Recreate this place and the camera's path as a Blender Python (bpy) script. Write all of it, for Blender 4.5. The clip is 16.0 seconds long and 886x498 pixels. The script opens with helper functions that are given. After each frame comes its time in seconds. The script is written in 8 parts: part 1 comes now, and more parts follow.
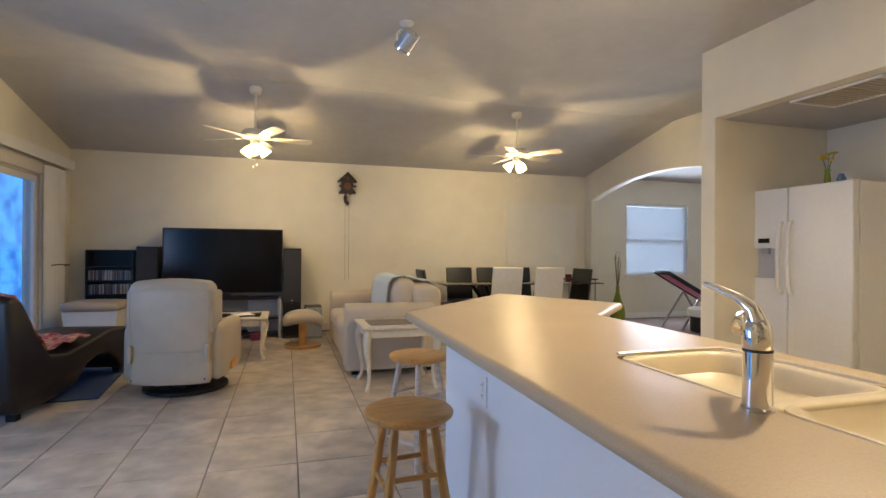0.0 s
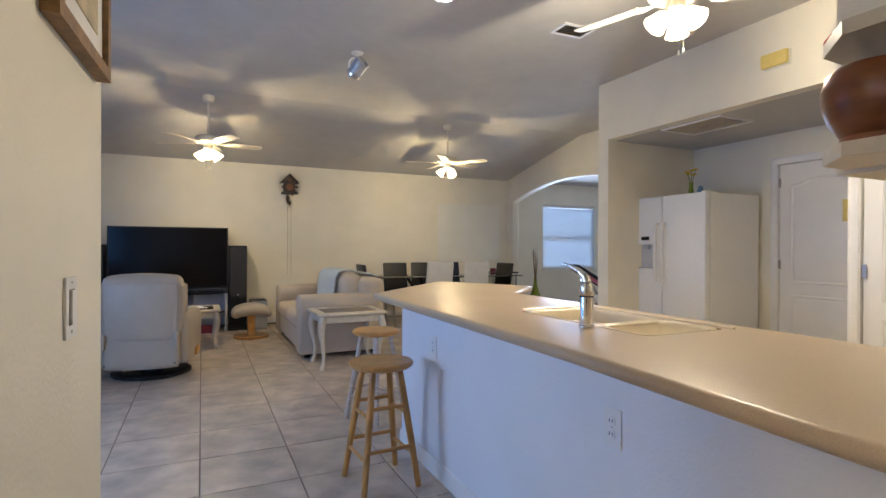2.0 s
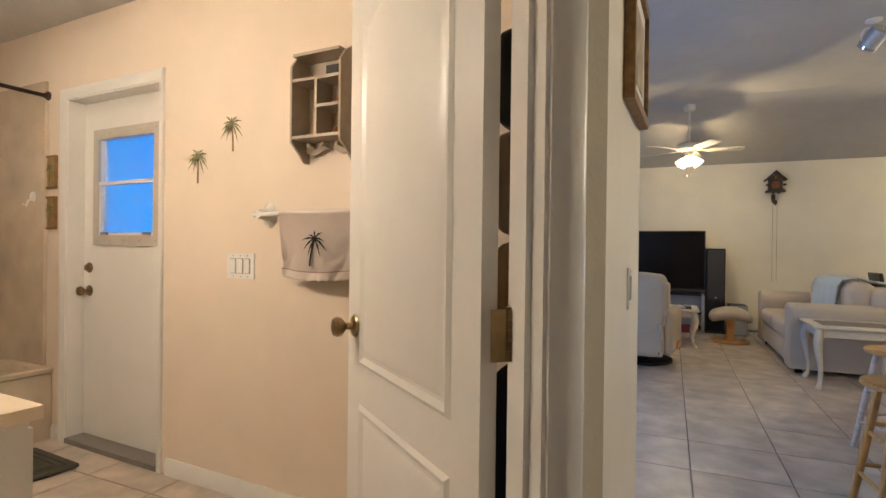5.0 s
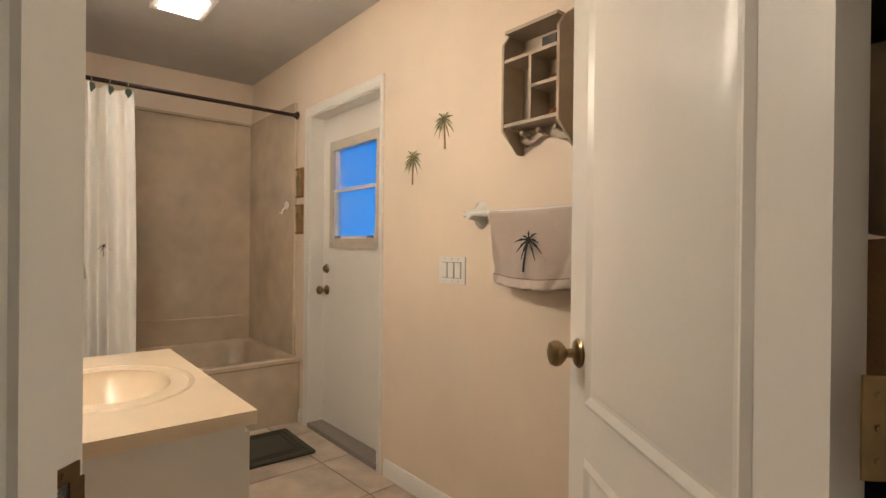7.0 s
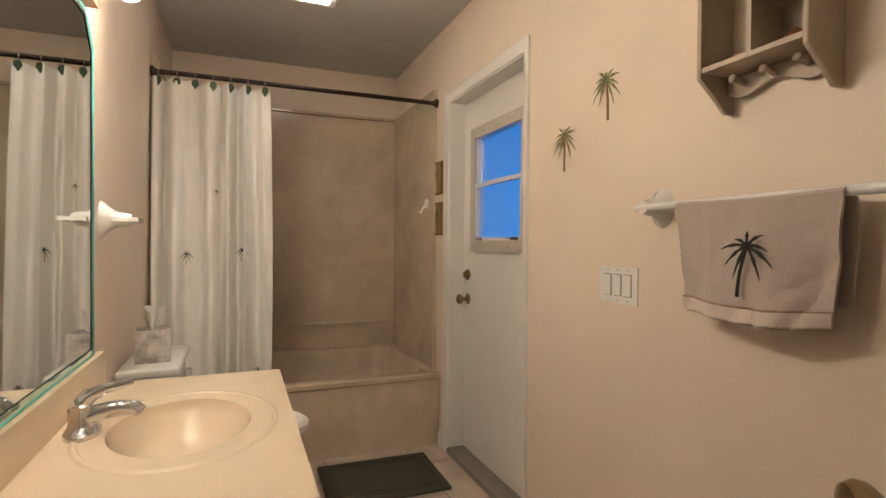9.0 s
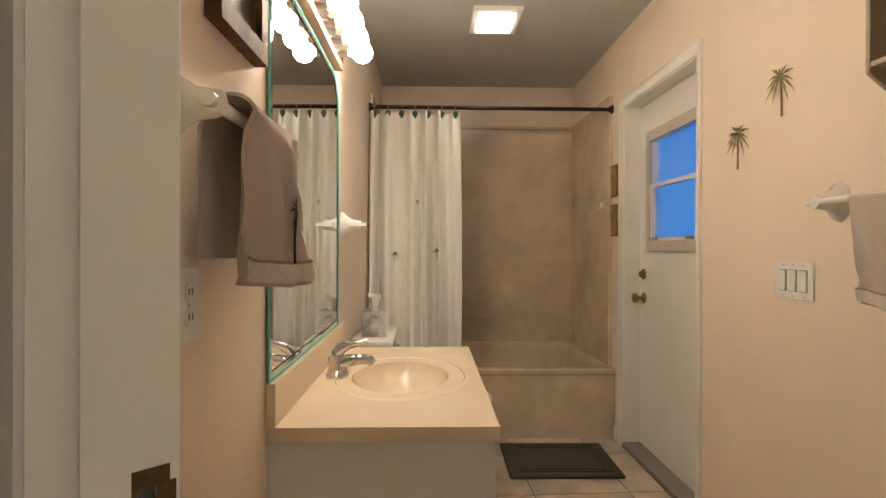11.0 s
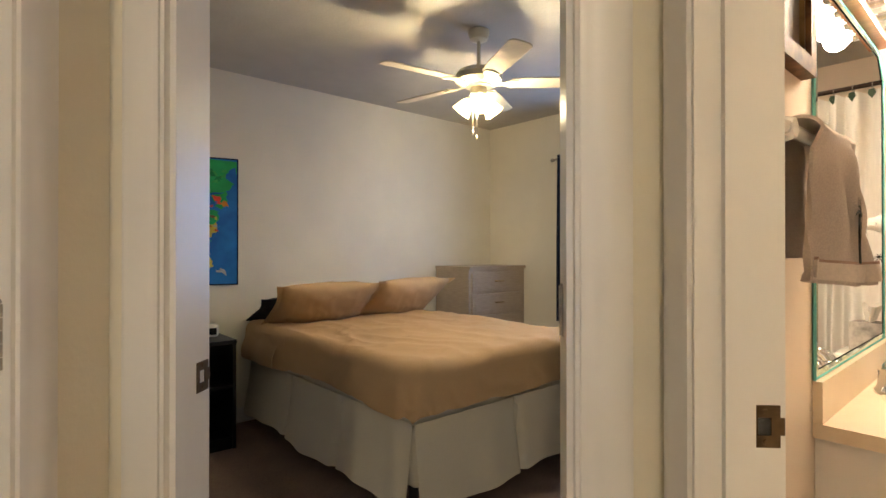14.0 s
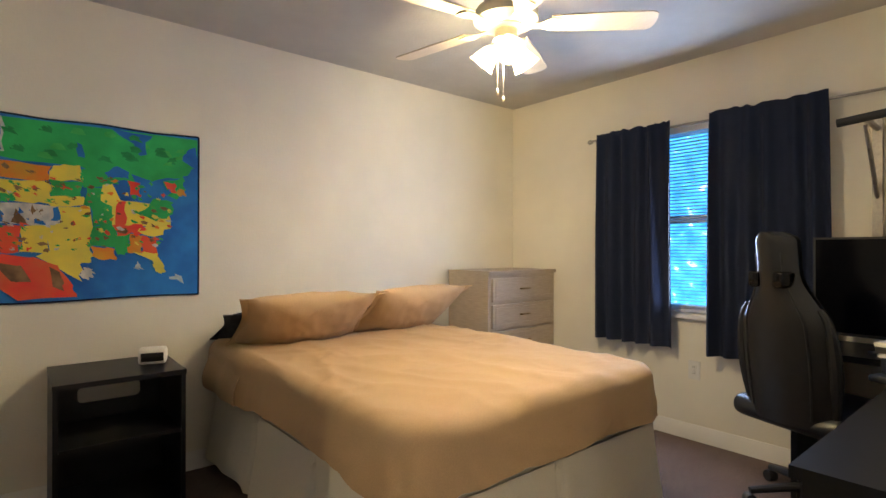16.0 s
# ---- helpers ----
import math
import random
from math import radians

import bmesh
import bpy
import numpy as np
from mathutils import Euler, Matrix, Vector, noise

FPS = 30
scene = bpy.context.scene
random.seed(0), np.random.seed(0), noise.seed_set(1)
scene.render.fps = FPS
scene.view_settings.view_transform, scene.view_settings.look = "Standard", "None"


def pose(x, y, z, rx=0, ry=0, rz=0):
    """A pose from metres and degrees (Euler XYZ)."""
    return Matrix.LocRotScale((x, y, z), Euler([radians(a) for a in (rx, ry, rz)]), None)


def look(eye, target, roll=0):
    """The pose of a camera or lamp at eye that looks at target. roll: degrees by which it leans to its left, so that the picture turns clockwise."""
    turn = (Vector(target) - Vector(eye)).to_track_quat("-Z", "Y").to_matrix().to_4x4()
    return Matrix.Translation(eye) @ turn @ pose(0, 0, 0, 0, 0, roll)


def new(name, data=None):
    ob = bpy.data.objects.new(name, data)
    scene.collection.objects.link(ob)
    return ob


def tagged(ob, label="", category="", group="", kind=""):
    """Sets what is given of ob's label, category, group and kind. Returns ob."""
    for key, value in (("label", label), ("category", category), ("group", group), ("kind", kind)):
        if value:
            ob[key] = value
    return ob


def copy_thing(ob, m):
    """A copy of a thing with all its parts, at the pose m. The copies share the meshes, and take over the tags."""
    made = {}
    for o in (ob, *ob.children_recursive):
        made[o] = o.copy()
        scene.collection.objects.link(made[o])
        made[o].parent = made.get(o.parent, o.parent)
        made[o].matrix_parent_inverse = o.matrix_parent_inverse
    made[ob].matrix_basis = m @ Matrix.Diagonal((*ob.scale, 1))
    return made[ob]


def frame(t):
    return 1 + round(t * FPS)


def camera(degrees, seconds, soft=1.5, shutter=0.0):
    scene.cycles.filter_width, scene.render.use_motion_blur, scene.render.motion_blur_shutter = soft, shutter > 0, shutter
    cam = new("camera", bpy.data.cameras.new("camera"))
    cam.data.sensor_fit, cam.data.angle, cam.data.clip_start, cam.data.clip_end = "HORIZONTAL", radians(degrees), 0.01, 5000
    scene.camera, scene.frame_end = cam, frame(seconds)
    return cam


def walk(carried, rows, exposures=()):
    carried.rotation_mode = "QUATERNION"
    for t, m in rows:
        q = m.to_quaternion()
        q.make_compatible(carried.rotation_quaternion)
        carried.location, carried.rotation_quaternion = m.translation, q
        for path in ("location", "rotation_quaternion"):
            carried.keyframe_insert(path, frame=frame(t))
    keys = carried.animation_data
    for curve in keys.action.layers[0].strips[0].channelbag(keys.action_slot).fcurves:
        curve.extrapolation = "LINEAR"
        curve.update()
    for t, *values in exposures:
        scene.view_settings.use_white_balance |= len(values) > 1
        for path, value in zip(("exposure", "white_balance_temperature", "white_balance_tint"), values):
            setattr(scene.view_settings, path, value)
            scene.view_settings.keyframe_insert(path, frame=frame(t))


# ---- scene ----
cam = camera(81.6, 16.0)
PATH = [
    (0, (0.013, 0.122, 1.2), (0.513, 2.059, 1.206), 0.4),
    (0.5, (-0.073, -0.066, 1.209), (0.621, 1.809, 1.21), 0.4),
    (1, (-0.137, -0.242, 1.217), (0.628, 1.606, 1.213), 0.3),
    (1.5, (-0.231, -0.405, 1.209), (0.539, 1.441, 1.204), 0.2),
    (2, (-0.354, -0.56, 1.196), (0.417, 1.285, 1.191), 0.2),
    (2.5, (-0.435, -0.669, 1.193), (0.327, 1.181, 1.187), 0.1),
    (3, (-0.447, -0.757, 1.196), (0.057, 1.178, 1.189), 0.1),
    (3.5, (-0.416, -0.79, 1.193), (-0.388, 1.209, 1.189), 0.2),
    (4, (-0.445, -0.805, 1.186), (-0.779, 1.166, 1.184), 0.4),
    (4.5, (-0.458, -0.858, 1.183), (-1.095, 1.038, 1.182), 0.5),
    (5, (-0.459, -0.928, 1.19), (-1.349, 0.863, 1.182), 0.7),
    (5.2, (-0.456, -0.946, 1.184), (-1.435, 0.799, 1.183), 0.6),
    (7.5, (-0.804, -0.543, 1.197), (-2.41, 0.648, 1.18), 0.6),
    (8, (-0.963, -0.43, 1.214), (-2.614, 0.698, 1.194), 0.5),
    (8.5, (-1.048, -0.362, 1.218), (-2.791, 0.619, 1.197), 0.5),
    (9, (-1.057, -0.325, 1.219), (-2.916, 0.413, 1.197), 0.4),
    (9.2, (-1.047, -0.327, 1.216), (-2.942, 0.314, 1.196), 0.4),
    (11.3, (-0.714, -0.361, 1.19), (-2.711, -0.463, 1.187), 0.1),
    (11.5, (-0.679, -0.347, 1.19), (-2.664, -0.59, 1.187), 0.1),
    (11.8, (-0.614, -0.315, 1.192), (-2.539, -0.859, 1.189), 0.2),
    (12, (-0.591, -0.323, 1.186), (-2.465, -1.022, 1.188), 0.0),
    (12.5, (-0.504, -0.315, 1.188), (-2.216, -1.349, 1.193), -0.1),
    (13, (-0.431, -0.316, 1.191), (-1.978, -1.584, 1.198), -0.0),
    (13.5, (-0.419, -0.34, 1.192), (-1.809, -1.778, 1.199), 0.0),
    (14, (-0.475, -0.396, 1.186), (-1.796, -1.899, 1.194), 0.0),
    (14.5, (-0.573, -0.526, 1.188), (-1.889, -2.031, 1.193), 0.1),
    (15, (-0.707, -0.675, 1.2), (-2.016, -2.188, 1.203), 0.1),
    (15.5, (-0.855, -0.83, 1.197), (-2.168, -2.338, 1.205), 0.0),
    (16, (-0.98, -0.962, 1.201), (-2.256, -2.502, 1.205), 0.1),
]
LIGHTING = [(0, 0.5, 6750, 10), (0.5, 0.5, 6200, 10), (1.0, 0.45, 5850, 10), (2.0, 0.4, 5850, 10), (3.0, 0.4, 5950, 10), (4.0, 0.4, 6000, 10), (5.0, 0.25, 6100, 10), (7.5, -0.12, 6000, 10), (9.0, -0.28, 6000, 10), (11.5, -0.15, 6350, 10), (12.0, 0.0, 6600, 10), (12.5, 0.22, 6600, 10), (13.0, 0.35, 6650, 10), (14.0, 0.65, 6650, 10), (15.0, 0.95, 6700, 10), (16.0, 1.25, 6800, 10)]
walk(cam, [(t, look(eye, target, roll)) for t, eye, target, roll in PATH], LIGHTING)

# world and exposure
world = bpy.data.worlds.new("dusk")
scene.world = world
world.use_nodes = True
wn = world.node_tree.nodes
sky = wn.new("ShaderNodeTexSky")
sky.sky_type, sky.sun_disc = "NISHITA", False
sky.sun_elevation, sky.sun_rotation = radians(14), radians(120)
wn["Background"].inputs["Strength"].default_value = 0.06
world.node_tree.links.new(sky.outputs[0], wn["Background"].inputs["Color"])


def lamp(name, kind, place, watts, colour, size=0.1):
    data = bpy.data.lights.new(name, kind)
    data.energy, data.color = watts, colour
    if kind == "AREA":
        data.size = size
    else:
        data.shadow_soft_size = size
    ob = new(name, data)
    ob.matrix_world = place
    return ob


BLUE = (0.45, 0.62, 1.0)
LV = pose(0, 0, 0, 0, 0, 2.5)
POCKET = pose(0, 0, 0, 0, 0, 135)


def window_light(name, place, watts, wide, high, colour=BLUE):
    ob = lamp(name, "AREA", place, watts, colour)
    ob.data.shape, ob.data.size, ob.data.size_y = "RECTANGLE", wide, high
    return ob


# daylight through the openings
window_light("slider_daylight", LV @ look((-2.62, 2.15, 1.15), (3, 2.0, 0.75)), 30, 0.7, 1.0)
window_light("slider_daylight", LV @ look((-2.62, 4.1, 1.1), (3, 4.0, 0.7)), 5, 2.2, 1.8)
window_light("bedroom_daylight", look((-4.15, -2.44, 1.4), (0, -2.4, 1.2)), 12, 0.3, 1.1)
window_light("front_room_daylight", LV @ look((6.5, 7.85, 1.4), (6.3, 3, 1.2)), 62, 1.2, 1.2, (0.62, 0.75, 1.0))
# the lamps under the four ceiling fans
lamp("fan_lamp", "POINT", LV @ pose(-0.31, 6.0, 2.255), 36, (1.0, 0.77, 0.42), 0.03)
lamp("fan_lamp", "POINT", LV @ pose(2.78, 6.03, 2.25), 36, (1.0, 0.77, 0.42), 0.03)
lamp("fan_lamp", "POINT", LV @ pose(1.98, 1.47, 2.42), 82, (1.0, 0.83, 0.57), 0.035)
lamp("fan_lamp", "POINT", pose(-2.50, -2.40, 1.965), 22, (1.0, 0.82, 0.51), 0.03)

# ---- materials ----
def mat(name, colour, rough=0.5, metal=0.0, grain=0.0, scale=40.0, bump=0.0, bump_scale=200.0, spec=0.5, stretch=(1, 1, 1), glow=0.0, second=None, blotch=0.0, coat=0.0):
    """A surface with a fine and a broad variation of colour and a fine relief."""
    m = bpy.data.materials.new(name)
    m.use_nodes = True
    nt = m.node_tree
    b = nt.nodes["Principled BSDF"]
    b.inputs["Roughness"].default_value = rough
    b.inputs["Metallic"].default_value = metal
    b.inputs["Specular IOR Level"].default_value = spec
    b.inputs["Coat Weight"].default_value = coat
    c = (*colour, 1)
    b.inputs["Base Color"].default_value = c
    if grain or blotch or bump:
        co = nt.nodes.new("ShaderNodeTexCoord")
        mp = nt.nodes.new("ShaderNodeMapping")
        mp.inputs["Scale"].default_value = stretch
        nt.links.new(co.outputs["Object"], mp.inputs[0])
    last = None
    if grain:
        n = nt.nodes.new("ShaderNodeTexNoise")
        n.inputs["Scale"].default_value = scale
        n.inputs["Detail"].default_value = 6
        nt.links.new(mp.outputs[0], n.inputs[0])
        mx = nt.nodes.new("ShaderNodeMix")
        mx.data_type = "RGBA"
        d = second or tuple(v * (1 - grain) for v in colour)
        mx.inputs[6].default_value = c
        mx.inputs[7].default_value = (*d, 1)
        rmp = nt.nodes.new("ShaderNodeMapRange")
        rmp.inputs[1].default_value, rmp.inputs[2].default_value = 0.35, 0.65
        nt.links.new(n.outputs[0], rmp.inputs[0])
        nt.links.new(rmp.outputs[0], mx.inputs[0])
        last = mx.outputs[2]
    if blotch:
        n2 = nt.nodes.new("ShaderNodeTexNoise")
        n2.inputs["Scale"].default_value = 2.3
        n2.inputs["Detail"].default_value = 3
        nt.links.new(mp.outputs[0], n2.inputs[0])
        hs = nt.nodes.new("ShaderNodeHueSaturation")
        r2 = nt.nodes.new("ShaderNodeMapRange")
        r2.inputs[1].default_value, r2.inputs[2].default_value = 0.3, 0.7
        r2.inputs[3].default_value, r2.inputs[4].default_value = 1 - blotch, 1 + blotch * 0.5
        nt.links.new(n2.outputs[0], r2.inputs[0])
        nt.links.new(r2.outputs[0], hs.inputs["Value"])
        hs.inputs["Color"].default_value = c
        if last:
            nt.links.new(last, hs.inputs["Color"])
        last = hs.outputs[0]
    if last:
        nt.links.new(last, b.inputs["Base Color"])
    if bump:
        n3 = nt.nodes.new("ShaderNodeTexNoise")
        n3.inputs["Scale"].default_value = bump_scale
        n3.inputs["Detail"].default_value = 4
        nt.links.new(mp.outputs[0], n3.inputs[0])
        bp = nt.nodes.new("ShaderNodeBump")
        bp.inputs["Strength"].default_value = bump
        bp.inputs["Distance"].default_value = 0.004
        nt.links.new(n3.outputs[0], bp.inputs["Height"])
        nt.links.new(bp.outputs[0], b.inputs["Normal"])
    if glow:
        b.inputs["Emission Color"].default_value = c
        b.inputs["Emission Strength"].default_value = glow
    return m


WALL_LIVING = mat("cream wall paint", (0.80, 0.74, 0.60), 0.55, grain=0.04, scale=3, bump=0.25, bump_scale=90, blotch=0.04)
WALL_BATH = mat("peach wall paint", (0.80, 0.675, 0.545), 0.5, grain=0.04, scale=3, bump=0.25, bump_scale=90, blotch=0.04)
WALL_BED = mat("ivory wall paint", (0.80, 0.75, 0.64), 0.55, grain=0.04, scale=3, bump=0.25, bump_scale=90, blotch=0.04)
WALL_ISLAND = mat("white wall paint", (0.80, 0.79, 0.78), 0.5, grain=0.03, scale=3, bump=0.3, bump_scale=90, blotch=0.03)
# off-white ceilings, darkened in the colour for the little light reaching them
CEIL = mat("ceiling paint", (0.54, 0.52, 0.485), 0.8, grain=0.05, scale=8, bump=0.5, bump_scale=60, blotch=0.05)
TRIM = mat("white gloss trim paint", (0.80, 0.77, 0.72), 0.3, grain=0.03, scale=6, bump=0.08, bump_scale=60)
TILE = mat("beige ceramic tile", (0.63, 0.52, 0.415), 0.28, grain=0.34, scale=6, bump=0.1, bump_scale=40, blotch=0.22)
GROUT = mat("grey grout", (0.26, 0.22, 0.18), 0.9, grain=0.2, scale=60)
CARPET = mat("brown carpet", (0.24, 0.165, 0.135), 1.0, grain=0.5, scale=300, bump=1.0, bump_scale=500, blotch=0.2)
COUNTER = mat("beige laminate counter", (0.55, 0.42, 0.275), 0.36, grain=0.10, scale=260, blotch=0.07, bump=0.02, spec=0.4)


# ---- building helpers ----
def box(bm, x0, x1, y0, y1, z0, z1, m=None):
    v = [bm.verts.new((x, y, z)) for z in (z0, z1) for y in (y0, y1) for x in (x0, x1)]
    fs = [(0, 2, 3, 1), (4, 5, 7, 6), (0, 1, 5, 4), (2, 6, 7, 3), (0, 4, 6, 2), (1, 3, 7, 5)]
    for f in fs:
        bm.faces.new([v[i] for i in f])
    if m is not None:
        bmesh.ops.transform(bm, matrix=m, verts=v)
    return v


def obj(name, bm, material, parent=None, label="", bevel=0.0, seg=2, smooth=True, place=None, angle=35):
    """Links a bmesh as one mesh object, with rounded edges where bevel is given."""
    if bevel:
        es = [e for e in bm.edges if len(e.link_faces) == 2 and e.calc_face_angle(0) > 0.6]
        bmesh.ops.bevel(bm, geom=es, offset=bevel, segments=seg, affect="EDGES", profile=0.5, clamp_overlap=True)
    bmesh.ops.recalc_face_normals(bm, faces=bm.faces)
    me = bpy.data.meshes.new(name)
    bm.to_mesh(me)
    bm.free()
    for i in material if isinstance(material, (list, tuple)) else [material]:
        me.materials.append(i)
    if smooth:
        me.shade_smooth()
        me.set_sharp_from_angle(angle=radians(angle))
    ob = new(name, me)
    if place is not None:
        ob.matrix_world = place
    if parent is not None:
        ob.parent = parent
    if label:
        ob["label"] = label
    return ob


def part(name, bm, material, parent, label="", bevel=0.0, seg=2, angle=35):
    return obj(name, bm, material, parent, label, bevel, seg, angle=angle)


def boxes(*specs):
    bm = bmesh.new()
    for s in specs:
        box(bm, *s)
    return bm


def thing(name, place, label, category, group="", kind=""):
    """An Empty at a thing's base, to carry its parts."""
    ob = new(name)
    ob.empty_display_size = 0.05
    ob.matrix_world = place
    return tagged(ob, label, category, group, kind)


def structure(name, bm, material, label, category, place=None, bevel=0.0, seg=2):
    return tagged(obj(name, bm, material, place=place, bevel=bevel, seg=seg), label, category, kind="structure")


def wall_bm(along, t0, t1, s0, s1, z0, z1, holes=()):
    """A wall along x or y from s0 to s1, of thickness t0 to t1; holes: (from, to, low, high)."""
    bm = bmesh.new()

    def add(a, b, lo, hi):
        if b - a > 1e-4 and hi - lo > 1e-4:
            box(bm, *((a, b, t0, t1) if along == "x" else (t0, t1, a, b)), lo, hi)

    at = s0
    for a, b, lo, hi in sorted(holes):
        add(at, a, z0, z1)
        add(a, b, z0, lo)
        add(a, b, hi, z1)
        at = b
    add(at, s1, z0, z1)
    bmesh.ops.remove_doubles(bm, verts=bm.verts, dist=1e-5)
    return bm


CHROME = mat("chrome", (0.75, 0.75, 0.76), 0.08, 1.0)
BRASS = mat("antique brass", (0.30, 0.21, 0.11), 0.28, 1.0, grain=0.25, scale=30)
STEEL = mat("brushed nickel", (0.45, 0.42, 0.38), 0.35, 1.0, grain=0.2, scale=50)
DARKBRASS = mat("tarnished dark brass", (0.17, 0.11, 0.06), 0.38, 1.0, grain=0.4, scale=40)
BRONZE = mat("dark bronze", (0.035, 0.02, 0.015), 0.35, 0.6)
PINE = mat("varnished pine", (0.62, 0.31, 0.085), 0.35, grain=0.35, scale=9, stretch=(1, 8, 1), bump=0.05, bump_scale=60)
PINE_PALE = mat("whitewashed pine", (0.62, 0.50, 0.40), 0.4, grain=0.25, scale=9, stretch=(1, 1, 6), bump=0.05)
CREAM_WOOD = mat("cream lacquered wood", (0.62, 0.55, 0.43), 0.35, grain=0.12, scale=20, bump=0.05)
LEATHER = mat("cream leather", (0.44, 0.37, 0.285), 0.42, grain=0.06, scale=9, bump=0.10, bump_scale=120, blotch=0.06)
LEATHER_DARK = mat("dark brown leather", (0.010, 0.006, 0.006), 0.42, grain=0.3, scale=14, bump=0.3, bump_scale=150)
FABRIC = mat("beige upholstery", (0.58, 0.49, 0.38), 0.9, grain=0.15, scale=220, bump=0.4, bump_scale=400, blotch=0.06)
BLACK = mat("black lacquer", (0.008, 0.008, 0.009), 0.38, grain=0.3, scale=20, spec=0.3)
BLACK_SOFT = mat("black plastic", (0.018, 0.018, 0.02), 0.55, grain=0.3, scale=60, bump=0.1)
SCREEN = mat("black glass screen", (0.003, 0.003, 0.004), 0.16, spec=0.25)
WHITE = mat("white plastic", (0.78, 0.76, 0.72), 0.4, grain=0.03, scale=20)
# dark colour for the shade in the gap round a switch rocker
GAP = mat("grey plastic recess", (0.26, 0.22, 0.18), 0.7, grain=0.1, scale=40)
# grey that stands for shade inside the white ice dispenser
GREYPLASTIC = mat("pale grey plastic", (0.50, 0.50, 0.51), 0.45, grain=0.05, scale=30)
FRIDGE = mat("white textured enamel", (0.80, 0.79, 0.77), 0.28, grain=0.03, scale=30, bump=0.12, bump_scale=350)
CERAMIC = mat("white glazed ceramic", (0.80, 0.78, 0.74), 0.12, grain=0.02, scale=20)
MARBLE = mat("cream cultured marble", (0.80, 0.66, 0.48), 0.22, grain=0.07, scale=4, blotch=0.06)
TUBWALL = mat("beige cultured marble", (0.66, 0.54, 0.40), 0.22, grain=0.13, scale=6, blotch=0.16)
SINKWHITE = mat("cream sink enamel", (0.80, 0.69, 0.50), 0.25, grain=0.04, scale=20)
GREYWOOD = mat("pickled oak", (0.42, 0.34, 0.27), 0.5, grain=0.16, scale=14, stretch=(1, 1, 9), bump=0.15, bump_scale=90)
SHELFPAINT = mat("putty painted wood", (0.44, 0.36, 0.27), 0.5, grain=0.12, scale=20)
SHEET = mat("tan cotton sheet", (0.54, 0.365, 0.20), 0.85, grain=0.1, scale=260, bump=0.25, bump_scale=300, blotch=0.08)
SKIRT = mat("white cotton skirt", (0.66, 0.62, 0.52), 0.9, grain=0.08, scale=260, bump=0.2, bump_scale=300)
TOWEL = mat("taupe terry towel", (0.56, 0.47, 0.41), 1.0, grain=0.12, scale=300, bump=0.8, bump_scale=500)
HEM = mat("pale towel hem", (0.66, 0.57, 0.50), 0.95, grain=0.1, scale=200, bump=0.4, bump_scale=400)
CURTAIN = mat("white slub curtain cloth", (0.84, 0.81, 0.76), 0.9, grain=0.06, scale=60, stretch=(1, 1, 0.15), bump=0.4, bump_scale=260)
NAVY = mat("navy curtain cloth", (0.005, 0.012, 0.038), 0.9, grain=0.25, scale=260, bump=0.3, bump_scale=300)
WOODBOWL = mat("red brown turned wood", (0.22, 0.075, 0.025), 0.3, grain=0.4, scale=7, stretch=(1, 1, 4), bump=0.05)
DARKWOOD = mat("dark carved wood", (0.05, 0.028, 0.015), 0.55, grain=0.5, scale=20, bump=0.3, bump_scale=80)
GILT = mat("tortoise gilt frame", (0.16, 0.08, 0.03), 0.6, spec=0.15, grain=0.8, scale=28, second=(0.05, 0.02, 0.01))
CHARM = mat("dark green charm", (0.02, 0.06, 0.02), 0.4, grain=0.3, scale=30)
GREEN = mat("green glazed leaf", (0.12, 0.20, 0.03), 0.4, grain=0.3, scale=30)
OLIVE = mat("olive glass", (0.22, 0.26, 0.02), 0.12, grain=0.15, scale=10)
PALMGREEN = mat("painted palm green", (0.26, 0.25, 0.11), 0.7, grain=0.5, scale=40)
PALMBROWN = mat("painted palm brown", (0.30, 0.19, 0.09), 0.7, grain=0.3, scale=40)
PALMBLACK = mat("black embroidery", (0.02, 0.025, 0.02), 0.9, grain=0.3, scale=40)
STRAW = mat("dried reed", (0.20, 0.13, 0.06), 0.9, grain=0.4, scale=40)
RED = mat("red paint", (0.45, 0.02, 0.02), 0.4, grain=0.2, scale=20)
MAROON = mat("dull red card", (0.16, 0.012, 0.03), 0.6, grain=0.3, scale=30)
PINK = mat("pink padded vinyl", (0.75, 0.18, 0.32), 0.5, grain=0.1, scale=40, bump=0.2)
YELLOW = mat("yellowed plastic", (0.72, 0.56, 0.16), 0.4, grain=0.08, scale=20)
MAT = mat("dark green bath mat", (0.085, 0.08, 0.055), 1.0, grain=0.5, scale=260, bump=1.0, bump_scale=420)
RUG = mat("blue rug", (0.03, 0.06, 0.16), 1.0, grain=0.4, scale=260, bump=0.8, bump_scale=420)
PAPER = mat("white paper", (0.78, 0.76, 0.72), 0.8, grain=0.04, scale=30)
SILVER = mat("silver plastic", (0.40, 0.42, 0.45), 0.4, 0.3, grain=0.1, scale=40)
PALEBLUE = mat("pale blue throw", (0.52, 0.60, 0.65), 0.95, grain=0.15, scale=200, bump=0.5, bump_scale=300)
GREYFRINGE = mat("grey fringe", (0.44, 0.44, 0.40), 1.0, grain=0.6, scale=60, bump=0.8, bump_scale=200)
THROW = mat("patchwork throw", (0.45, 0.30, 0.20), 0.95, grain=0.9, scale=24, second=(0.30, 0.02, 0.06), bump=0.5, bump_scale=200)
BLADE = mat("white fan blade", (0.74, 0.66, 0.54), 0.45, grain=0.08, scale=12, stretch=(6, 1, 1))
FANWHITE = mat("ivory fan enamel", (0.74, 0.68, 0.54), 0.3, grain=0.03, scale=20)
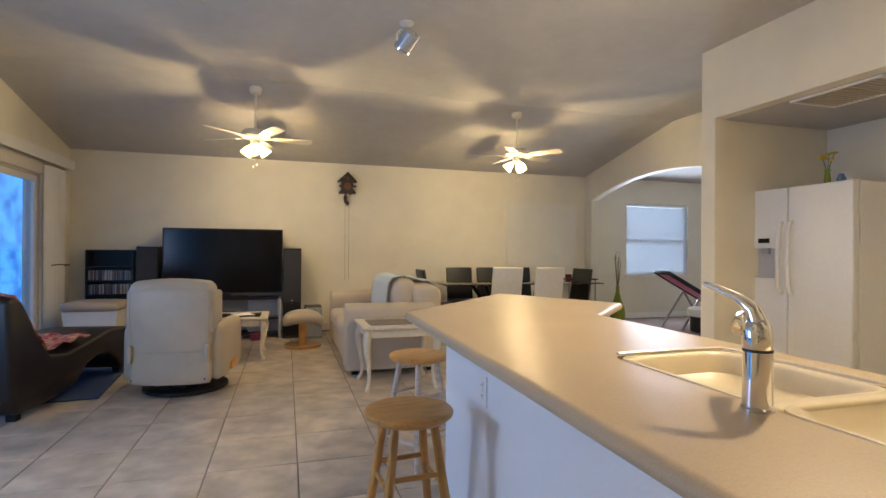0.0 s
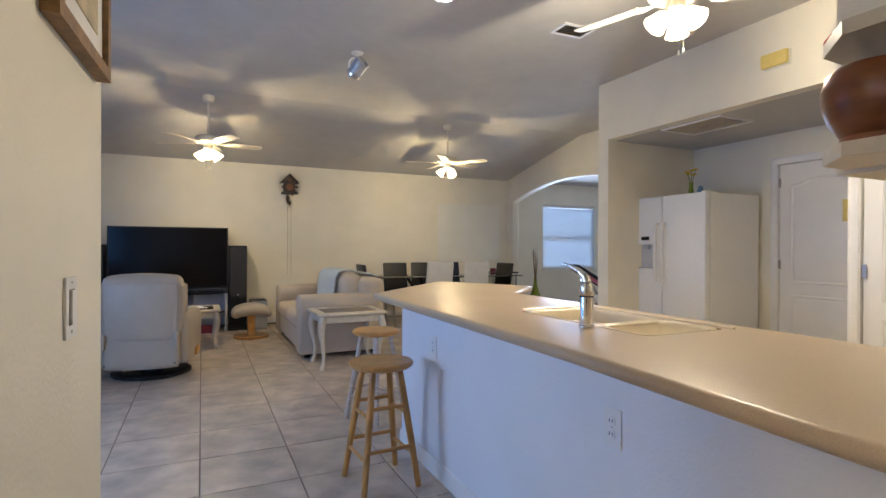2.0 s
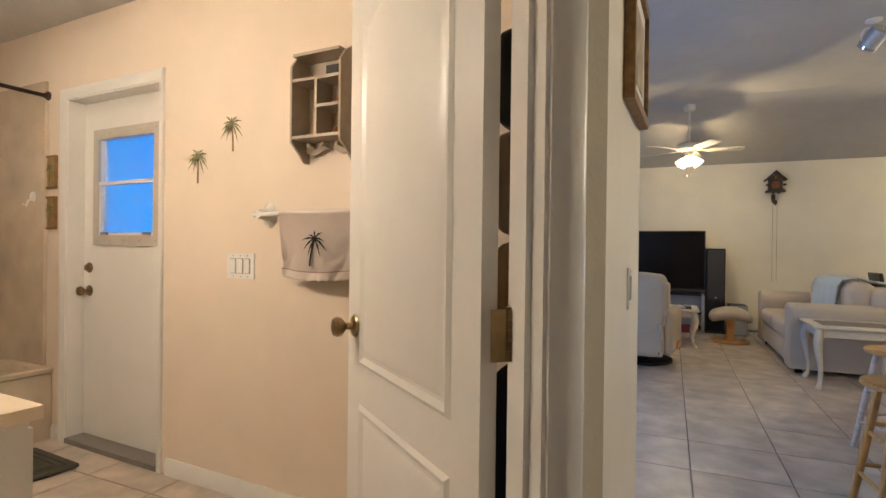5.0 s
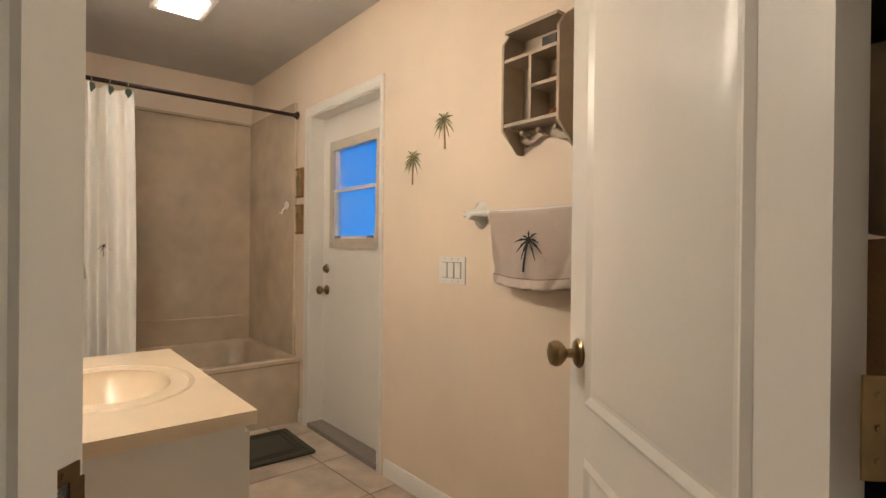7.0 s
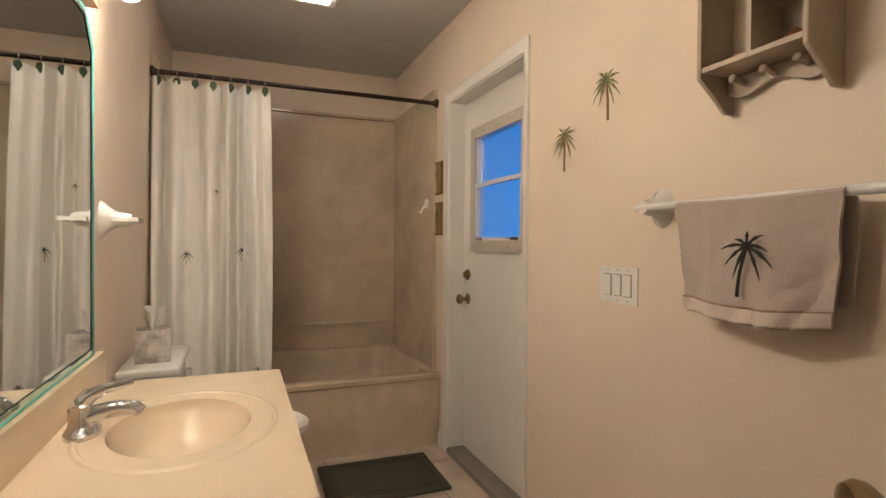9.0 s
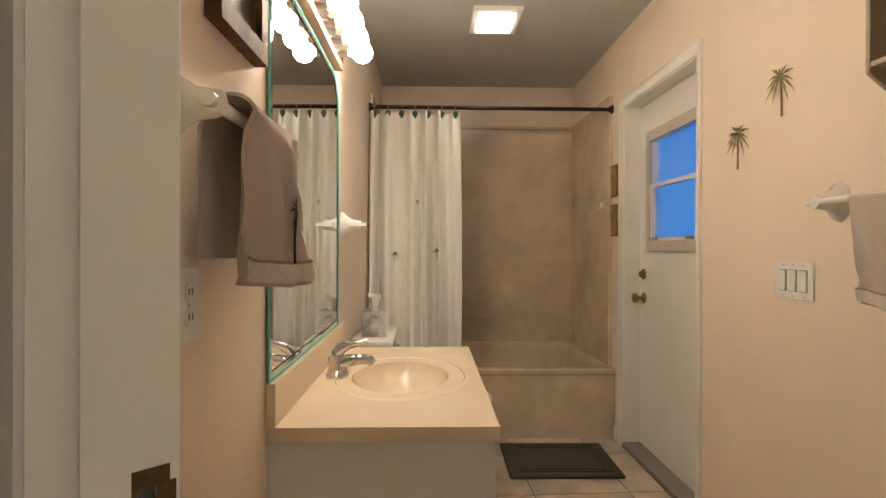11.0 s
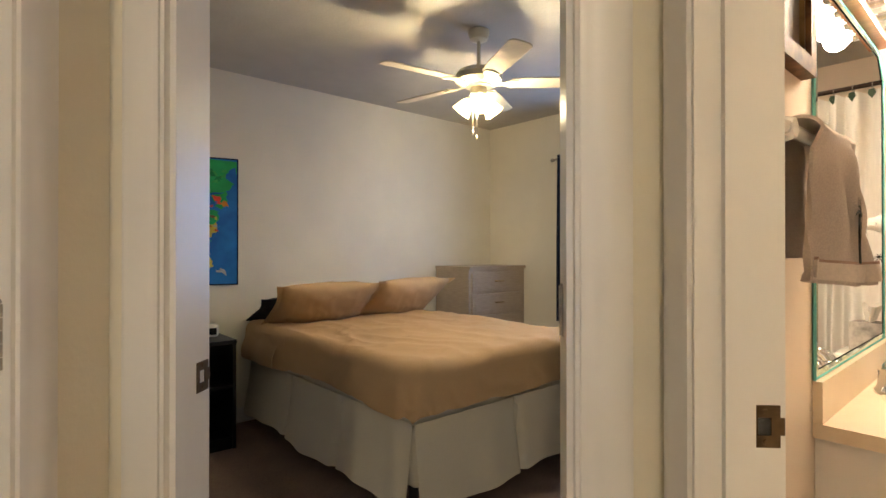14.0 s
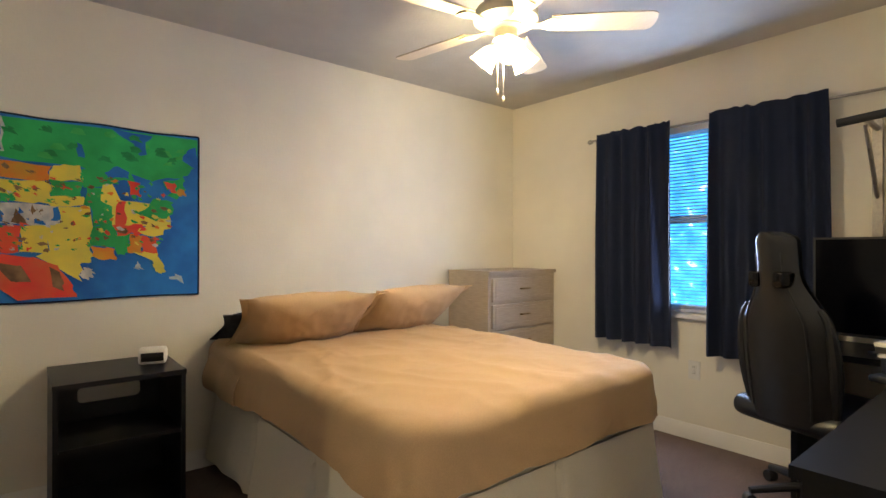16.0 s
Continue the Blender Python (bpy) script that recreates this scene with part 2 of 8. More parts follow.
OAKTRIM = mat("salmon stained oak", (0.50, 0.20, 0.10), 0.4, grain=0.2, scale=12, stretch=(6, 1, 1))
TEAL = mat("teal bevelled glass edge", (0.12, 0.42, 0.38), 0.1)
BAMBOO = mat("bamboo frame", (0.28, 0.15, 0.05), 0.5, grain=0.4, scale=40)
RUBBER = mat("grey vinyl threshold", (0.25, 0.22, 0.19), 0.6, grain=0.15, scale=60)
ALU = mat("almond aluminium", (0.56, 0.51, 0.44), 0.4, 0.1, grain=0.06, scale=40)
MIRROR = mat("mirror silver", (0.86, 0.88, 0.87), 0.015, 1.0)


def glow(name, colour, strength):
    m = bpy.data.materials.new(name)
    m.use_nodes = True
    b = m.node_tree.nodes["Principled BSDF"]
    b.inputs["Base Color"].default_value = (*colour, 1)
    b.inputs["Emission Color"].default_value = (*colour, 1)
    b.inputs["Emission Strength"].default_value = strength
    return m


def lamp_glass(name, colour, strength, clear=0.45):
    """A thin frosted shade: it glows and lets part of the lamp's light straight through."""
    m = glow(name, colour, strength)
    nt = m.node_tree
    mx = nt.nodes.new("ShaderNodeMixShader")
    tr = nt.nodes.new("ShaderNodeBsdfTransparent")
    mx.inputs[0].default_value = clear
    nt.links.new(nt.nodes["Principled BSDF"].outputs[0], mx.inputs[1])
    nt.links.new(tr.outputs[0], mx.inputs[2])
    nt.links.new(mx.outputs[0], nt.nodes["Material Output"].inputs[0])
    return m


LAMP_GLASS = lamp_glass("lit frosted lamp glass", (1.0, 0.80, 0.44), 5)
LAMP_BULB = glow("lit bulb", (1.0, 0.82, 0.52), 40)
KITCHEN_GLASS = lamp_glass("lit kitchen lamp glass", (1.0, 0.84, 0.58), 5)
KITCHEN_BULB = glow("lit kitchen bulb", (1.0, 0.85, 0.62), 40)
BED_GLASS = lamp_glass("lit bedroom lamp glass", (1.0, 0.82, 0.50), 3.2)
BED_BULB = glow("lit bedroom bulb", (1.0, 0.86, 0.60), 25)
GLOBE = glow("lit globe bulb", (1.0, 0.83, 0.62), 104)
PANEL = glow("lit ceiling panel", (1.0, 0.86, 0.68), 20)
SPOTGLOW = glow("lit downlight lens", (1.0, 0.88, 0.68), 80)


def clear_glass(name, rough=0.0, tint=(1, 1, 1)):
    m = bpy.data.materials.new(name)
    m.use_nodes = True
    b = m.node_tree.nodes["Principled BSDF"]
    b.inputs["Base Color"].default_value = (*tint, 1)
    b.inputs["Transmission Weight"].default_value = 1
    b.inputs["Roughness"].default_value = rough
    b.inputs["IOR"].default_value = 1.45
    return m


GLASS = clear_glass("clear glass")
FROST = clear_glass("frosted glass", 0.35)
SMOKE = clear_glass("smoked glass", 0.02, (0.25, 0.22, 0.2))


def backdrop_mat(name, low, high, strength, leaf=None):
    """The outdoors at dusk: a soft change of colour, with foliage where there is some."""
    m = bpy.data.materials.new(name)
    m.use_nodes = True
    nt = m.node_tree
    b = nt.nodes["Principled BSDF"]
    b.inputs["Base Color"].default_value = (0, 0, 0, 1)
    co = nt.nodes.new("ShaderNodeTexCoord")
    n = nt.nodes.new("ShaderNodeTexNoise")
    n.inputs["Scale"].default_value = 9 if leaf else 2.5
    n.inputs["Detail"].default_value = 6
    nt.links.new(co.outputs["Object"], n.inputs[0])
    r = nt.nodes.new("ShaderNodeValToRGB")
    r.color_ramp.elements[0].color, r.color_ramp.elements[1].color = (*low, 1), (*high, 1)
    r.color_ramp.elements[0].position, r.color_ramp.elements[1].position = 0.35, 0.62
    if leaf:
        e = r.color_ramp.elements.new(0.70)
        e.color = (*leaf, 1)
    nt.links.new(n.outputs[0], r.inputs[0])
    nt.links.new(r.outputs[0], b.inputs["Emission Color"])
    b.inputs["Emission Strength"].default_value = strength
    return m


OUT_BATH = backdrop_mat("dusk sky", (0.010, 0.26, 0.84), (0.03, 0.40, 1.0), 1.0)
OUT_BED = backdrop_mat("dusk garden", (0.015, 0.20, 0.62), (0.05, 0.38, 1.0), 1.4, (0.75, 0.95, 1.2))
OUT_LIVING = backdrop_mat("dusk lanai", (0.02, 0.14, 0.55), (0.07, 0.36, 1.0), 1.3)
OUT_FRONT = backdrop_mat("evening street", (0.45, 0.65, 0.95), (0.6, 0.8, 1.05), 4.0)


# every tile takes its own stretch of the clouded glaze
nt = TILE.node_tree
info = nt.nodes.new("ShaderNodeObjectInfo")
mul = nt.nodes.new("ShaderNodeVectorMath")
mul.operation = "SCALE"
mul.inputs["Scale"].default_value = 1.0
add = nt.nodes.new("ShaderNodeMath")
add.operation = "MULTIPLY"
add.inputs[1].default_value = 37.0
comb = nt.nodes.new("ShaderNodeCombineXYZ")
nt.links.new(info.outputs["Random"], add.inputs[0])
nt.links.new(add.outputs[0], comb.inputs[0])
nt.links.new(add.outputs[0], comb.inputs[1])
nt.links.new(comb.outputs[0], mul.inputs[0])
for nd in nt.nodes:
    if nd.type == "MAPPING":
        nt.links.new(mul.outputs[0], nd.inputs["Location"])


# ---- shapes ----
def lathe(bm, profile, seg=24, m=None, cap=True):
    """Turns (radius, height) pairs round z."""
    rings = []
    for r, z in profile:
        rings.append([bm.verts.new((r * math.cos(2 * math.pi * i / seg), r * math.sin(2 * math.pi * i / seg), z)) for i in range(seg)])
    for a, b in zip(rings, rings[1:]):
        for i in range(seg):
            bm.faces.new((a[i], a[(i + 1) % seg], b[(i + 1) % seg], b[i]))
    if cap:
        bm.faces.new(rings[0][::-1])
        bm.faces.new(rings[-1])
    vs = [v for r in rings for v in r]
    if m is not None:
        bmesh.ops.transform(bm, matrix=m, verts=vs)
    return vs


def turned(profile, seg=24, m=None, cap=True):
    bm = bmesh.new()
    lathe(bm, profile, seg, m, cap)
    return bm


def tube(bm, pts, radius, seg=10):
    """A round bar along points; radius is one number or one for each point."""
    pts = [Vector(p) for p in pts]
    rad = radius if isinstance(radius, (list, tuple)) else [radius] * len(pts)
    rings = []
    ref = None
    for i, p in enumerate(pts):
        d = (pts[min(i + 1, len(pts) - 1)] - pts[max(i - 1, 0)]).normalized()
        if ref is None:
            ref = Vector((0, 0, 1)) if abs(d.z) < 0.9 else Vector((1, 0, 0))
        u = d.cross(ref).normalized()
        w = d.cross(u).normalized()
        ref = -w if ref.dot(-w) > ref.dot(w) else w
        rings.append([bm.verts.new(p + rad[i] * (u * math.cos(2 * math.pi * k / seg) + w * math.sin(2 * math.pi * k / seg))) for k in range(seg)])
    for a, b in zip(rings, rings[1:]):
        for k in range(seg):
            bm.faces.new((a[k], a[(k + 1) % seg], b[(k + 1) % seg], b[k]))
    bm.faces.new(rings[0][::-1])
    bm.faces.new(rings[-1])
    return bm


def bar(pts, radius, seg=10):
    return tube(bmesh.new(), pts, radius, seg)


def prism(poly, z0, z1, m=None, bm=None):
    """A polygon in x and y, raised from z0 to z1."""
    bm = bm or bmesh.new()
    lo = [bm.verts.new((x, y, z0)) for x, y in poly]
    hi = [bm.verts.new((x, y, z1)) for x, y in poly]
    bm.faces.new(lo[::-1])
    bm.faces.new(hi)
    n = len(poly)
    for i in range(n):
        bm.faces.new((lo[i], lo[(i + 1) % n], hi[(i + 1) % n], hi[i]))
    if m is not None:
        bmesh.ops.transform(bm, matrix=m, verts=lo + hi)
    return bm


def sheet(f, nu, nv, thick=0.0):
    """A surface f(u, v) with u and v from 0 to 1; thick: pushed out to a slab."""
    bm = bmesh.new()
    g = [[bm.verts.new(f(i / nu, j / nv)) for j in range(nv + 1)] for i in range(nu + 1)]
    for i in range(nu):
        for j in range(nv):
            bm.faces.new((g[i][j], g[i + 1][j], g[i + 1][j + 1], g[i][j + 1]))
    if thick:
        bm.normal_update()
        bmesh.ops.solidify(bm, geom=bm.faces[:], thickness=thick)
    return bm


def rounded(x0, x1, y0, y1, z0, z1, r, seg=4, puff=0.0):
    """A soft-edged block; puff swells the middle of its faces."""
    bm = bmesh.new()
    box(bm, x0, x1, y0, y1, z0, z1)
    bmesh.ops.bevel(bm, geom=bm.edges[:], offset=r, segments=seg, affect="EDGES", profile=0.5, clamp_overlap=True)
    if puff:
        bmesh.ops.subdivide_edges(bm, edges=[e for e in bm.edges if e.calc_length() > r * 1.5], cuts=6, use_grid_fill=True)
        c = Vector(((x0 + x1) / 2, (y0 + y1) / 2, (z0 + z1) / 2))
        h = Vector(((x1 - x0) / 2, (y1 - y0) / 2, (z1 - z0) / 2))
        for v in bm.verts:
            d = [(v.co[i] - c[i]) / h[i] for i in range(3)]
            for i in range(3):
                j, k = (i + 1) % 3, (i + 2) % 3
                v.co[i] += puff * d[i] * max(0, 1 - d[j] ** 2) * max(0, 1 - d[k] ** 2)
    return bm


def cut(ob, cutter):
    """Takes the shape of a bmesh out of an object's mesh."""
    me = bpy.data.meshes.new("cutter")
    bmesh.ops.recalc_face_normals(cutter, faces=cutter.faces)
    cutter.to_mesh(me)
    cutter.free()
    c = bpy.data.objects.new("cutter", me)
    scene.collection.objects.link(c)
    bpy.context.view_layer.update()
    c.matrix_world = ob.matrix_world.copy()
    mod = ob.modifiers.new("cut", "BOOLEAN")
    mod.object, mod.operation, mod.solver = c, "DIFFERENCE", "EXACT"
    bpy.context.view_layer.update()
    got = bpy.data.meshes.new_from_object(ob.evaluated_get(bpy.context.evaluated_depsgraph_get()))
    ob.modifiers.clear()
    old = ob.data
    got.name = old.name
    ob.data = got
    bpy.data.meshes.remove(old)
    bpy.data.objects.remove(c)
    ob.data.shade_smooth()
    ob.data.set_sharp_from_angle(angle=radians(35))
    return ob


def frustum(bm, cx, cy, hx, hy, z0, z1, shrink, m=None):
    lo = [bm.verts.new((cx + sx * hx, cy + sy * hy, z0)) for sx, sy in ((-1, -1), (1, -1), (1, 1), (-1, 1))]
    hi = [bm.verts.new((cx + sx * (hx - shrink), cy + sy * (hy - shrink), z1)) for sx, sy in ((-1, -1), (1, -1), (1, 1), (-1, 1))]
    bm.faces.new(lo[::-1])
    bm.faces.new(hi)
    for i in range(4):
        bm.faces.new((lo[i], lo[(i + 1) % 4], hi[(i + 1) % 4], hi[i]))
    if m is not None:
        bmesh.ops.transform(bm, matrix=m, verts=lo + hi)
# ---- structure ----
CEIL_H, LOW_H = 2.97, 2.50
TV_Y, WEST_X, EAST_X = 7.97, -2.7, 5.0
RAKE_Y, RAKE = 5.83, 0.22
KIT_X, ALC_X = 3.55, 4.9

structure("wall_tv", wall_bm("x", TV_Y, TV_Y + 0.2, WEST_X - 0.2, 8.6, 0, 3.1, [(5.85, 7.2, 0.78, 2.07)]), WALL_LIVING, "cream painted living room wall behind the television", "wall", place=LV)
structure("wall_west", wall_bm("y", WEST_X - 0.2, WEST_X, 1.16, TV_Y, 0, 3.1, [(1.30, 7.2, 0.0, 2.06)]), WALL_LIVING, "cream wall holding the sliding glass door", "wall", place=LV)
structure("wall_bath_north", wall_bm("x", 0.812, 0.998, -4.95, -0.76, 0, 3.1, [(-3.83, -2.97, 0, 2.045)]), WALL_BATH, "peach bathroom wall with the garden door in it", "wall")
structure("wall_switch", boxes((-0.735, -0.636, -0.06, 0.89, 0, 3.1)), WALL_LIVING, "cream hall wall with a light switch", "wall", bevel=0.03, seg=4)
structure("wall_bath_door", wall_bm("y", 0.36, 0.475, 0.475, 1.56, 0, 3.1, [(0.575, 1.363, 0, 2.045)]), WALL_LIVING, "cream diagonal wall around the bathroom doorway", "wall", place=POCKET)
structure("wall_bedroom_door", wall_bm("x", 1.455, 1.60, -0.9, 0.36, 0, 3.1, [(-0.485, 0.228, 0, 2.045)]), WALL_LIVING, "cream diagonal wall around the bedroom doorway", "wall", place=POCKET)
structure("wall_closet_door", wall_bm("y", -0.69, -0.57, 0.25, 1.455, 0, 3.1, [(0.48, 1.28, 0, 2.045)]), WALL_LIVING, "cream diagonal wall around the closet doorway", "wall", place=POCKET)
structure("wall_bath_south", wall_bm("x", -0.86, -0.745, -4.95, -1.42, 0, 3.1), WALL_BATH, "peach bathroom wall behind the vanity", "wall")
structure("wall_bath_west", wall_bm("y", -5.05, -4.93, -0.745, 0.812, 0, 3.1), WALL_BATH, "peach wall above the bathtub", "wall")
structure("wall_bedroom_south", wall_bm("x", -4.1, -3.97, -4.45, 0.6, 0, 2.6), WALL_BED, "ivory bedroom wall with the map hung on it", "wall")
structure("wall_bedroom_west", wall_bm("y", -4.42, -4.25, -3.97, -0.86, 0, 2.6, [(-2.85, -1.95, 0.80, 2.0)]), WALL_BED, "ivory bedroom wall with the window", "wall")
structure("wall_bedroom_east", wall_bm("y", 0.48, 0.6, -3.97, -0.86, 0, 2.6), WALL_BED, "plain ivory bedroom wall beyond the nightstand", "wall")
structure("wall_bedroom_north", wall_bm("x", -0.868, -0.861, -4.25, -1.45, 0, 2.5), WALL_BED, "plain ivory bedroom wall beside the desk", "wall")
structure("wall_kitchen_back", wall_bm("x", -0.95, -0.83, 0.2, 4.9, 0, 3.1), WALL_LIVING, "plain cream wall behind the kitchen", "wall")
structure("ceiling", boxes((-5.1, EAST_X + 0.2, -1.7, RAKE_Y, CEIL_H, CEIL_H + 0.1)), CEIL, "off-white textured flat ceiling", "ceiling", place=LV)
bm = bmesh.new()
for i in box(bm, WEST_X - 0.1, 8.6, RAKE_Y, TV_Y + 0.1, CEIL_H, CEIL_H + 0.1):
    if i.co.y > RAKE_Y + 0.1:
        i.co.z -= (TV_Y + 0.1 - RAKE_Y) * RAKE
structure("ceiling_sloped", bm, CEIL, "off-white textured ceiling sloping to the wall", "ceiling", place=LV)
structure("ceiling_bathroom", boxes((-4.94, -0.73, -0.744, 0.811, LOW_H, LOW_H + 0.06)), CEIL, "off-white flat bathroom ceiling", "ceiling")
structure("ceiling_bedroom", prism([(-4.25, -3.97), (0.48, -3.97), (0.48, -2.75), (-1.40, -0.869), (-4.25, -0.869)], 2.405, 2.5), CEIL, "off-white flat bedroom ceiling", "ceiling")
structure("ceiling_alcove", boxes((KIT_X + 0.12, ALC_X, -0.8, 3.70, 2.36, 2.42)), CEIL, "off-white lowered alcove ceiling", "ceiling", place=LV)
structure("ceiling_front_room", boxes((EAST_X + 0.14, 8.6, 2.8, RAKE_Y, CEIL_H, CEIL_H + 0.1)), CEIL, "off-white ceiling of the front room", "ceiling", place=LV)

# the arch: a wall with a segmental opening
prof = [(3.70, 0), (4.45, 0), (4.45, 2.07)]
for k in range(1, 24):
    u = k / 24
    prof.append((4.45 + 3.32 * u, 2.07 + 0.27 * (1 - (2 * u - 1) ** 2)))
prof += [(7.77, 2.07), (7.77, 0), (7.969, 0), (7.969, 3.1), (3.70, 3.1)]
bm = prism(prof, 0, 0.14)
bmesh.ops.transform(bm, matrix=Matrix(((0, 0, 1, EAST_X), (1, 0, 0, 0), (0, 1, 0, 0), (0, 0, 0, 1))), verts=bm.verts)
structure("wall_arch", bm, WALL_LIVING, "cream wall with a wide arched opening", "wall", place=LV, bevel=0.012, seg=3)
structure("wall_kitchen", wall_bm("y", KIT_X, KIT_X + 0.12, -1.1, 3.82, 0, 3.1, [(1.42, 3.67, 0, 2.36), (0.5, 1.36, 0, 2.05)]), WALL_LIVING, "cream kitchen wall over the refrigerator alcove", "wall", place=LV)
structure("wall_alcove_side", boxes((KIT_X + 0.12, EAST_X, 3.70, 3.82, 0, 3.0)), WALL_LIVING, "cream side wall of the refrigerator alcove", "wall", place=LV)
structure("wall_alcove_back", wall_bm("y", ALC_X, ALC_X + 0.12, -1.1, 3.70, 0, 3.0, [(1.88, 2.73, 0, 2.06)]), WALL_LIVING, "cream back wall of the refrigerator alcove", "wall", place=LV)
structure("wall_pantry", boxes((KIT_X + 0.12, ALC_X, 1.36, 1.42, 0, 2.36)), WALL_LIVING, "cream wall between the pantry and the alcove", "wall", place=LV)
structure("wall_front_east", boxes((8.4, 8.6, 2.9, 7.97, 0, 3.1)), WALL_LIVING, "plain cream wall of the front room", "wall", place=LV)
structure("wall_front_south", boxes((5.14, 8.4, 2.9, 3.0, 0, 3.1)), WALL_LIVING, "plain cream end wall of the front room", "wall", place=LV)
structure("ground", boxes((-60, 60, -60, 60, -0.5, -0.3)), mat("dark lawn", (0.05, 0.07, 0.03), 1.0, grain=0.4, scale=20), "dark lawn outside the house", "ground")
structure("floor_bedroom", prism([(-4.25, -3.97), (0.48, -3.97), (0.48, -2.64), (-1.304, -0.862), (-4.25, -0.862)], -0.004, 0.012), CARPET, "worn brown cut-pile bedroom carpet", "carpet")
structure("floor_front_room", boxes((EAST_X + 0.1, 8.4, 3.0, TV_Y, -0.004, 0.008)), CARPET, "worn brown front room carpet", "carpet", place=LV)


# trim: profiled casings, jambs, baseboards
def casing_bm(a0, a1, top, w=0.062, t=0.016, narrow=1.0, near=1.0):
    """A door casing round an opening from a0 to a1, standing proud along -y of its own frame."""
    bm = bmesh.new()
    sec = [(0, 0), (0, -t * 0.55), (w * 0.12, -t * 0.75), (w * 0.3, -t * 0.7), (w * 0.45, -t), (w * 0.85, -t), (w, -t * 0.6), (w, 0)]
    path = [((a0, 0), (-near, 0)), ((a0, top), (-near, 1)), ((a1, top), (narrow, 1)), ((a1, 0), (narrow, 0))]
    rings = [[bm.verts.new((x + sx * d, y, z + sz * d)) for d, y in sec] for (x, z), (sx, sz) in path]
    n = len(sec)
    for r, s in zip(rings, rings[1:]):
        for i in range(n):
            bm.faces.new((r[i], r[(i + 1) % n], s[(i + 1) % n], s[i]))
    bm.faces.new(rings[0])
    bm.faces.new(rings[-1][::-1])
    return bm


def jamb_bm(a0, a1, d0, d1, top, t=0.013, stop=None):
    """Linings of a doorway; stop: where along the depth the door stop sits."""
    bm = boxes((a0, a0 + t, d0, d1, 0, top - t), (a1 - t, a1, d0, d1, 0, top - t), (a0, a1, d0, d1, top - t, top))
    if stop:
        s0, s1 = stop
        for b in ((a0 + t, a0 + t + 0.011, s0, s1, 0, top - t - 0.011), (a1 - t - 0.011, a1 - t, s0, s1, 0, top - t - 0.011), (a0 + t, a1 - t, s0, s1, top - t - 0.011, top - t)):
            box(bm, *b)
    return bm


def opening(name, place, a0, a1, depth, top, label, stop=None, back=True, narrow=1.0, near=1.0):
    """Jamb and casings of a doorway; place carries the wall's face: x along it, y into it."""
    e = thing(name, place, label, "door frame", kind="structure")
    part("jamb", jamb_bm(a0, a1, -0.002, depth + 0.002, top, stop=stop), TRIM, e, bevel=0.0015, seg=1)
    part("casing", casing_bm(a0 + 0.006, a1 - 0.006, top - 0.006, narrow=narrow, near=near), TRIM, e)
    if back:
        bm = casing_bm(a0 + 0.006, a1 - 0.006, top - 0.006)
        bmesh.ops.transform(bm, matrix=Matrix.Translation((a0 + a1, depth, 0)) @ Matrix.Rotation(math.pi, 4, "Z"), verts=bm.verts)
        part("casing", bm, TRIM, e)
    return e


# bathroom doorway: wall face a=0.36, x runs along +p
BATH_DOOR = POCKET @ pose(0.36, 0, 0, 0, 0, -90)
f_bath = opening("door_frame_bath", BATH_DOOR, -1.363, -0.575, 0.115, 2.045, "cream gloss painted door frame of the bathroom", stop=(0.035, 0.075), near=1.32)
f_bed = opening("door_frame_bedroom", POCKET @ pose(0, 1.455, 0), -0.485, 0.228, 0.145, 2.045, "cream gloss painted door frame of the bedroom", stop=(0.015, 0.045), narrow=1.32)
f_closet = opening("door_frame_closet", POCKET @ pose(-0.57, 0, 0, 0, 0, 90), 0.48, 1.28, 0.12, 2.045, "cream gloss painted door frame of the closet", back=False)


def base_run(name, pts, place=None, h=0.085, t=0.014):
    """Baseboards along corner points, standing to the right of the way walked."""
    bm = bmesh.new()
    for (xa, ya), (xb, yb) in pts:
        d = Vector((xb - xa, yb - ya, 0))
        m = Matrix.Translation((xa, ya, 0)) @ Matrix.Rotation(math.atan2(d.y, d.x), 4, "Z")
        sec = [(0, 0), (-t, 0), (-t, h * 0.75), (-t * 0.4, h), (0, h)]
        r0 = [bm.verts.new(m @ Vector((0, y, z))) for y, z in sec]
        r1 = [bm.verts.new(m @ Vector((d.length, y, z))) for y, z in sec]
        for i in range(5):
            bm.faces.new((r0[i], r0[(i + 1) % 5], r1[(i + 1) % 5], r1[i]))
        bm.faces.new(r0)
        bm.faces.new(r1[::-1])
    return structure(name, bm, TRIM, "white painted wooden baseboard", "baseboard", place=place)


base_run("baseboard_bath", [((-2.902, 0.812), (-0.75, 0.812)), ((-3.955, 0.812), (-3.9, 0.812))])
base_run("baseboard_living", [((-2.7, 7.97), (5.0, 7.97)), ((5.14, 7.97), (8.4, 7.97)), ((-2.7, 7.2), (-2.7, 7.97))], LV, h=0.1)
base_run("baseboard_bedroom", [((0.48, -3.97), (-4.25, -3.97)), ((-4.25, -3.97), (-4.25, -0.87))], h=0.11)


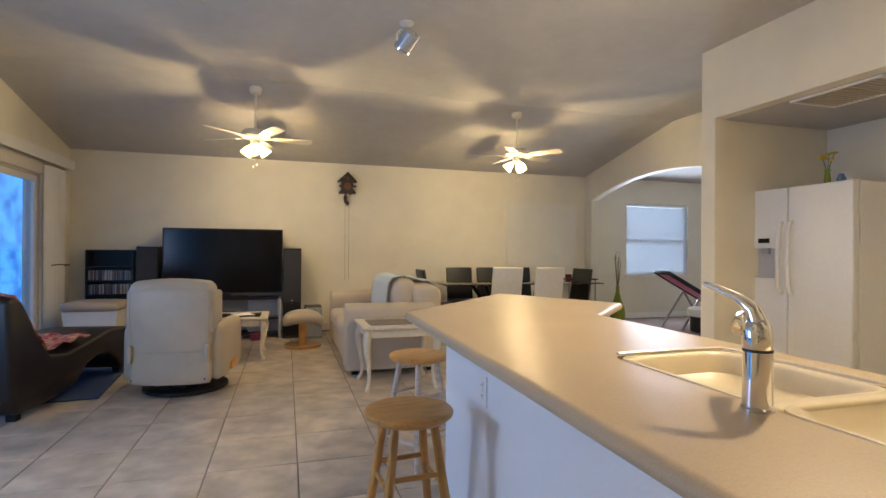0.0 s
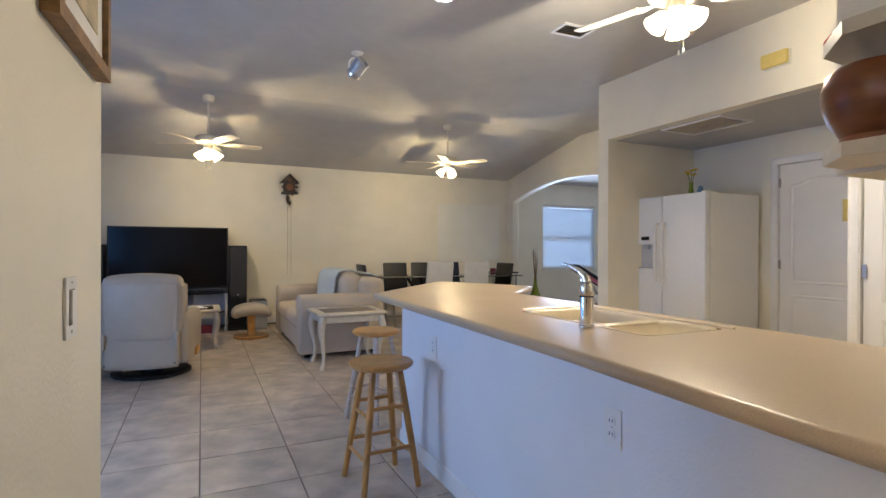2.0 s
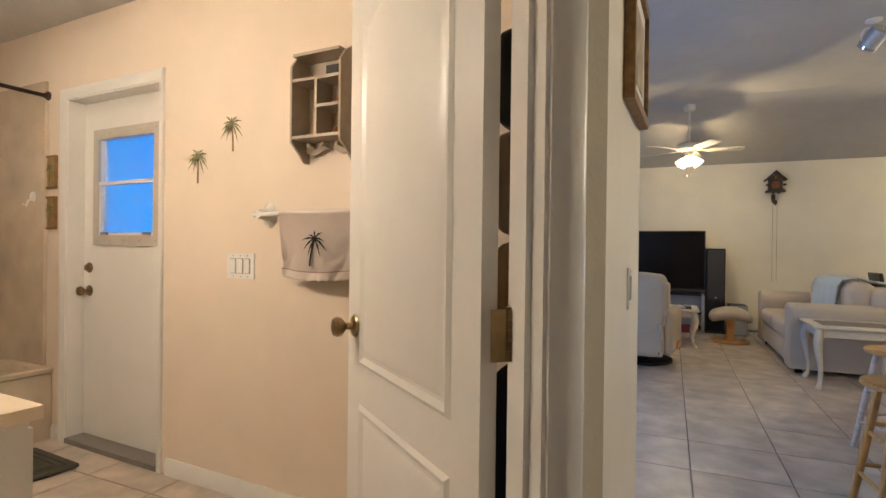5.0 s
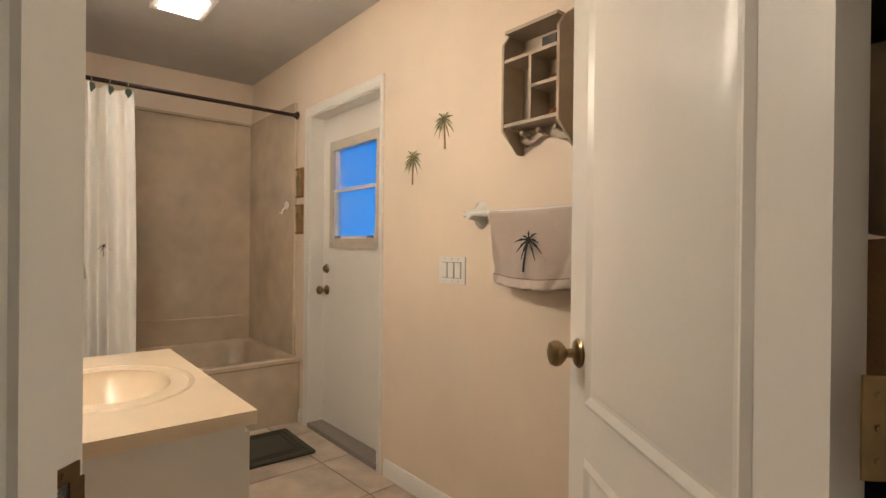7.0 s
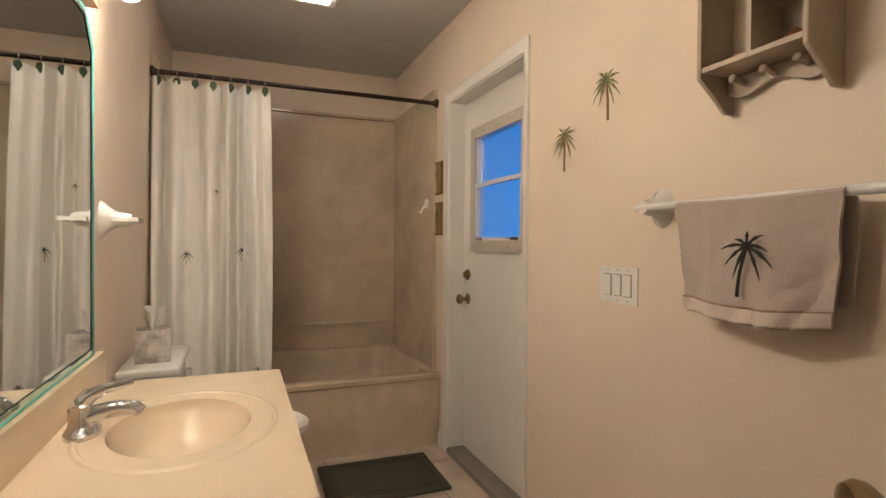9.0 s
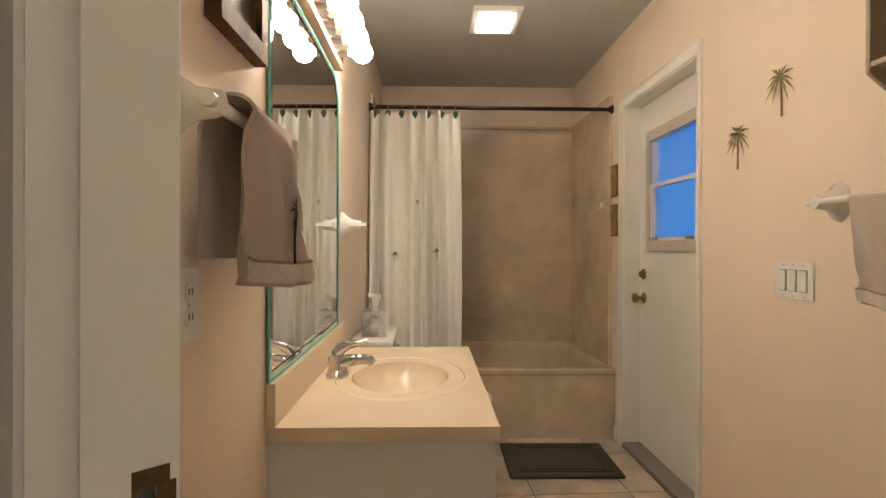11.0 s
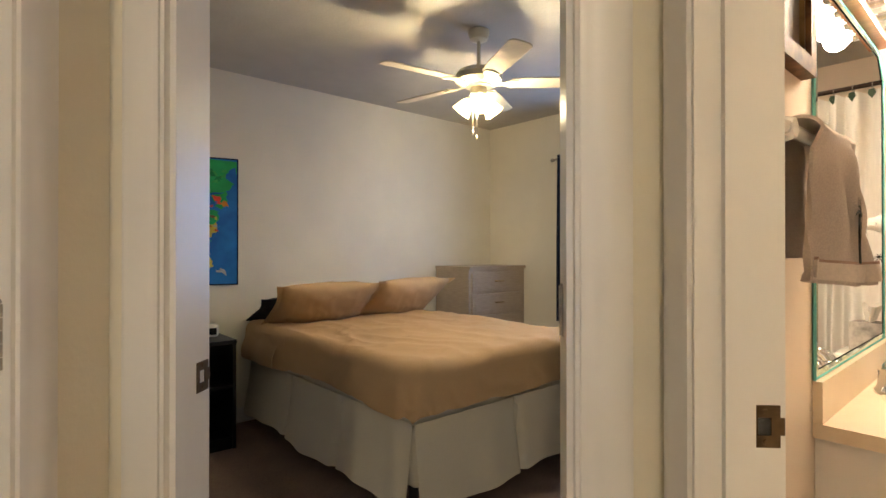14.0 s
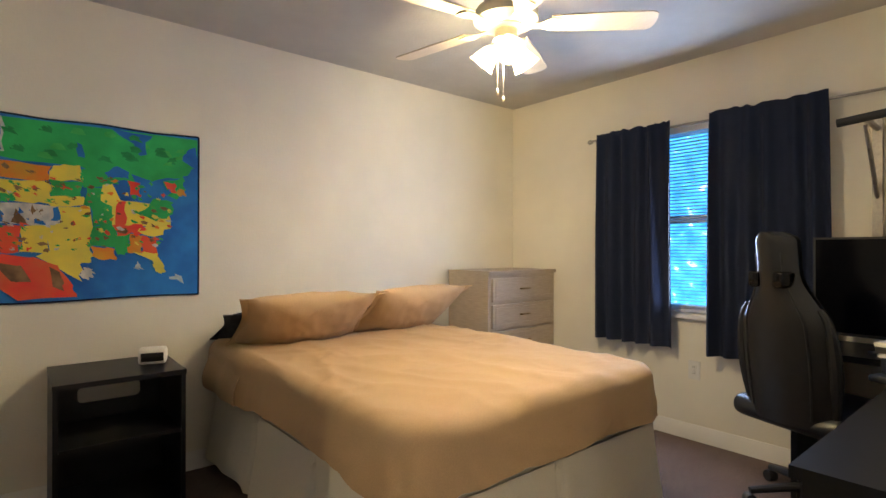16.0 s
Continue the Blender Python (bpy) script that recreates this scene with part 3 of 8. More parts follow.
# ---- doors ----
def panel_door(name, place, w, h, label, t=0.035, sides=(0, 1), arch=True, knob="", kind=""):
    """A moulded two-panel door, hinged at x=0, reaching to x=w, its face at y=0 and back at y=t."""
    e = thing(name, place, label, "door", kind=kind)
    ob = part("leaf", boxes((0.002, w - 0.002, 0, t, 0.012, h)), TRIM, e, bevel=0.002, seg=1)
    mx = 0.105
    for s in sides:
        y = -0.0005 if s == 0 else t + 0.0005
        sg = -1 if s == 0 else 1
        for z0, z1, bow in ((0.20, 0.745, 0), (0.855, h - 0.14, 0.07 if arch else 0)):
            def outline(d, z0=z0, z1=z1, bow=bow):
                pts = [(mx + d, z0 + d), (w - mx - d, z0 + d), (w - mx - d, z1 - bow - d)]
                if bow:
                    for k in range(1, 12):
                        u = k / 12
                        x = (w - mx - d) + (2 * mx + 2 * d - w) * u
                        pts.append((x, z1 - bow - d + bow * math.sin(math.pi * u) ** 1.5))
                pts.append((mx + d, z1 - bow - d))
                return pts
            bm = bmesh.new()
            loops = []
            for d, yy in ((0, 0.0), (0.012, 0.007), (0.030, -0.002), (0.055, 0.006)):
                loops.append([bm.verts.new((x, y + sg * yy, z)) for x, z in outline(d)])
            for p, q in zip(loops, loops[1:]):
                for i in range(len(p)):
                    bm.faces.new((p[i], p[(i + 1) % len(p)], q[(i + 1) % len(p)], q[i]))
            bm.faces.new(loops[-1])
            part("panel", bm, TRIM, e, angle=20)
    if knob:
        part_knob(e, w - 0.065, 0.96, t, BRASS if knob == "brass" else STEEL)
    return e


def part_knob(e, x, z, t, metal):
    prof = [(0.031, 0), (0.033, 0.004), (0.028, 0.009), (0.011, 0.012), (0.010, 0.030), (0.018, 0.036), (0.027, 0.046), (0.029, 0.056), (0.024, 0.066), (0.010, 0.071)]
    for m in (pose(x, 0, z, 90), pose(x, t, z, -90)):
        part("knob", turned(prof, 20, m), metal, e, "round brass door knob" if metal is BRASS else "round nickel door knob")


def hinge(place, metal, label="tarnished metal door hinge"):
    e = thing("hinge", place, label, "hinge", group="door hinges")
    bm = boxes((-0.033, -0.004, -0.001, 0.002, -0.045, 0.045), (0.004, 0.033, -0.001, 0.002, -0.045, 0.045))
    part("plate", bm, metal, e, bevel=0.001, seg=1)
    bm = bmesh.new()
    for k in range(5):
        lathe(bm, [(0.0058, -0.045 + k * 0.018 + 0.0006), (0.0058, -0.045 + (k + 1) * 0.018 - 0.0006)], 10)
    lathe(bm, [(0.003, 0.045), (0.005, 0.047), (0.003, 0.051)], 10)
    part("pin", bm, metal, e)
    for sx in (-1, 1):
        for z in (-0.028, 0, 0.028):
            part("screw", turned([(0.0035, 0.0), (0.0032, 0.0012)], 8, pose(sx * 0.02, -0.001, z, 90)), metal, e)
    return e


def strike(place, metal):
    e = thing("strike_plate", place, "tarnished brass strike plate let into the door jamb", "strike plate", group="strike plates")
    bm = boxes((-0.02, 0.02, -0.002, 0.0005, -0.029, -0.012), (-0.02, 0.02, -0.002, 0.0005, 0.012, 0.029), (-0.02, -0.010, -0.002, 0.0005, -0.012, 0.012), (0.008, 0.026, -0.002, 0.0005, -0.012, 0.012))
    part("plate", bm, metal, e, bevel=0.0008, seg=1)
    # no real hole: a black block paints the dark of the latch opening
    part("recess", boxes((-0.010, 0.008, 0.0, 0.004, -0.012, 0.012)), BLACK_SOFT, e)
    for z in (-0.021, 0.021):
        part("screw", turned([(0.0038, 0.0), (0.0034, 0.0012)], 8, pose(0, -0.002, z, 90)), metal, e)
    return e


# bathroom door, swung open into the bathroom
HINGE_B = Vector((-0.752, -0.083, 0))
panel_door("door_bathroom", Matrix.Translation(HINGE_B) @ pose(0, 0, 0, 0, 0, 145) @ pose(0.03, 0, 0), 0.728, 2.03, "open cream moulded two-panel bathroom door", knob="brass")
for z in (0.28, 1.04, 1.80):
    hinge(pose(-0.748, -0.090, z, 0, 0, 45), BRASS)
strike(POCKET @ pose(0.452, 1.35, 0.945), DARKBRASS)
hinge(POCKET @ pose(0.2148, 1.578, 1.075, 0, 0, -90), STEEL)
hinge(POCKET @ pose(0.2148, 1.578, 0.25, 0, 0, -90), STEEL)
hinge(POCKET @ pose(0.2148, 1.578, 1.83, 0, 0, -90), STEEL)
strike(POCKET @ pose(-0.4722, 1.575, 0.945, 0, 0, 90), DARKBRASS)
# bedroom door, swung fully open behind its jamb
panel_door("door_bedroom", POCKET @ pose(0.252, 1.612, 0, 0, 0, 47), 0.70, 2.03, "open cream moulded bedroom door", knob="brass")
# closet door, shut
panel_door("door_closet", POCKET @ pose(-0.655, 1.266, 0, 0, 0, -90), 0.772, 2.03, "shut cream moulded closet door", sides=(1,), knob="brass")
hinge(POCKET @ pose(-0.585, 1.268, 1.07, 0, 0, 90), STEEL)
# ---- living room and kitchen ----
def flat_palm(e, m, h, green, brown, lean=0.0, fronds=11):
    """A small flat palm: curved trunk and drooping fronds, in the xz plane of m, base at its origin."""
    bm = bmesh.new()
    n = 6
    pts = [(lean * h * (k / n) ** 2, h * 0.66 * k / n, h * 0.018 * (1.25 - 0.4 * k / n)) for k in range(n + 1)]
    vs = [(bm.verts.new((x - w, 0, z)), bm.verts.new((x + w, 0, z))) for x, z, w in pts]
    for a, b in zip(vs, vs[1:]):
        bm.faces.new((a[0], a[1], b[1], b[0]))
    bmesh.ops.transform(bm, matrix=m, verts=bm.verts)
    bmesh.ops.solidify(bm, geom=bm.faces[:], thickness=-0.003)
    part("trunk", bm, brown, e)
    bm = bmesh.new()
    cx, cz = lean * h, h * 0.66
    for i in range(fronds):
        a = math.pi * (-0.32 + 1.64 * i / (fronds - 1))
        ln = h * (0.36 + 0.05 * math.sin(i * 2.3))
        prev = None
        for k in range(7):
            u = k / 6
            x = cx + math.cos(a) * ln * u
            z = cz + math.sin(a) * ln * u * 0.95 - 0.16 * h * u * u
            w = h * 0.024 * math.sin(math.pi * (0.12 + 0.86 * u)) * (1.25 if k % 2 else 0.8)
            nx, nz = -math.sin(a), math.cos(a)
            q = (bm.verts.new((x + nx * w, -0.002 - 0.0004 * i, z + nz * w)), bm.verts.new((x - nx * w, -0.002 - 0.0004 * i, z - nz * w)))
            if prev:
                bm.faces.new((prev[0], prev[1], q[1], q[0]))
            prev = q
    bmesh.ops.transform(bm, matrix=m, verts=bm.verts)
    part("fronds", bm, green, e)


def outlet_plate(name, place, label, kind="outlet"):
    """A wall plate in the xz plane, facing -y."""
    e = thing(name, place, label, "outlet" if kind == "outlet" else "light switch")
    part("plate", boxes((-0.036, 0.036, -0.005, 0, -0.058, 0.058)), WHITE, e, bevel=0.003, seg=2)
    if kind == "outlet":
        for z in (-0.02, 0.02):
            part("socket", prism([(0.016 * math.cos(a) if abs(math.cos(a)) < 0.85 else 0.0136 * (1 if math.cos(a) > 0 else -1), 0.016 * math.sin(a)) for a in [k * math.pi / 8 for k in range(16)]], 0, 0.0035, pose(0, -0.005, z, 90)), WHITE, e)
            part("slot", boxes((-0.007, -0.0045, -0.0092, -0.0084, z - 0.004, z + 0.006), (0.0045, 0.007, -0.0092, -0.0084, z - 0.004, z + 0.006)), BLACK_SOFT, e)
    else:
        # thin dark plate under the rocker paints the shade of its gap
        part("recess", boxes((-0.0175, 0.0175, -0.0056, -0.004, -0.0345, 0.0345)), GAP, e)
        part("rocker", boxes((-0.015, 0.015, -0.010, -0.0057, -0.032, 0.032)), WHITE, e, bevel=0.002)
    for z in (-0.047, 0.047) if kind != "outlet" else (0.0,):
        part("screw", turned([(0.003, 0), (0.0028, 0.001)], 8, pose(0, -0.005, z, 90)), STEEL, e)
    return e


def ceiling_fan(place, drop, glass, bulb, turn, name_label, lights=3, radius=0.6, blade=BLADE):
    """A five-bladed fan hung from its place by drop metres, with a light kit and two chains."""
    e = thing("ceiling_fan", place, name_label, "ceiling fan", group="ceiling fans")
    part("canopy", turned([(0.065, 0.02), (0.066, -0.02), (0.055, -0.055), (0.02, -0.065)], 24), FANWHITE, e)
    part("downrod", turned([(0.011, -0.05), (0.011, -drop + 0.05)], 12), FANWHITE, e)
    z = -drop
    part("motor", turned([(0.03, z + 0.085), (0.06, z + 0.075), (0.125, z + 0.06), (0.145, z + 0.035), (0.145, z), (0.13, z - 0.012), (0.08, z - 0.03)], 32), FANWHITE, e)
    part("switch_housing", turned([(0.085, z - 0.025), (0.085, z - 0.035), (0.05, z - 0.04), (0.05, z - 0.078), (0.058, z - 0.084), (0.03, z - 0.105)], 24), FANWHITE, e)
    for k in range(5):
        a = turn + 72 * k
        m = pose(0, 0, 0, 0, 0, a) @ pose(0, 0, z - 0.018, -11)
        irn = prism([(0.09, -0.018), (0.15, -0.014), (0.20, -0.045), (0.24, -0.04), (0.25, 0), (0.24, 0.04), (0.20, 0.045), (0.15, 0.014), (0.09, 0.018)], -0.004, 0.002, m)
        part("blade_iron", irn, FANWHITE, e)
        pts = [(0.20, -0.052), (radius * 0.55, -0.062), (radius - 0.03, -0.064), (radius - 0.008, -0.05), (radius, -0.02), (radius, 0.02), (radius - 0.008, 0.05), (radius - 0.03, 0.064), (radius * 0.55, 0.062), (0.20, 0.052)]
        part("blade", prism(pts, 0.003, 0.010, m), blade, e)
    for k in range(lights):
        a = turn * 0.5 + 20 + 360 / lights * k
        m = pose(0, 0, z - 0.085, 0, 0, a) @ pose(0.04, 0, 0, 0, 138)
        part("lamp_arm", turned([(0.012, -0.02), (0.02, 0.02), (0.024, 0.035)], 16, m), FANWHITE, e)
        sh = part("shade", turned([(0.022, 0.03), (0.034, 0.045), (0.046, 0.075), (0.058, 0.115), (0.064, 0.125), (0.059, 0.122), (0.050, 0.10), (0.03, 0.06)], 20, m), glass, e, "glowing frosted bell shade")
        part("bulb", turned([(0.014, 0.062), (0.022, 0.075), (0.034, 0.098), (0.030, 0.116), (0.014, 0.126)], 16, m), bulb, sh, "lit bulb")
    for x, y, ln in ((0.022, -0.03, 0.20), (-0.02, -0.035, 0.22)):
        ch = part("pull_chain", bar([(x, y, z - 0.10), (x, y, z - 0.10 - ln)], 0.0016, 6), STEEL, e)
        part("pull", turned([(0.003, 0), (0.007, -0.008), (0.006, -0.024), (0.003, -0.028)], 10, pose(x, y, z - 0.10 - ln)), FANWHITE, ch)
    return e


FAN_Y = 6.0
FAN_Z = CEIL_H - (FAN_Y - RAKE_Y) * RAKE
ceiling_fan(LV @ pose(-0.31, FAN_Y, FAN_Z), 0.52, LAMP_GLASS, LAMP_BULB, 8, "white five-bladed ceiling fan with lit frosted shades")
ceiling_fan(LV @ pose(2.78, FAN_Y + 0.03, FAN_Z), 0.52, LAMP_GLASS, LAMP_BULB, 20, "white five-bladed ceiling fan hung over the dining table")
ceiling_fan(LV @ pose(1.98, 1.47, CEIL_H), 0.38, KITCHEN_GLASS, KITCHEN_BULB, 36, "white five-bladed ceiling fan hung in the kitchen", 3, 0.62)

# sliding door, valance and blinds
e = thing("sliding_door", LV @ pose(-2.8, 1.3, 0), "white framed sliding glass door to the lanai", "sliding door", kind="structure")
for y0, y1, dx in ((0.02, 1.50, -0.02), (1.45, 2.95, 0.03), (2.90, 4.40, -0.02), (4.35, 5.88, 0.03)):
    fr = part("sash", boxes((dx - 0.02, dx + 0.02, y0, y0 + 0.06, 0.03, 2.03), (dx - 0.02, dx + 0.02, y1 - 0.06, y1, 0.03, 2.03), (dx - 0.02, dx + 0.02, y0 + 0.06, y1 - 0.06, 0.03, 0.11), (dx - 0.02, dx + 0.02, y0 + 0.06, y1 - 0.06, 1.96, 2.03)), TRIM, e, bevel=0.003)
    g = part("pane", boxes((dx - 0.003, dx + 0.003, y0 + 0.055, y1 - 0.055, 0.10, 1.97)), GLASS, fr)
    g.visible_shadow = False
part("track", boxes((-0.06, 0.07, 0.0, 5.9, 0.0, 0.03), (-0.06, 0.07, 0.0, 5.9, 2.03, 2.06), (-0.06, 0.07, 0.0, 0.02, 0.03, 2.03), (-0.06, 0.07, 5.88, 5.9, 0.03, 2.03)), ALU, e)
structure("backdrop_lanai", boxes((-5.6, -5.55, 1.2, 19.0, -0.29, 4.5)), OUT_LIVING, "blue dusk light over the lanai", "backdrop", place=LV)
e = thing("blind_valance", LV @ pose(-2.7, 3.0, 2.19), "white wooden valance over the sliding door", "valance")
part("board", boxes((0.0, 0.11, 0, 4.82, 0.11, 0.125), (0.098, 0.11, 0, 4.82, 0, 0.11), (0.0, 0.098, 4.808, 4.82, 0, 0.11)), TRIM, e, bevel=0.003)
part("head_rail", boxes((0.03, 0.075, 0.05, 4.75, 0.06, 0.1)), WHITE, e)
e = thing("vertical_blinds", LV @ pose(-2.655, 7.20, 0.06), "white vertical blind slats stacked beside the sliding door", "blinds")
for k in range(14):
    a = 62 + 6 * math.sin(k * 1.7)
    bm = sheet(lambda u, v: Vector(((u - 0.5) * 0.088, 0.006 * math.sin(math.pi * u), 2.1 * v)), 4, 1, 0.001)
    bmesh.ops.transform(bm, matrix=pose(0, 0.032 * k, 0, 0, 0, a), verts=bm.verts)
    part("slat", bm, WHITE, e)
part("wand", bar([(0.06, 0.2, 1.0), (0.05, 0.19, 2.08)], 0.004, 8), WHITE, e)
part("tie_back", bar([(0.0, 0.06, 0.93), (0.07, 0.2, 0.94), (0.09, 0.40, 0.93), (0.02, 0.44, 0.92)], 0.006, 8), BLACK_SOFT, e, "dark cord tied round the slats")


# recliner, back to the kitchen
e = thing("recliner", LV @ pose(-0.80, 5.02, 0, 0, 0, -8), "cream leather swivel recliner seen from behind", "armchair")
part("swivel_base", turned([(0.30, 0.0), (0.335, 0.012), (0.335, 0.035), (0.30, 0.05), (0.24, 0.05), (0.22, 0.02)], 40), BLACK, e, "black round swivel ring")
part("pedestal", turned([(0.10, 0.02), (0.09, 0.26)], 20), BLACK_SOFT, e)


def back_f(u, v):
    """The cover behind the back: a little wider above, with drawn-in rounded corners."""
    a = 2 * u - 1
    z = 0.12 + 0.80 * v
    w = 0.285 + 0.028 * min(1.0, v * 1.5) - 0.028 * max(0.0, (v - 0.90) / 0.10) ** 3
    y = -0.40 - 0.045 * (1 - abs(a) ** 3) + 0.05 * (1 - v) ** 2 + 0.045 * max(0.0, (v - 0.9) / 0.1) ** 2
    sag = 0.004 * noise.noise(Vector((a * 2.2, v * 3.1, 0.6))) + 0.003 * math.sin(9 * v + 2 * a)
    return Vector((a * w, y + sag, z - 0.012 * abs(a) ** 4 * v))


part("back_cover", sheet(back_f, 28, 28, 0.03), LEATHER, e)
for v0, v1, u0, u1 in ((0.345, 0.93, 0.045, 0.955), (0.02, 0.325, 0.06, 0.94)):
    part("back_panel", sheet(lambda u, v: back_f(u0 + (u1 - u0) * u, v0 + (v1 - v0) * v) + Vector((0, -0.007, 0)), 20, 16, 0.010), LEATHER, e)
for s in (-1, 1):
    part("piping", bar([back_f(0.5 + s * 0.462, 0.35 + 0.058 * k) + Vector((0, -0.008, 0)) for k in range(11)], 0.0045, 6), LEATHER, e)
    part("stud", turned([(0.008, 0), (0.006, 0.004)], 10, pose(s * 0.27, -0.432, 0.17, 90)), BLACK_SOFT, e)
part("backrest", rounded(-0.305, 0.305, -0.41, -0.20, 0.40, 0.935, 0.055, 5, 0.025), LEATHER, e)
part("headrest_roll", rounded(-0.275, 0.275, -0.40, -0.17, 0.72, 0.925, 0.06, 5, 0.03), LEATHER, e)
part("seat", rounded(-0.27, 0.27, -0.28, 0.36, 0.24, 0.47, 0.06, 4, 0.03), LEATHER, e)
for s in (-1, 1):
    part("armrest", rounded(s * 0.318 - 0.055, s * 0.318 + 0.055, -0.33, 0.36, 0.14, 0.58, 0.045, 4, 0.02), LEATHER, e)
    part("wing", rounded(s * 0.30 - 0.03, s * 0.30 + 0.03, -0.39, -0.14, 0.52, 0.86, 0.028, 4), LEATHER, e)
    part("strap", rounded(s * 0.283 - 0.012, s * 0.283 + 0.012, -0.446, -0.40, 0.31, 0.44, 0.006, 2), LEATHER, e)
part("lower_panel", rounded(-0.295, 0.295, -0.405, -0.30, 0.125, 0.44, 0.03, 3, 0.01), LEATHER, e)
part("lever", rounded(0.375, 0.40, -0.1, 0.12, 0.17, 0.24, 0.01, 2), PINE, e, "wooden side lever")

# media wall
def bookcase(place):
    e = thing("bookcase", place, "black bookcase with rows of discs", "bookcase")
    part("side", boxes((0, 0.018, 0, 0.24, 0, 1.18)), BLACK, e, bevel=0.001, seg=1)
    part("side", boxes((0.522, 0.54, 0, 0.24, 0, 1.18)), BLACK, e, bevel=0.001, seg=1)
    part("back", boxes((0.018, 0.522, 0.23, 0.24, 0, 1.18)), BLACK, e)
    for z in (0.04, 0.24, 0.42, 0.60, 0.78, 0.955, 1.164):
        part("shelf", boxes((0.018, 0.522, 0.004, 0.23, z - 0.008, z + 0.008)), BLACK, e)
    return e
bookcase(LV @ pose(-2.43, 7.70, 0))
DISC = [mat("disc case " + n, c, 0.3, grain=0.5, scale=8) for n, c in (("grey", (0.25, 0.24, 0.24)), ("white", (0.5, 0.48, 0.45)), ("dark", (0.05, 0.04, 0.05)), ("rust", (0.2, 0.08, 0.04)), ("slate", (0.10, 0.12, 0.16)))]
case_mesh = {}
rng = random.Random(4)
for z in (0.608, 0.788):
    x = -2.40
    while x < -1.93:
        w = rng.choice((0.011, 0.0125, 0.0145))
        m_i = rng.randrange(5)
        if rng.random() > 0.06:
            key = (w, m_i)
            if key not in case_mesh:
                case_mesh[key] = obj("disc_case", boxes((0, w - 0.0008, 0, 0.13, 0, 0.125)), DISC[m_i], smooth=False)
                tagged(case_mesh[key], "thin plastic disc case standing on the shelf", "disc case", "discs on the shelf")
                case_mesh[key].matrix_world = LV @ pose(x, 7.72, z)
            else:
                copy_thing(case_mesh[key], LV @ pose(x, 7.72 + 0.01 * rng.random(), z))
        x += w

def tower(place, w, d, h):
    e = thing("tower_speaker", place, "tall black floor-standing loudspeaker", "loudspeaker", group="tower speakers")
    part("cabinet", boxes((0, w, 0, d, 0.03, h)), BLACK, e, bevel=0.006)
    part("plinth", boxes((-0.01, w + 0.01, -0.01, d, 0, 0.03)), BLACK_SOFT, e, bevel=0.004)
    part("grille", boxes((0.012, w - 0.012, -0.014, -0.001, h * 0.40, h - 0.02)), BLACK_SOFT, e, bevel=0.006)
    part("port_panel", boxes((0.012, w - 0.012, -0.006, -0.001, 0.06, h * 0.385)), BLACK, e, bevel=0.003)
    part("badge", boxes((w / 2 - 0.012, w / 2 + 0.012, -0.017, -0.015, h * 0.415, h * 0.425)), SILVER, e)
    return e
tower(LV @ pose(-1.82, 7.55, 0), 0.25, 0.33, 1.225)
tower(LV @ pose(-0.02, 7.38, 0), 0.235, 0.42, 1.215)
e = thing("television", LV @ pose(-0.78, 7.60, 0.545), "large flat black television on a low stand", "television")
part("casing", boxes((-0.75, 0.75, 0, 0.06, 0.05, 0.93)), BLACK_SOFT, e, bevel=0.006)
part("screen", boxes((-0.735, 0.735, -0.003, -0.0005, 0.068, 0.917)), SCREEN, e)
part("foot", prism([(-0.32, -0.09), (0.32, -0.09), (0.28, 0.15), (-0.28, 0.15)], 0, 0.012), BLACK, e)
part("neck", boxes((-0.08, 0.08, 0.02, 0.05, 0.01, 0.1)), BLACK, e)
e = thing("tv_stand", LV @ pose(-0.78, 7.62, 0), "grey and black glass-shelved television stand", "tv stand")
for s in (-1, 1):
    part("side", boxes((s * 0.72 - 0.02, s * 0.72 + 0.02, -0.2, 0.2, 0, 0.53)), SILVER, e, bevel=0.004)
for z in (0.06, 0.27, 0.535):
    part("shelf", boxes((-0.70, 0.70, -0.2, 0.2, z - 0.01, z + 0.009)), BLACK, e, bevel=0.003)
part("panel", boxes((0.30, 0.70, 0.0, 0.012, 0.07, 0.52)), SILVER, e)
e = thing("media_player", LV @ pose(-0.85, 7.58, 0.279), "flat black player on the stand's shelf", "player")
part("body", boxes((-0.22, 0.22, -0.14, 0.14, 0, 0.07)), BLACK_SOFT, e, bevel=0.004)
part("front", boxes((-0.215, 0.215, -0.146, -0.141, 0.005, 0.065)), SILVER, e)
e = thing("subwoofer", LV @ pose(0.38, 7.48, 0), "grey subwoofer box on the floor", "subwoofer")
part("body", boxes((-0.11, 0.11, -0.17, 0.20, 0.01, 0.415)), BLACK_SOFT, e, bevel=0.006)
part("front", boxes((-0.108, 0.108, -0.185, -0.171, 0.012, 0.413)), SILVER, e, bevel=0.005)
part("slot", boxes((-0.03, 0.03, -0.188, -0.1855, 0.375, 0.383)), BLACK, e)
for s in (-1, 1):
    part("foot", boxes((s * 0.09 - 0.012, s * 0.09 + 0.012, -0.15, 0.18, 0, 0.0095)), BLACK, e)
obj_red = tagged(obj("red_box", boxes((-0.09, 0.09, -0.05, 0.05, 0, 0.10)), MAROON, bevel=0.005, place=LV @ pose(-0.33, 7.32, 0)), "small red cardboard box on the floor", "box")

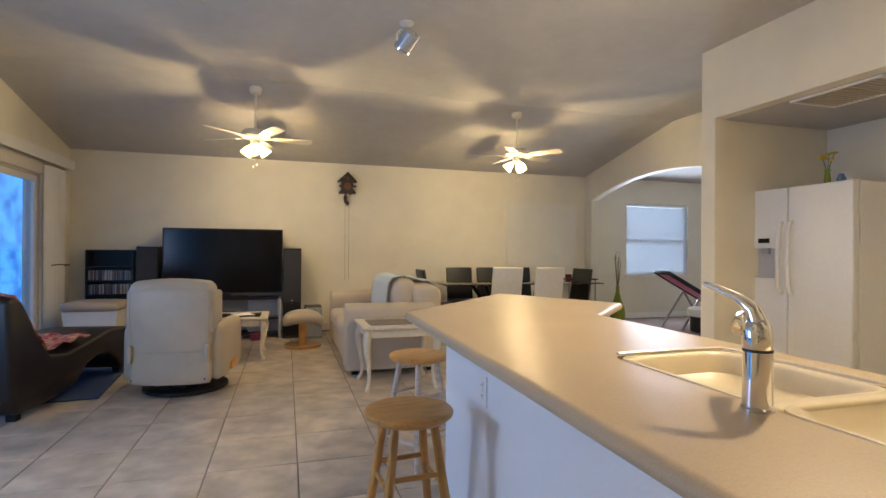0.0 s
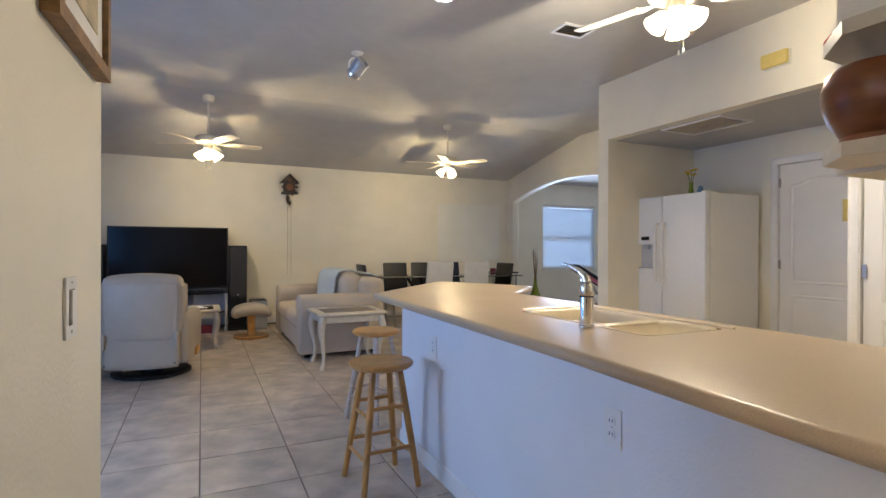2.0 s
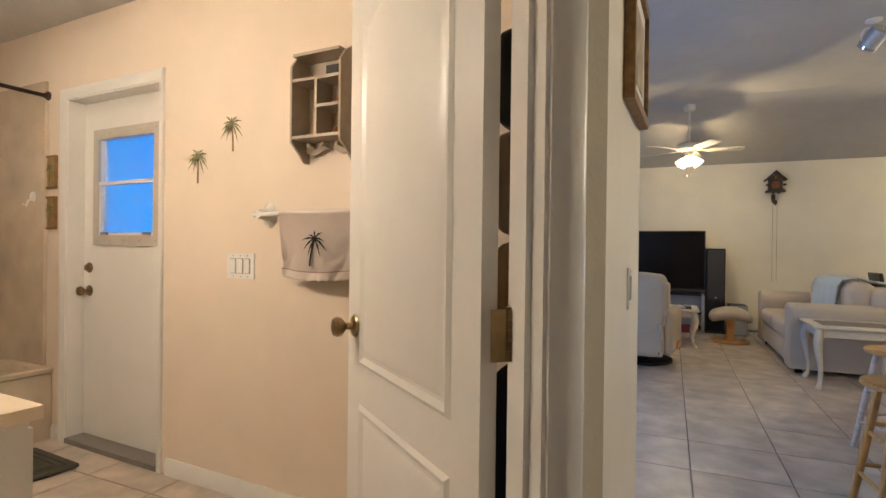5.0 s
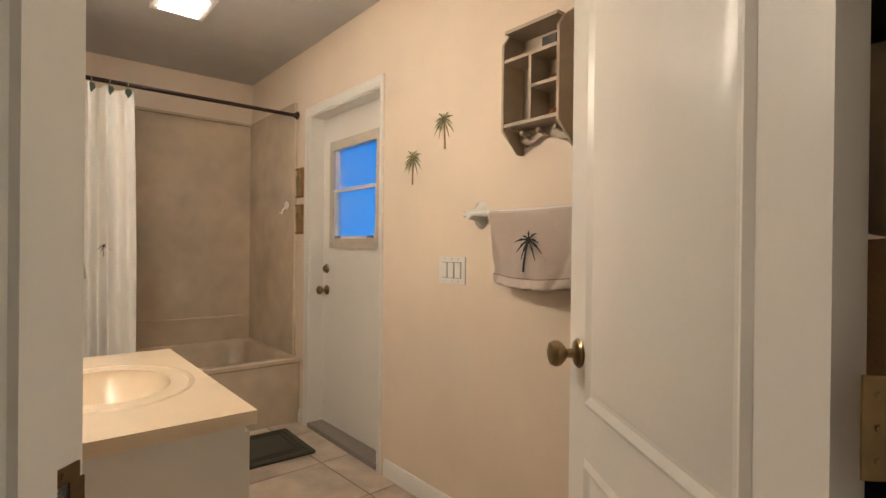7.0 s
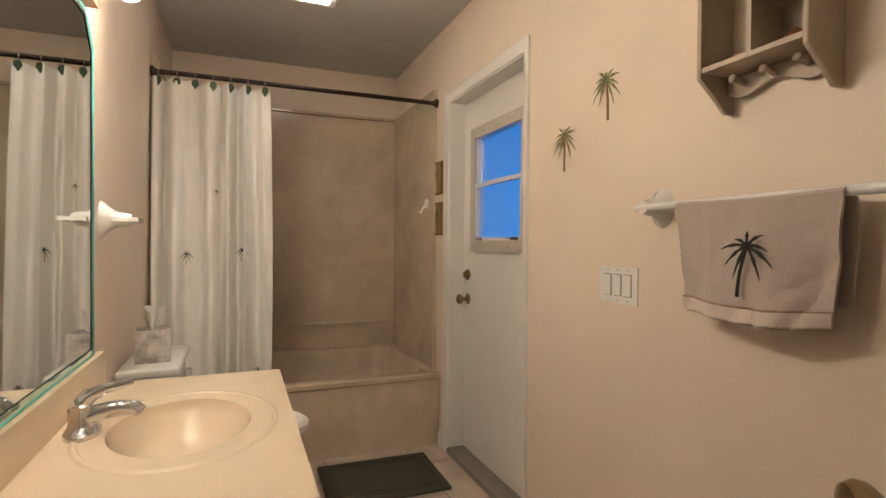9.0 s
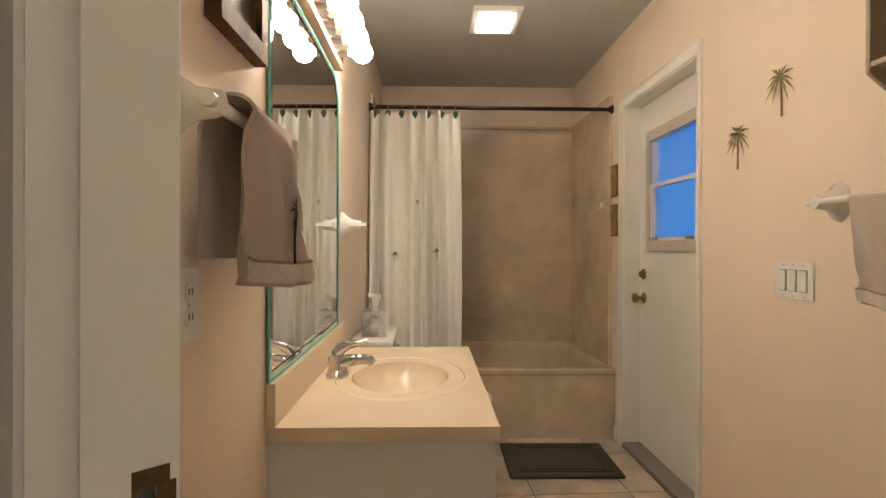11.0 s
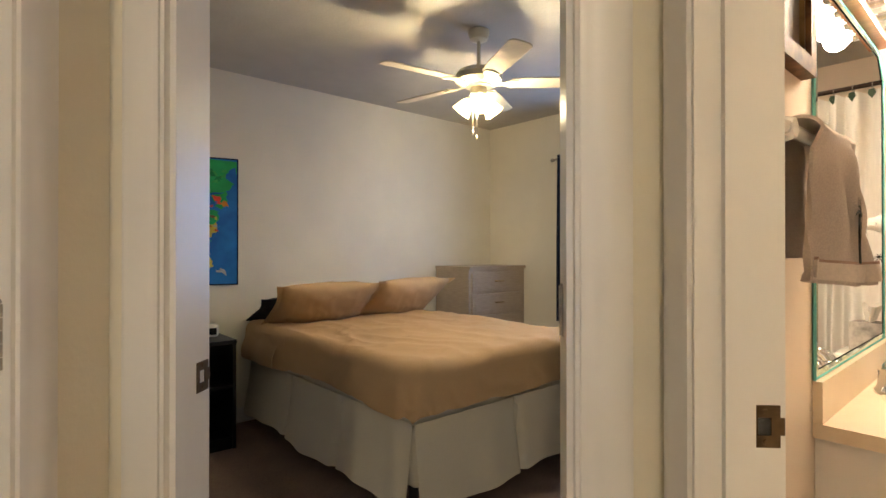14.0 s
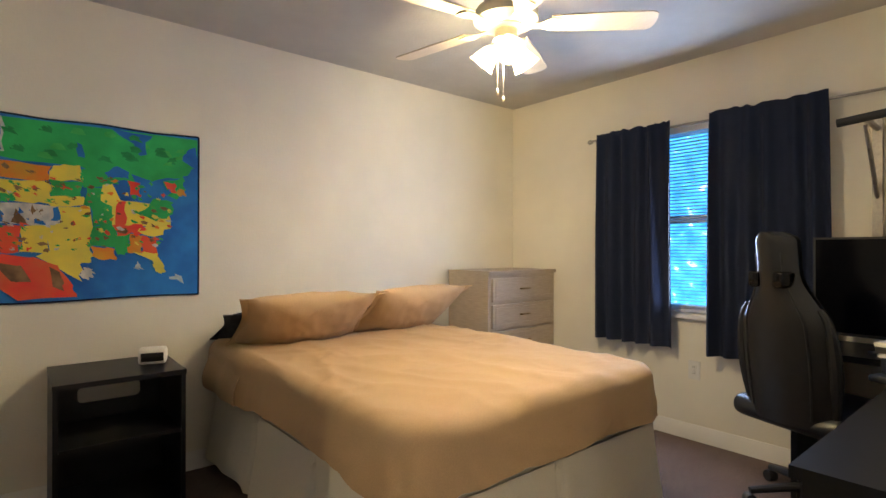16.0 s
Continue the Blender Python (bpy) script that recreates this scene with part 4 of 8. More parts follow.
# storage ottoman, footstool
e = thing("storage_ottoman", LV @ pose(-2.10, 7.05, 0), "white tapered storage ottoman with a cushioned lid", "ottoman")
bm = bmesh.new()
frustum(bm, 0, 0, 0.27, 0.24, 0.48, 0.02, 0.05)
part("body", bm, WHITE, e, bevel=0.01)
part("cushion", rounded(-0.285, 0.285, -0.255, 0.255, 0.482, 0.58, 0.04, 4, 0.02), LEATHER, e)
for sx in (-1, 1):
    for sy in (-1, 1):
        part("foot", boxes((sx * 0.19 - 0.015, sx * 0.19 + 0.015, sy * 0.16 - 0.015, sy * 0.16 + 0.015, 0, 0.021)), BLACK_SOFT, e)
e = thing("footstool", LV @ pose(0.22, 6.72, 0), "cream leather footstool on a bent wood base", "footstool")
part("base", turned([(0.10, 0.0), (0.22, 0.0), (0.225, 0.012), (0.22, 0.03), (0.10, 0.03)], 36), PINE, e)
part("post", boxes((-0.045, 0.045, -0.06, 0.06, 0.03, 0.31)), PINE, e, bevel=0.012)
bm = rounded(-0.23, 0.23, -0.19, 0.19, 0.29, 0.42, 0.05, 4, 0.02)
for v in bm.verts:
    v.co.z += 0.02 - 1.0 * v.co.x ** 2
part("cushion", bm, LEATHER, e)

# chaise longue with a throw
def chaise():
    e = thing("chaise_longue", LV @ pose(-1.98, 4.55, 0, 0, 0, -10), "dark brown leather chaise longue with a curved back", "chaise")
    prof = [(-0.32, 0.84), (-0.24, 0.87), (-0.16, 0.82), (0.0, 0.56), (0.15, 0.40), (0.36, 0.37), (0.7, 0.42), (1.0, 0.47), (1.28, 0.45), (1.36, 0.40), (1.36, 0.08), (1.22, 0.06), (1.14, 0.16), (1.0, 0.25), (0.8, 0.27), (0.62, 0.22), (0.45, 0.10), (0.2, 0.06), (-0.22, 0.06), (-0.28, 0.2), (-0.30, 0.5)]
    bm = prism([(y, z) for y, z in prof], -0.31, 0.31)
    bmesh.ops.transform(bm, matrix=Matrix(((0, 0, 1, 0), (1, 0, 0, 0), (0, 1, 0, 0), (0, 0, 0, 1))), verts=bm.verts)
    part("body", bm, LEATHER_DARK, e, bevel=0.03, seg=3)
    for y in (-0.12, 1.29):
        for s in (-1, 1):
            part("foot", boxes((s * 0.22 - 0.03, s * 0.22 + 0.03, y - 0.03, y + 0.03, 0, 0.065)), BLACK, e, bevel=0.006)
    return e
chaise()
def throw_f(u, v):
    y = -0.26 + 0.98 * v
    z = 0.885 if y < -0.2 else 0.885 - (y + 0.2) * 1.28 if y < 0.15 else 0.43 + 0.06 * (y - 0.2)
    x = (u - 0.5) * 0.55
    return Vector((x, y, z + 0.010 * math.sin(17 * u + 6 * v) + 0.012 * math.sin(9 * v * 3 + 4 * u) + 0.014))
tagged(obj("throw_blanket", sheet(throw_f, 30, 40, 0.012), THROW, place=LV @ pose(-1.98, 4.55, 0, 0, 0, -10)), "red and beige patchwork throw over the chaise", "blanket")
tagged(obj("area_rug", rounded(-0.95, 0.30, -0.70, 0.80, 0.0005, 0.012, 0.004, 1), RUG, place=LV @ pose(-1.75, 5.5, 0, 0, 0, 4)), "dark blue woven area rug", "rug")


# tables with cabriole legs
def cabriole_table(name, place, w, d, h, label, leg_r=0.022):
    e = thing(name, place, label, "table", group="cabriole tables")
    top = part("top", rounded(-w / 2, w / 2, -d / 2, d / 2, h - 0.03, h, 0.012, 3), CREAM_WOOD, e)
    cut(top, boxes((-w / 2 + 0.08, w / 2 - 0.08, -d / 2 + 0.08, d / 2 - 0.08, h - 0.012, h + 0.05)))
    part("inset", boxes((-w / 2 + 0.081, w / 2 - 0.081, -d / 2 + 0.081, d / 2 - 0.081, h - 0.0115, h - 0.005)), BROWN_GLASS, e, "brown glass inset")
    part("apron", boxes((-w / 2 + 0.04, w / 2 - 0.04, -d / 2 + 0.04, -d / 2 + 0.06, h - 0.10, h - 0.031), (-w / 2 + 0.04, w / 2 - 0.04, d / 2 - 0.06, d / 2 - 0.04, h - 0.10, h - 0.031), (-w / 2 + 0.04, -w / 2 + 0.06, -d / 2 + 0.06, d / 2 - 0.06, h - 0.10, h - 0.031), (w / 2 - 0.06, w / 2 - 0.04, -d / 2 + 0.06, d / 2 - 0.06, h - 0.10, h - 0.031)), CREAM_WOOD, e, bevel=0.003)
    for sx in (-1, 1):
        for sy in (-1, 1):
            x, y = sx * (w / 2 - 0.06), sy * (d / 2 - 0.06)
            k = 1 / math.sqrt(2)
            def q(o, z):
                return (x + sx * o * k, y + sy * o * k, z)
            pts = [q(0.0, h - 0.032), q(0.012, h - 0.08), q(0.030, h - 0.14), q(0.022, h - 0.22), q(0.0, h * 0.42), q(-0.012, h * 0.25), q(-0.004, h * 0.1), q(0.016, 0.025), q(0.022, 0.012), q(0.022, 0.0)]
            part("leg", bar(pts, [0.034, 0.036, 0.036, 0.030, 0.022, 0.017, 0.016, 0.022, 0.026, 0.022], 12), CREAM_WOOD, e)
    return e
BROWN_GLASS = mat("brown tinted glass", (0.10, 0.065, 0.045), 0.12, grain=0.2, scale=8)
cabriole_table("end_table", LV @ pose(0.98, 4.68, 0), 0.70, 0.56, 0.555, "cream end table with cabriole legs")
cabriole_table("coffee_table", LV @ pose(-0.72, 6.32, 0), 1.10, 0.60, 0.46, "long cream coffee table with cabriole legs")
tagged(obj("magazine", boxes((-0.10, 0.10, -0.13, 0.13, 0, 0.006)), PAPER, place=LV @ pose(-0.45, 6.35, 0.4605, 0, 0, 20)), "white magazine lying on the coffee table", "magazine")

# loveseat, facing the television side
e = thing("loveseat", LV @ pose(0.56, 5.0, 0), "beige upholstered loveseat with rolled arms", "sofa")
part("base", rounded(0.02, 0.92, 0.06, 1.88, 0.07, 0.30, 0.02, 3), FABRIC, e)
part("back", rounded(0.70, 0.98, 0.10, 1.84, 0.28, 0.84, 0.09, 5, 0.02), FABRIC, e)
for y in (0.0, 1.70):
    bm = prism([(0.0, 0.05), (0.24, 0.05), (0.24, 0.5), (0.27, 0.57), (0.25, 0.65), (0.17, 0.68), (0.05, 0.68), (-0.02, 0.64), (-0.03, 0.56), (0.0, 0.5)], 0.0, 0.88)
    bmesh.ops.transform(bm, matrix=Matrix(((0, 0, 1, 0.0), (1, 0, 0, y), (0, 1, 0, 0.0), (0, 0, 0, 1))), verts=bm.verts)
    part("arm", bm, FABRIC, e, bevel=0.025, seg=3)
for y in (0.25, 0.98):
    part("seat_cushion", rounded(0.0, 0.72, y, y + 0.715, 0.30, 0.47, 0.05, 4, 0.02), FABRIC, e)
    part("back_cushion", rounded(0.52, 0.76, y + 0.02, y + 0.70, 0.46, 0.88, 0.08, 4, 0.04), FABRIC, e)
for x in (0.10, 0.85):
    for y in (0.12, 1.82):
        part("foot", boxes((x - 0.03, x + 0.03, y - 0.03, y + 0.03, 0, 0.072)), BLACK, e)
DRAPE = [(0.455, 0.56), (0.468, 0.72), (0.485, 0.83), (0.53, 0.893), (0.64, 0.905), (0.74, 0.882), (0.83, 0.862), (0.93, 0.856), (0.985, 0.82), (1.0, 0.72), (1.0, 0.58)]


def drape(u, v):
    """A throw laid from the seat over the back cushion and the sofa's back."""
    k = min(v * (len(DRAPE) - 1), len(DRAPE) - 1.001)
    i, f = int(k), k - int(k)
    x, z = (DRAPE[i][j] * (1 - f) + DRAPE[i + 1][j] * f for j in (0, 1))
    fold = 0.010 * noise.noise(Vector((u * 6, v * 3, 0.2))) + 0.006 * math.sin(21 * u + 4 * v)
    return Vector((x - 0.006 + fold * 0.4, 0.38 + 0.92 * u + 0.05 * math.sin(3 * v) * (1 - u), z + 0.012 + abs(fold)))


e = thing("throw_blanket", LV @ pose(0.56, 5.0, 0), "pale blue fringed throw over the loveseat back", "blanket")
part("cloth", sheet(drape, 40, 45, 0.010), PALEBLUE, e)
for u0, sg in ((0.0, -1), (1.0, 1)):
    bm = bmesh.new()
    for k in range(46):
        p = drape(u0, k / 45)
        q = p + Vector((0.012 * math.sin(k * 2.1), sg * (0.05 + 0.012 * math.sin(k * 3.7)), -0.02 + 0.008 * math.sin(k * 1.3)))
        tube(bm, [p, (p + q) / 2 + Vector((0.004 * math.sin(k * 5.0), 0, 0.006)), q], [0.006, 0.005, 0.003], 5)
    part("fringe", bm, GREYFRINGE, e, "tangled grey fringe")

# dining set
e = thing("dining_table", LV @ pose(3.12, 6.82, 0), "long glass-topped dining table", "dining table")
part("top", rounded(-1.16, 1.16, -0.48, 0.48, 0.748, 0.762, 0.006, 2), SMOKE, e)
for s in (-1, 1):
    part("pedestal", bar([(s * 0.55, -0.3, 0), (s * 0.35, -0.12, 0.4), (s * 0.55, -0.3, 0.748)], 0.03, 12), BLACK, e)
    part("pedestal", bar([(s * 0.55, 0.3, 0), (s * 0.35, 0.12, 0.4), (s * 0.55, 0.3, 0.748)], 0.03, 12), BLACK, e)
def dining_chair(place, skin, label, h=1.0):
    e = thing("dining_chair", place, label, "chair", group="chairs round the dining table")
    part("seat", rounded(-0.21, 0.21, -0.21, 0.21, 0.42, 0.48, 0.02, 3), skin, e)
    bm = rounded(-0.205, 0.205, -0.02, 0.02, 0.46, h, 0.015, 3)
    bmesh.ops.transform(bm, matrix=pose(0, -0.20, 0.46, 9) @ Matrix.Translation((0, 0, -0.46)), verts=bm.verts)
    part("backrest", bm, skin, e)
    for sx in (-1, 1):
        for sy in (-1, 1):
            part("leg", bar([(sx * 0.18, sy * 0.18, 0.42), (sx * 0.19, sy * 0.19, 0)], 0.014, 8), STEEL, e)
    return e
WHITE_SKIN = mat("white leatherette", (0.72, 0.70, 0.66), 0.45, grain=0.05, scale=20, bump=0.15, bump_scale=200)
BLACK_SKIN = mat("black leatherette", (0.012, 0.012, 0.014), 0.4, grain=0.2, scale=20, bump=0.15, bump_scale=200)
c1 = dining_chair(LV @ pose(2.70, 6.36, 0), WHITE_SKIN, "white leatherette dining chair with chrome legs")
copy_thing(c1, LV @ pose(3.28, 6.36, 0, 0, 0, 3))
c2 = dining_chair(LV @ pose(2.54, 7.28, 0, 0, 0, 180), BLACK_SKIN, "black leatherette dining chair with chrome legs", 0.95)
copy_thing(c2, LV @ pose(3.02, 7.28, 0, 0, 0, 176))
copy_thing(c2, LV @ pose(3.55, 7.28, 0, 0, 0, 184))
copy_thing(c2, LV @ pose(2.02, 6.82, 0, 0, 0, -90))
copy_thing(c2, LV @ pose(3.98, 6.80, 0, 0, 0, 98))
e = thing("console_table", LV @ pose(4.72, 7.70, 0), "small dark console table against the wall", "table")
part("top", boxes((-0.30, 0.25, -0.18, 0.2, 0.73, 0.75)), BLACK, e, bevel=0.003)
for sx in (-0.27, 0.22):
    for sy in (-0.15, 0.17):
        part("leg", bar([(sx, sy, 0), (sx, sy, 0.73)], 0.014, 8), STEEL, e)
part("shelf", boxes((-0.28, 0.23, -0.16, 0.18, 0.36, 0.375)), SMOKE, e)
tagged(obj("trinket_bowl", turned([(0.02, 0), (0.05, 0.01), (0.075, 0.045), (0.068, 0.045), (0.04, 0.012)], 20, cap=False), BLACK, place=LV @ pose(4.74, 7.65, 0.75)), "small black bowl on the console", "bowl")
tagged(obj("trinket_box", boxes((-0.04, 0.04, -0.03, 0.03, 0, 0.07)), MAROON, bevel=0.004, place=LV @ pose(4.50, 7.66, 0.75)), "small dark red box on the console", "box")
structure("wall_panel", boxes((3.52, 4.81, 7.955, 7.9695, 0.95, 2.0)), mat("pale panel paint", (0.80, 0.77, 0.68), 0.5, grain=0.04, scale=4, bump=0.05), "pale smooth panel fixed to the wall", "panel", place=LV)

# cuckoo clock
e = thing("cuckoo_clock", LV @ pose(0.885, 7.97, 2.05), "dark carved cuckoo clock with hanging chains", "clock")
part("case", boxes((-0.085, 0.085, -0.11, 0, 0.02, 0.20)), DARKWOOD, e, bevel=0.006)
bm = prism([(-0.145, 0.17), (0, 0.315), (0.145, 0.17), (0.125, 0.16), (0, 0.285), (-0.125, 0.16)], -0.004, 0.14, pose(0, 0, 0, 90))
part("roof", bm, DARKWOOD, e, bevel=0.003)
part("gable", prism([(-0.10, 0.18), (0.10, 0.18), (0, 0.28)], 0.02, 0.10, pose(0, 0, 0, 90)), DARKWOOD, e)
part("dial", turned([(0.055, 0), (0.055, 0.008), (0.045, 0.012), (0.04, 0.008)], 24, pose(0, -0.11, 0.10, 90)), WOODBOWL, e, "carved wooden dial")
part("bird_door", boxes((-0.02, 0.02, -0.118, -0.101, 0.19, 0.235)), WOODBOWL, e, bevel=0.002)
for k in range(10):
    a = k * 0.63
    part("leaf", prism([(0, -0.012), (0.02, -0.02), (0.052, 0), (0.02, 0.02), (0, 0.012)], 0, 0.010, pose(0.085 * math.cos(a), -0.115, 0.10 + 0.095 * math.sin(a), 90, 0, 0) @ pose(0, 0, 0, 0, 0, math.degrees(a))), DARKWOOD, e)
part("balcony", boxes((-0.12, 0.12, -0.13, 0, -0.005, 0.02)), DARKWOOD, e, bevel=0.004)
pd = part("pendulum", bar([(0, -0.05, 0.02), (0.004, -0.05, -0.16)], 0.004, 6), DARKWOOD, e)
part("bob", prism([(0, -0.05), (0.025, -0.01), (0.02, 0.03), (0, 0.04), (-0.02, 0.03), (-0.025, -0.01)], 0, 0.006, pose(0.004, -0.052, -0.15, 90)), DARKWOOD, pd)
for x in (-0.025, 0.03):
    part("chain", bar([(x, -0.04, 0), (x, -0.04, -1.3)], 0.0022, 6), BRASS, e)
part("weight", turned([(0.008, 0), (0.022, -0.02), (0.026, -0.07), (0.015, -0.12), (0.004, -0.14)], 14, pose(-0.025, -0.04, -0.02)), DARKWOOD, e)

# ceiling fittings
e = thing("spotlight", LV @ pose(0.90, 4.02, CEIL_H), "white ceiling spotlight with a chrome cylinder head", "spotlight")
part("mount", turned([(0.055, 0), (0.055, -0.012), (0.02, -0.02)], 20), WHITE, e)
part("stem", bar([(0, 0, -0.01), (0, 0, -0.06)], 0.009, 8), WHITE, e)
part("yoke", bar([(-0.075, 0, -0.15), (-0.078, 0, -0.10), (-0.05, 0, -0.06), (0.05, 0, -0.06), (0.078, 0, -0.10), (0.075, 0, -0.15)], 0.007, 8), WHITE, e)
m = pose(0, 0, -0.145, 52, 0, 32)
part("head", turned([(0.045, -0.085), (0.066, -0.08), (0.068, 0.08), (0.060, 0.085), (0.055, 0.06), (0.01, 0.03)], 28, m), SILVER, e)
part("band", turned([(0.0695, -0.07), (0.0695, -0.05)], 28, m), CHROME, e)
e = thing("ceiling_vent", LV @ pose(2.35, 2.79, CEIL_H, 0, 0, -2), "dark slatted ceiling air vent", "vent")
part("frame", boxes((-0.15, 0.15, -0.10, -0.075, -0.012, 0), (-0.15, 0.15, 0.075, 0.10, -0.012, 0), (-0.15, -0.125, -0.075, 0.075, -0.012, 0), (0.125, 0.15, -0.075, 0.075, -0.012, 0)), WHITE, e, bevel=0.003)
# flat black sheet painted as the darkness of the opening behind the slats
part("duct", boxes((-0.125, 0.125, -0.075, 0.075, -0.002, -0.0005)), BLACK, e)
for k in range(6):
    bm = bmesh.new()
    box(bm, -0.125, 0.125, -0.012, 0.012, -0.001, 0.001, pose(0, -0.062 + 0.025 * k, -0.009, 40))
    part("slat", bm, STEEL, e)
e = thing("downlight", LV @ pose(1.17, 2.74, CEIL_H), "recessed round downlight switched on", "downlight")
part("ring", turned([(0.085, 0), (0.083, -0.008), (0.066, -0.006), (0.064, -0.001)], 28, cap=False), WHITE, e)
part("lens", turned([(0.064, -0.001), (0.05, -0.003), (0.01, -0.003)], 28), SPOTGLOW, e, "glowing lens")
e = thing("return_grille", LV @ pose(3.92, 2.78, 2.36), "tan slatted return air grille in the alcove", "grille")
part("frame", boxes((-0.23, 0.23, -0.32, -0.295, -0.014, 0), (-0.23, 0.23, 0.295, 0.32, -0.014, 0), (-0.23, -0.205, -0.295, 0.295, -0.014, 0), (0.205, 0.23, -0.295, 0.295, -0.014, 0)), WHITE, e, bevel=0.003)
part("filter", boxes((-0.205, 0.205, -0.295, 0.295, -0.004, -0.001)), CREAM_WOOD, e)
for k in range(16):
    part("slat", boxes((-0.205, 0.205, -0.29 + k * 0.0373, -0.284 + k * 0.0373, -0.012, -0.005)), ALU, e)
e = thing("door_chime", LV @ pose(KIT_X, 1.89, 2.62, 0, 0, -90), "yellowed plastic door chime box", "door chime")
part("base", boxes((-0.10, 0.10, -0.02, 0, -0.055, 0.055)), WHITE, e, bevel=0.004)
part("cover", rounded(-0.098, 0.098, -0.06, -0.02, -0.052, 0.052, 0.01, 3), YELLOW, e)
part("rib", boxes((-0.098, 0.098, -0.063, -0.060, -0.006, -0.003)), YELLOW, e)

# refrigerator
e = thing("refrigerator", LV @ pose(4.03, 2.87, 0), "white side-by-side refrigerator with an ice dispenser", "refrigerator")
part("cabinet", boxes((0.075, 0.80, 0.0, 0.915, 0.03, 1.745)), FRIDGE, e, bevel=0.006)
d1 = part("door", rounded(0, 0.07, 0.0, 0.515, 0.06, 1.75, 0.012, 3), FRIDGE, e)
d2 = part("door", rounded(0, 0.07, 0.525, 0.915, 0.06, 1.75, 0.012, 3), FRIDGE, e)
cut(d2, boxes((-0.02, 0.045, 0.63, 0.84, 0.98, 1.24)))
part("dispenser_frame", boxes((-0.006, 0.0, 0.615, 0.63, 0.965, 1.345), (-0.006, 0.0, 0.84, 0.855, 0.965, 1.345), (-0.006, 0.0, 0.63, 0.84, 0.965, 0.98), (-0.006, 0.0, 0.63, 0.84, 1.24, 1.345)), WHITE, d2, bevel=0.002, seg=1)
# added back panel; its grey paints the shade in the white recess
part("recess", boxes((0.0405, 0.0448, 0.632, 0.838, 0.982, 1.238)), GREYPLASTIC, d2, "white dispenser recess with shade painted grey")
part("display", boxes((-0.009, -0.006, 0.68, 0.79, 1.285, 1.325)), SCREEN, d2)
part("spout", boxes((0.005, 0.03, 0.70, 0.77, 1.19, 1.24)), SILVER, d2, bevel=0.003)
part("tray", boxes((-0.004, 0.043, 0.635, 0.835, 0.981, 0.99)), SILVER, d2)
for y, d in ((0.475, d1), (0.565, d2)):
    part("handle", bar([(0.0, y, 1.46), (-0.03, y, 1.45), (-0.052, y, 1.38), (-0.058, y, 1.16), (-0.052, y, 0.93), (-0.03, y, 0.87), (0.0, y, 0.86)], [0.014, 0.016, 0.016, 0.016, 0.016, 0.016, 0.014], 12), WHITE, d)
part("toe_grille", boxes((0.03, 0.075, 0.02, 0.895, 0.0, 0.055)), BLACK_SOFT, e)
for y in (0.02, 0.86):
    part("hinge_cover", boxes((0.02, 0.10, y, y + 0.04, 1.751, 1.765)), WHITE, e, bevel=0.003)
e = thing("bud_vase", LV @ pose(4.36, 3.30, 1.745), "green glass bud vase with yellow flowers", "vase")
part("glass", turned([(0.022, 0), (0.03, 0.03), (0.022, 0.09), (0.018, 0.13), (0.024, 0.16), (0.02, 0.158), (0.014, 0.12)], 18), OLIVE, e)
PETAL = mat("yellow petals", (0.75, 0.50, 0.02), 0.6, grain=0.2, scale=60)
for k in range(5):
    a = k * 1.3
    part("stem", bar([(0, 0, 0.03), (0.006 * math.cos(a), 0.006 * math.sin(a), 0.15), (0.04 * math.cos(a), 0.045 * math.sin(a), 0.23 + 0.012 * k)], 0.0025, 6), GREEN, e)
    fl = bmesh.new()
    for j in range(9):
        b = j * 0.7
        box(fl, 0.002, 0.030, -0.008, 0.008, -0.004, 0.004, pose(0.04 * math.cos(a), 0.045 * math.sin(a), 0.235 + 0.012 * k, 0, -25, math.degrees(b)))
    part("flower", fl, PETAL, e)
tagged(obj("blue_glass_bottle", turned([(0.03, 0), (0.034, 0.01), (0.034, 0.07), (0.02, 0.095), (0.022, 0.11)], 18), mat("blue grey glass", (0.12, 0.22, 0.30), 0.12), place=LV @ pose(4.38, 3.20, 1.745)), "blue grey glass jar on the refrigerator", "jar")
tagged(obj("white_tray", rounded(-0.06, 0.06, -0.1, 0.1, 0, 0.018, 0.006, 2), WHITE, place=LV @ pose(4.22, 3.02, 1.746)), "small white plastic tray on the refrigerator", "tray")

# doors of the kitchen side
KW = LV @ pose(ALC_X, 0, 0, 0, 0, -90)
opening("door_frame_garage", KW, -2.73, -1.88, 0.12, 2.06, "white painted frame of the garage door", back=False)
d = panel_door("door_garage", LV @ pose(ALC_X + 0.025, 2.715, 0, 0, 0, -90), 0.82, 2.04, "shut white moulded garage door", sides=(0,), knob="brass")
for z in (0.3, 1.04, 1.86):
    hinge(LV @ pose(ALC_X + 0.004, 2.722, z, 0, 0, -90), STEEL)
tagged(obj("note_pad", boxes((-0.04, 0.04, -0.02, 0, -0.1, 0.1)), YELLOW, bevel=0.004, place=LV @ pose(ALC_X + 0.024, 2.10, 1.55, 0, 0, -90)), "pale yellow holder hung on the garage door", "holder")
KP = LV @ pose(KIT_X, 0, 0, 0, 0, -90)
opening("door_frame_pantry", KP, -1.36, -0.5, 0.12, 2.05, "white painted frame of the pantry", back=False)
for k, y in enumerate((1.345, 0.93)):
    panel_door("pantry_door", LV @ pose(KIT_X + 0.03, y, 0, 0, 0, -90), 0.41, 2.03, "shut white bifold pantry door leaf", sides=(0,), arch=False)
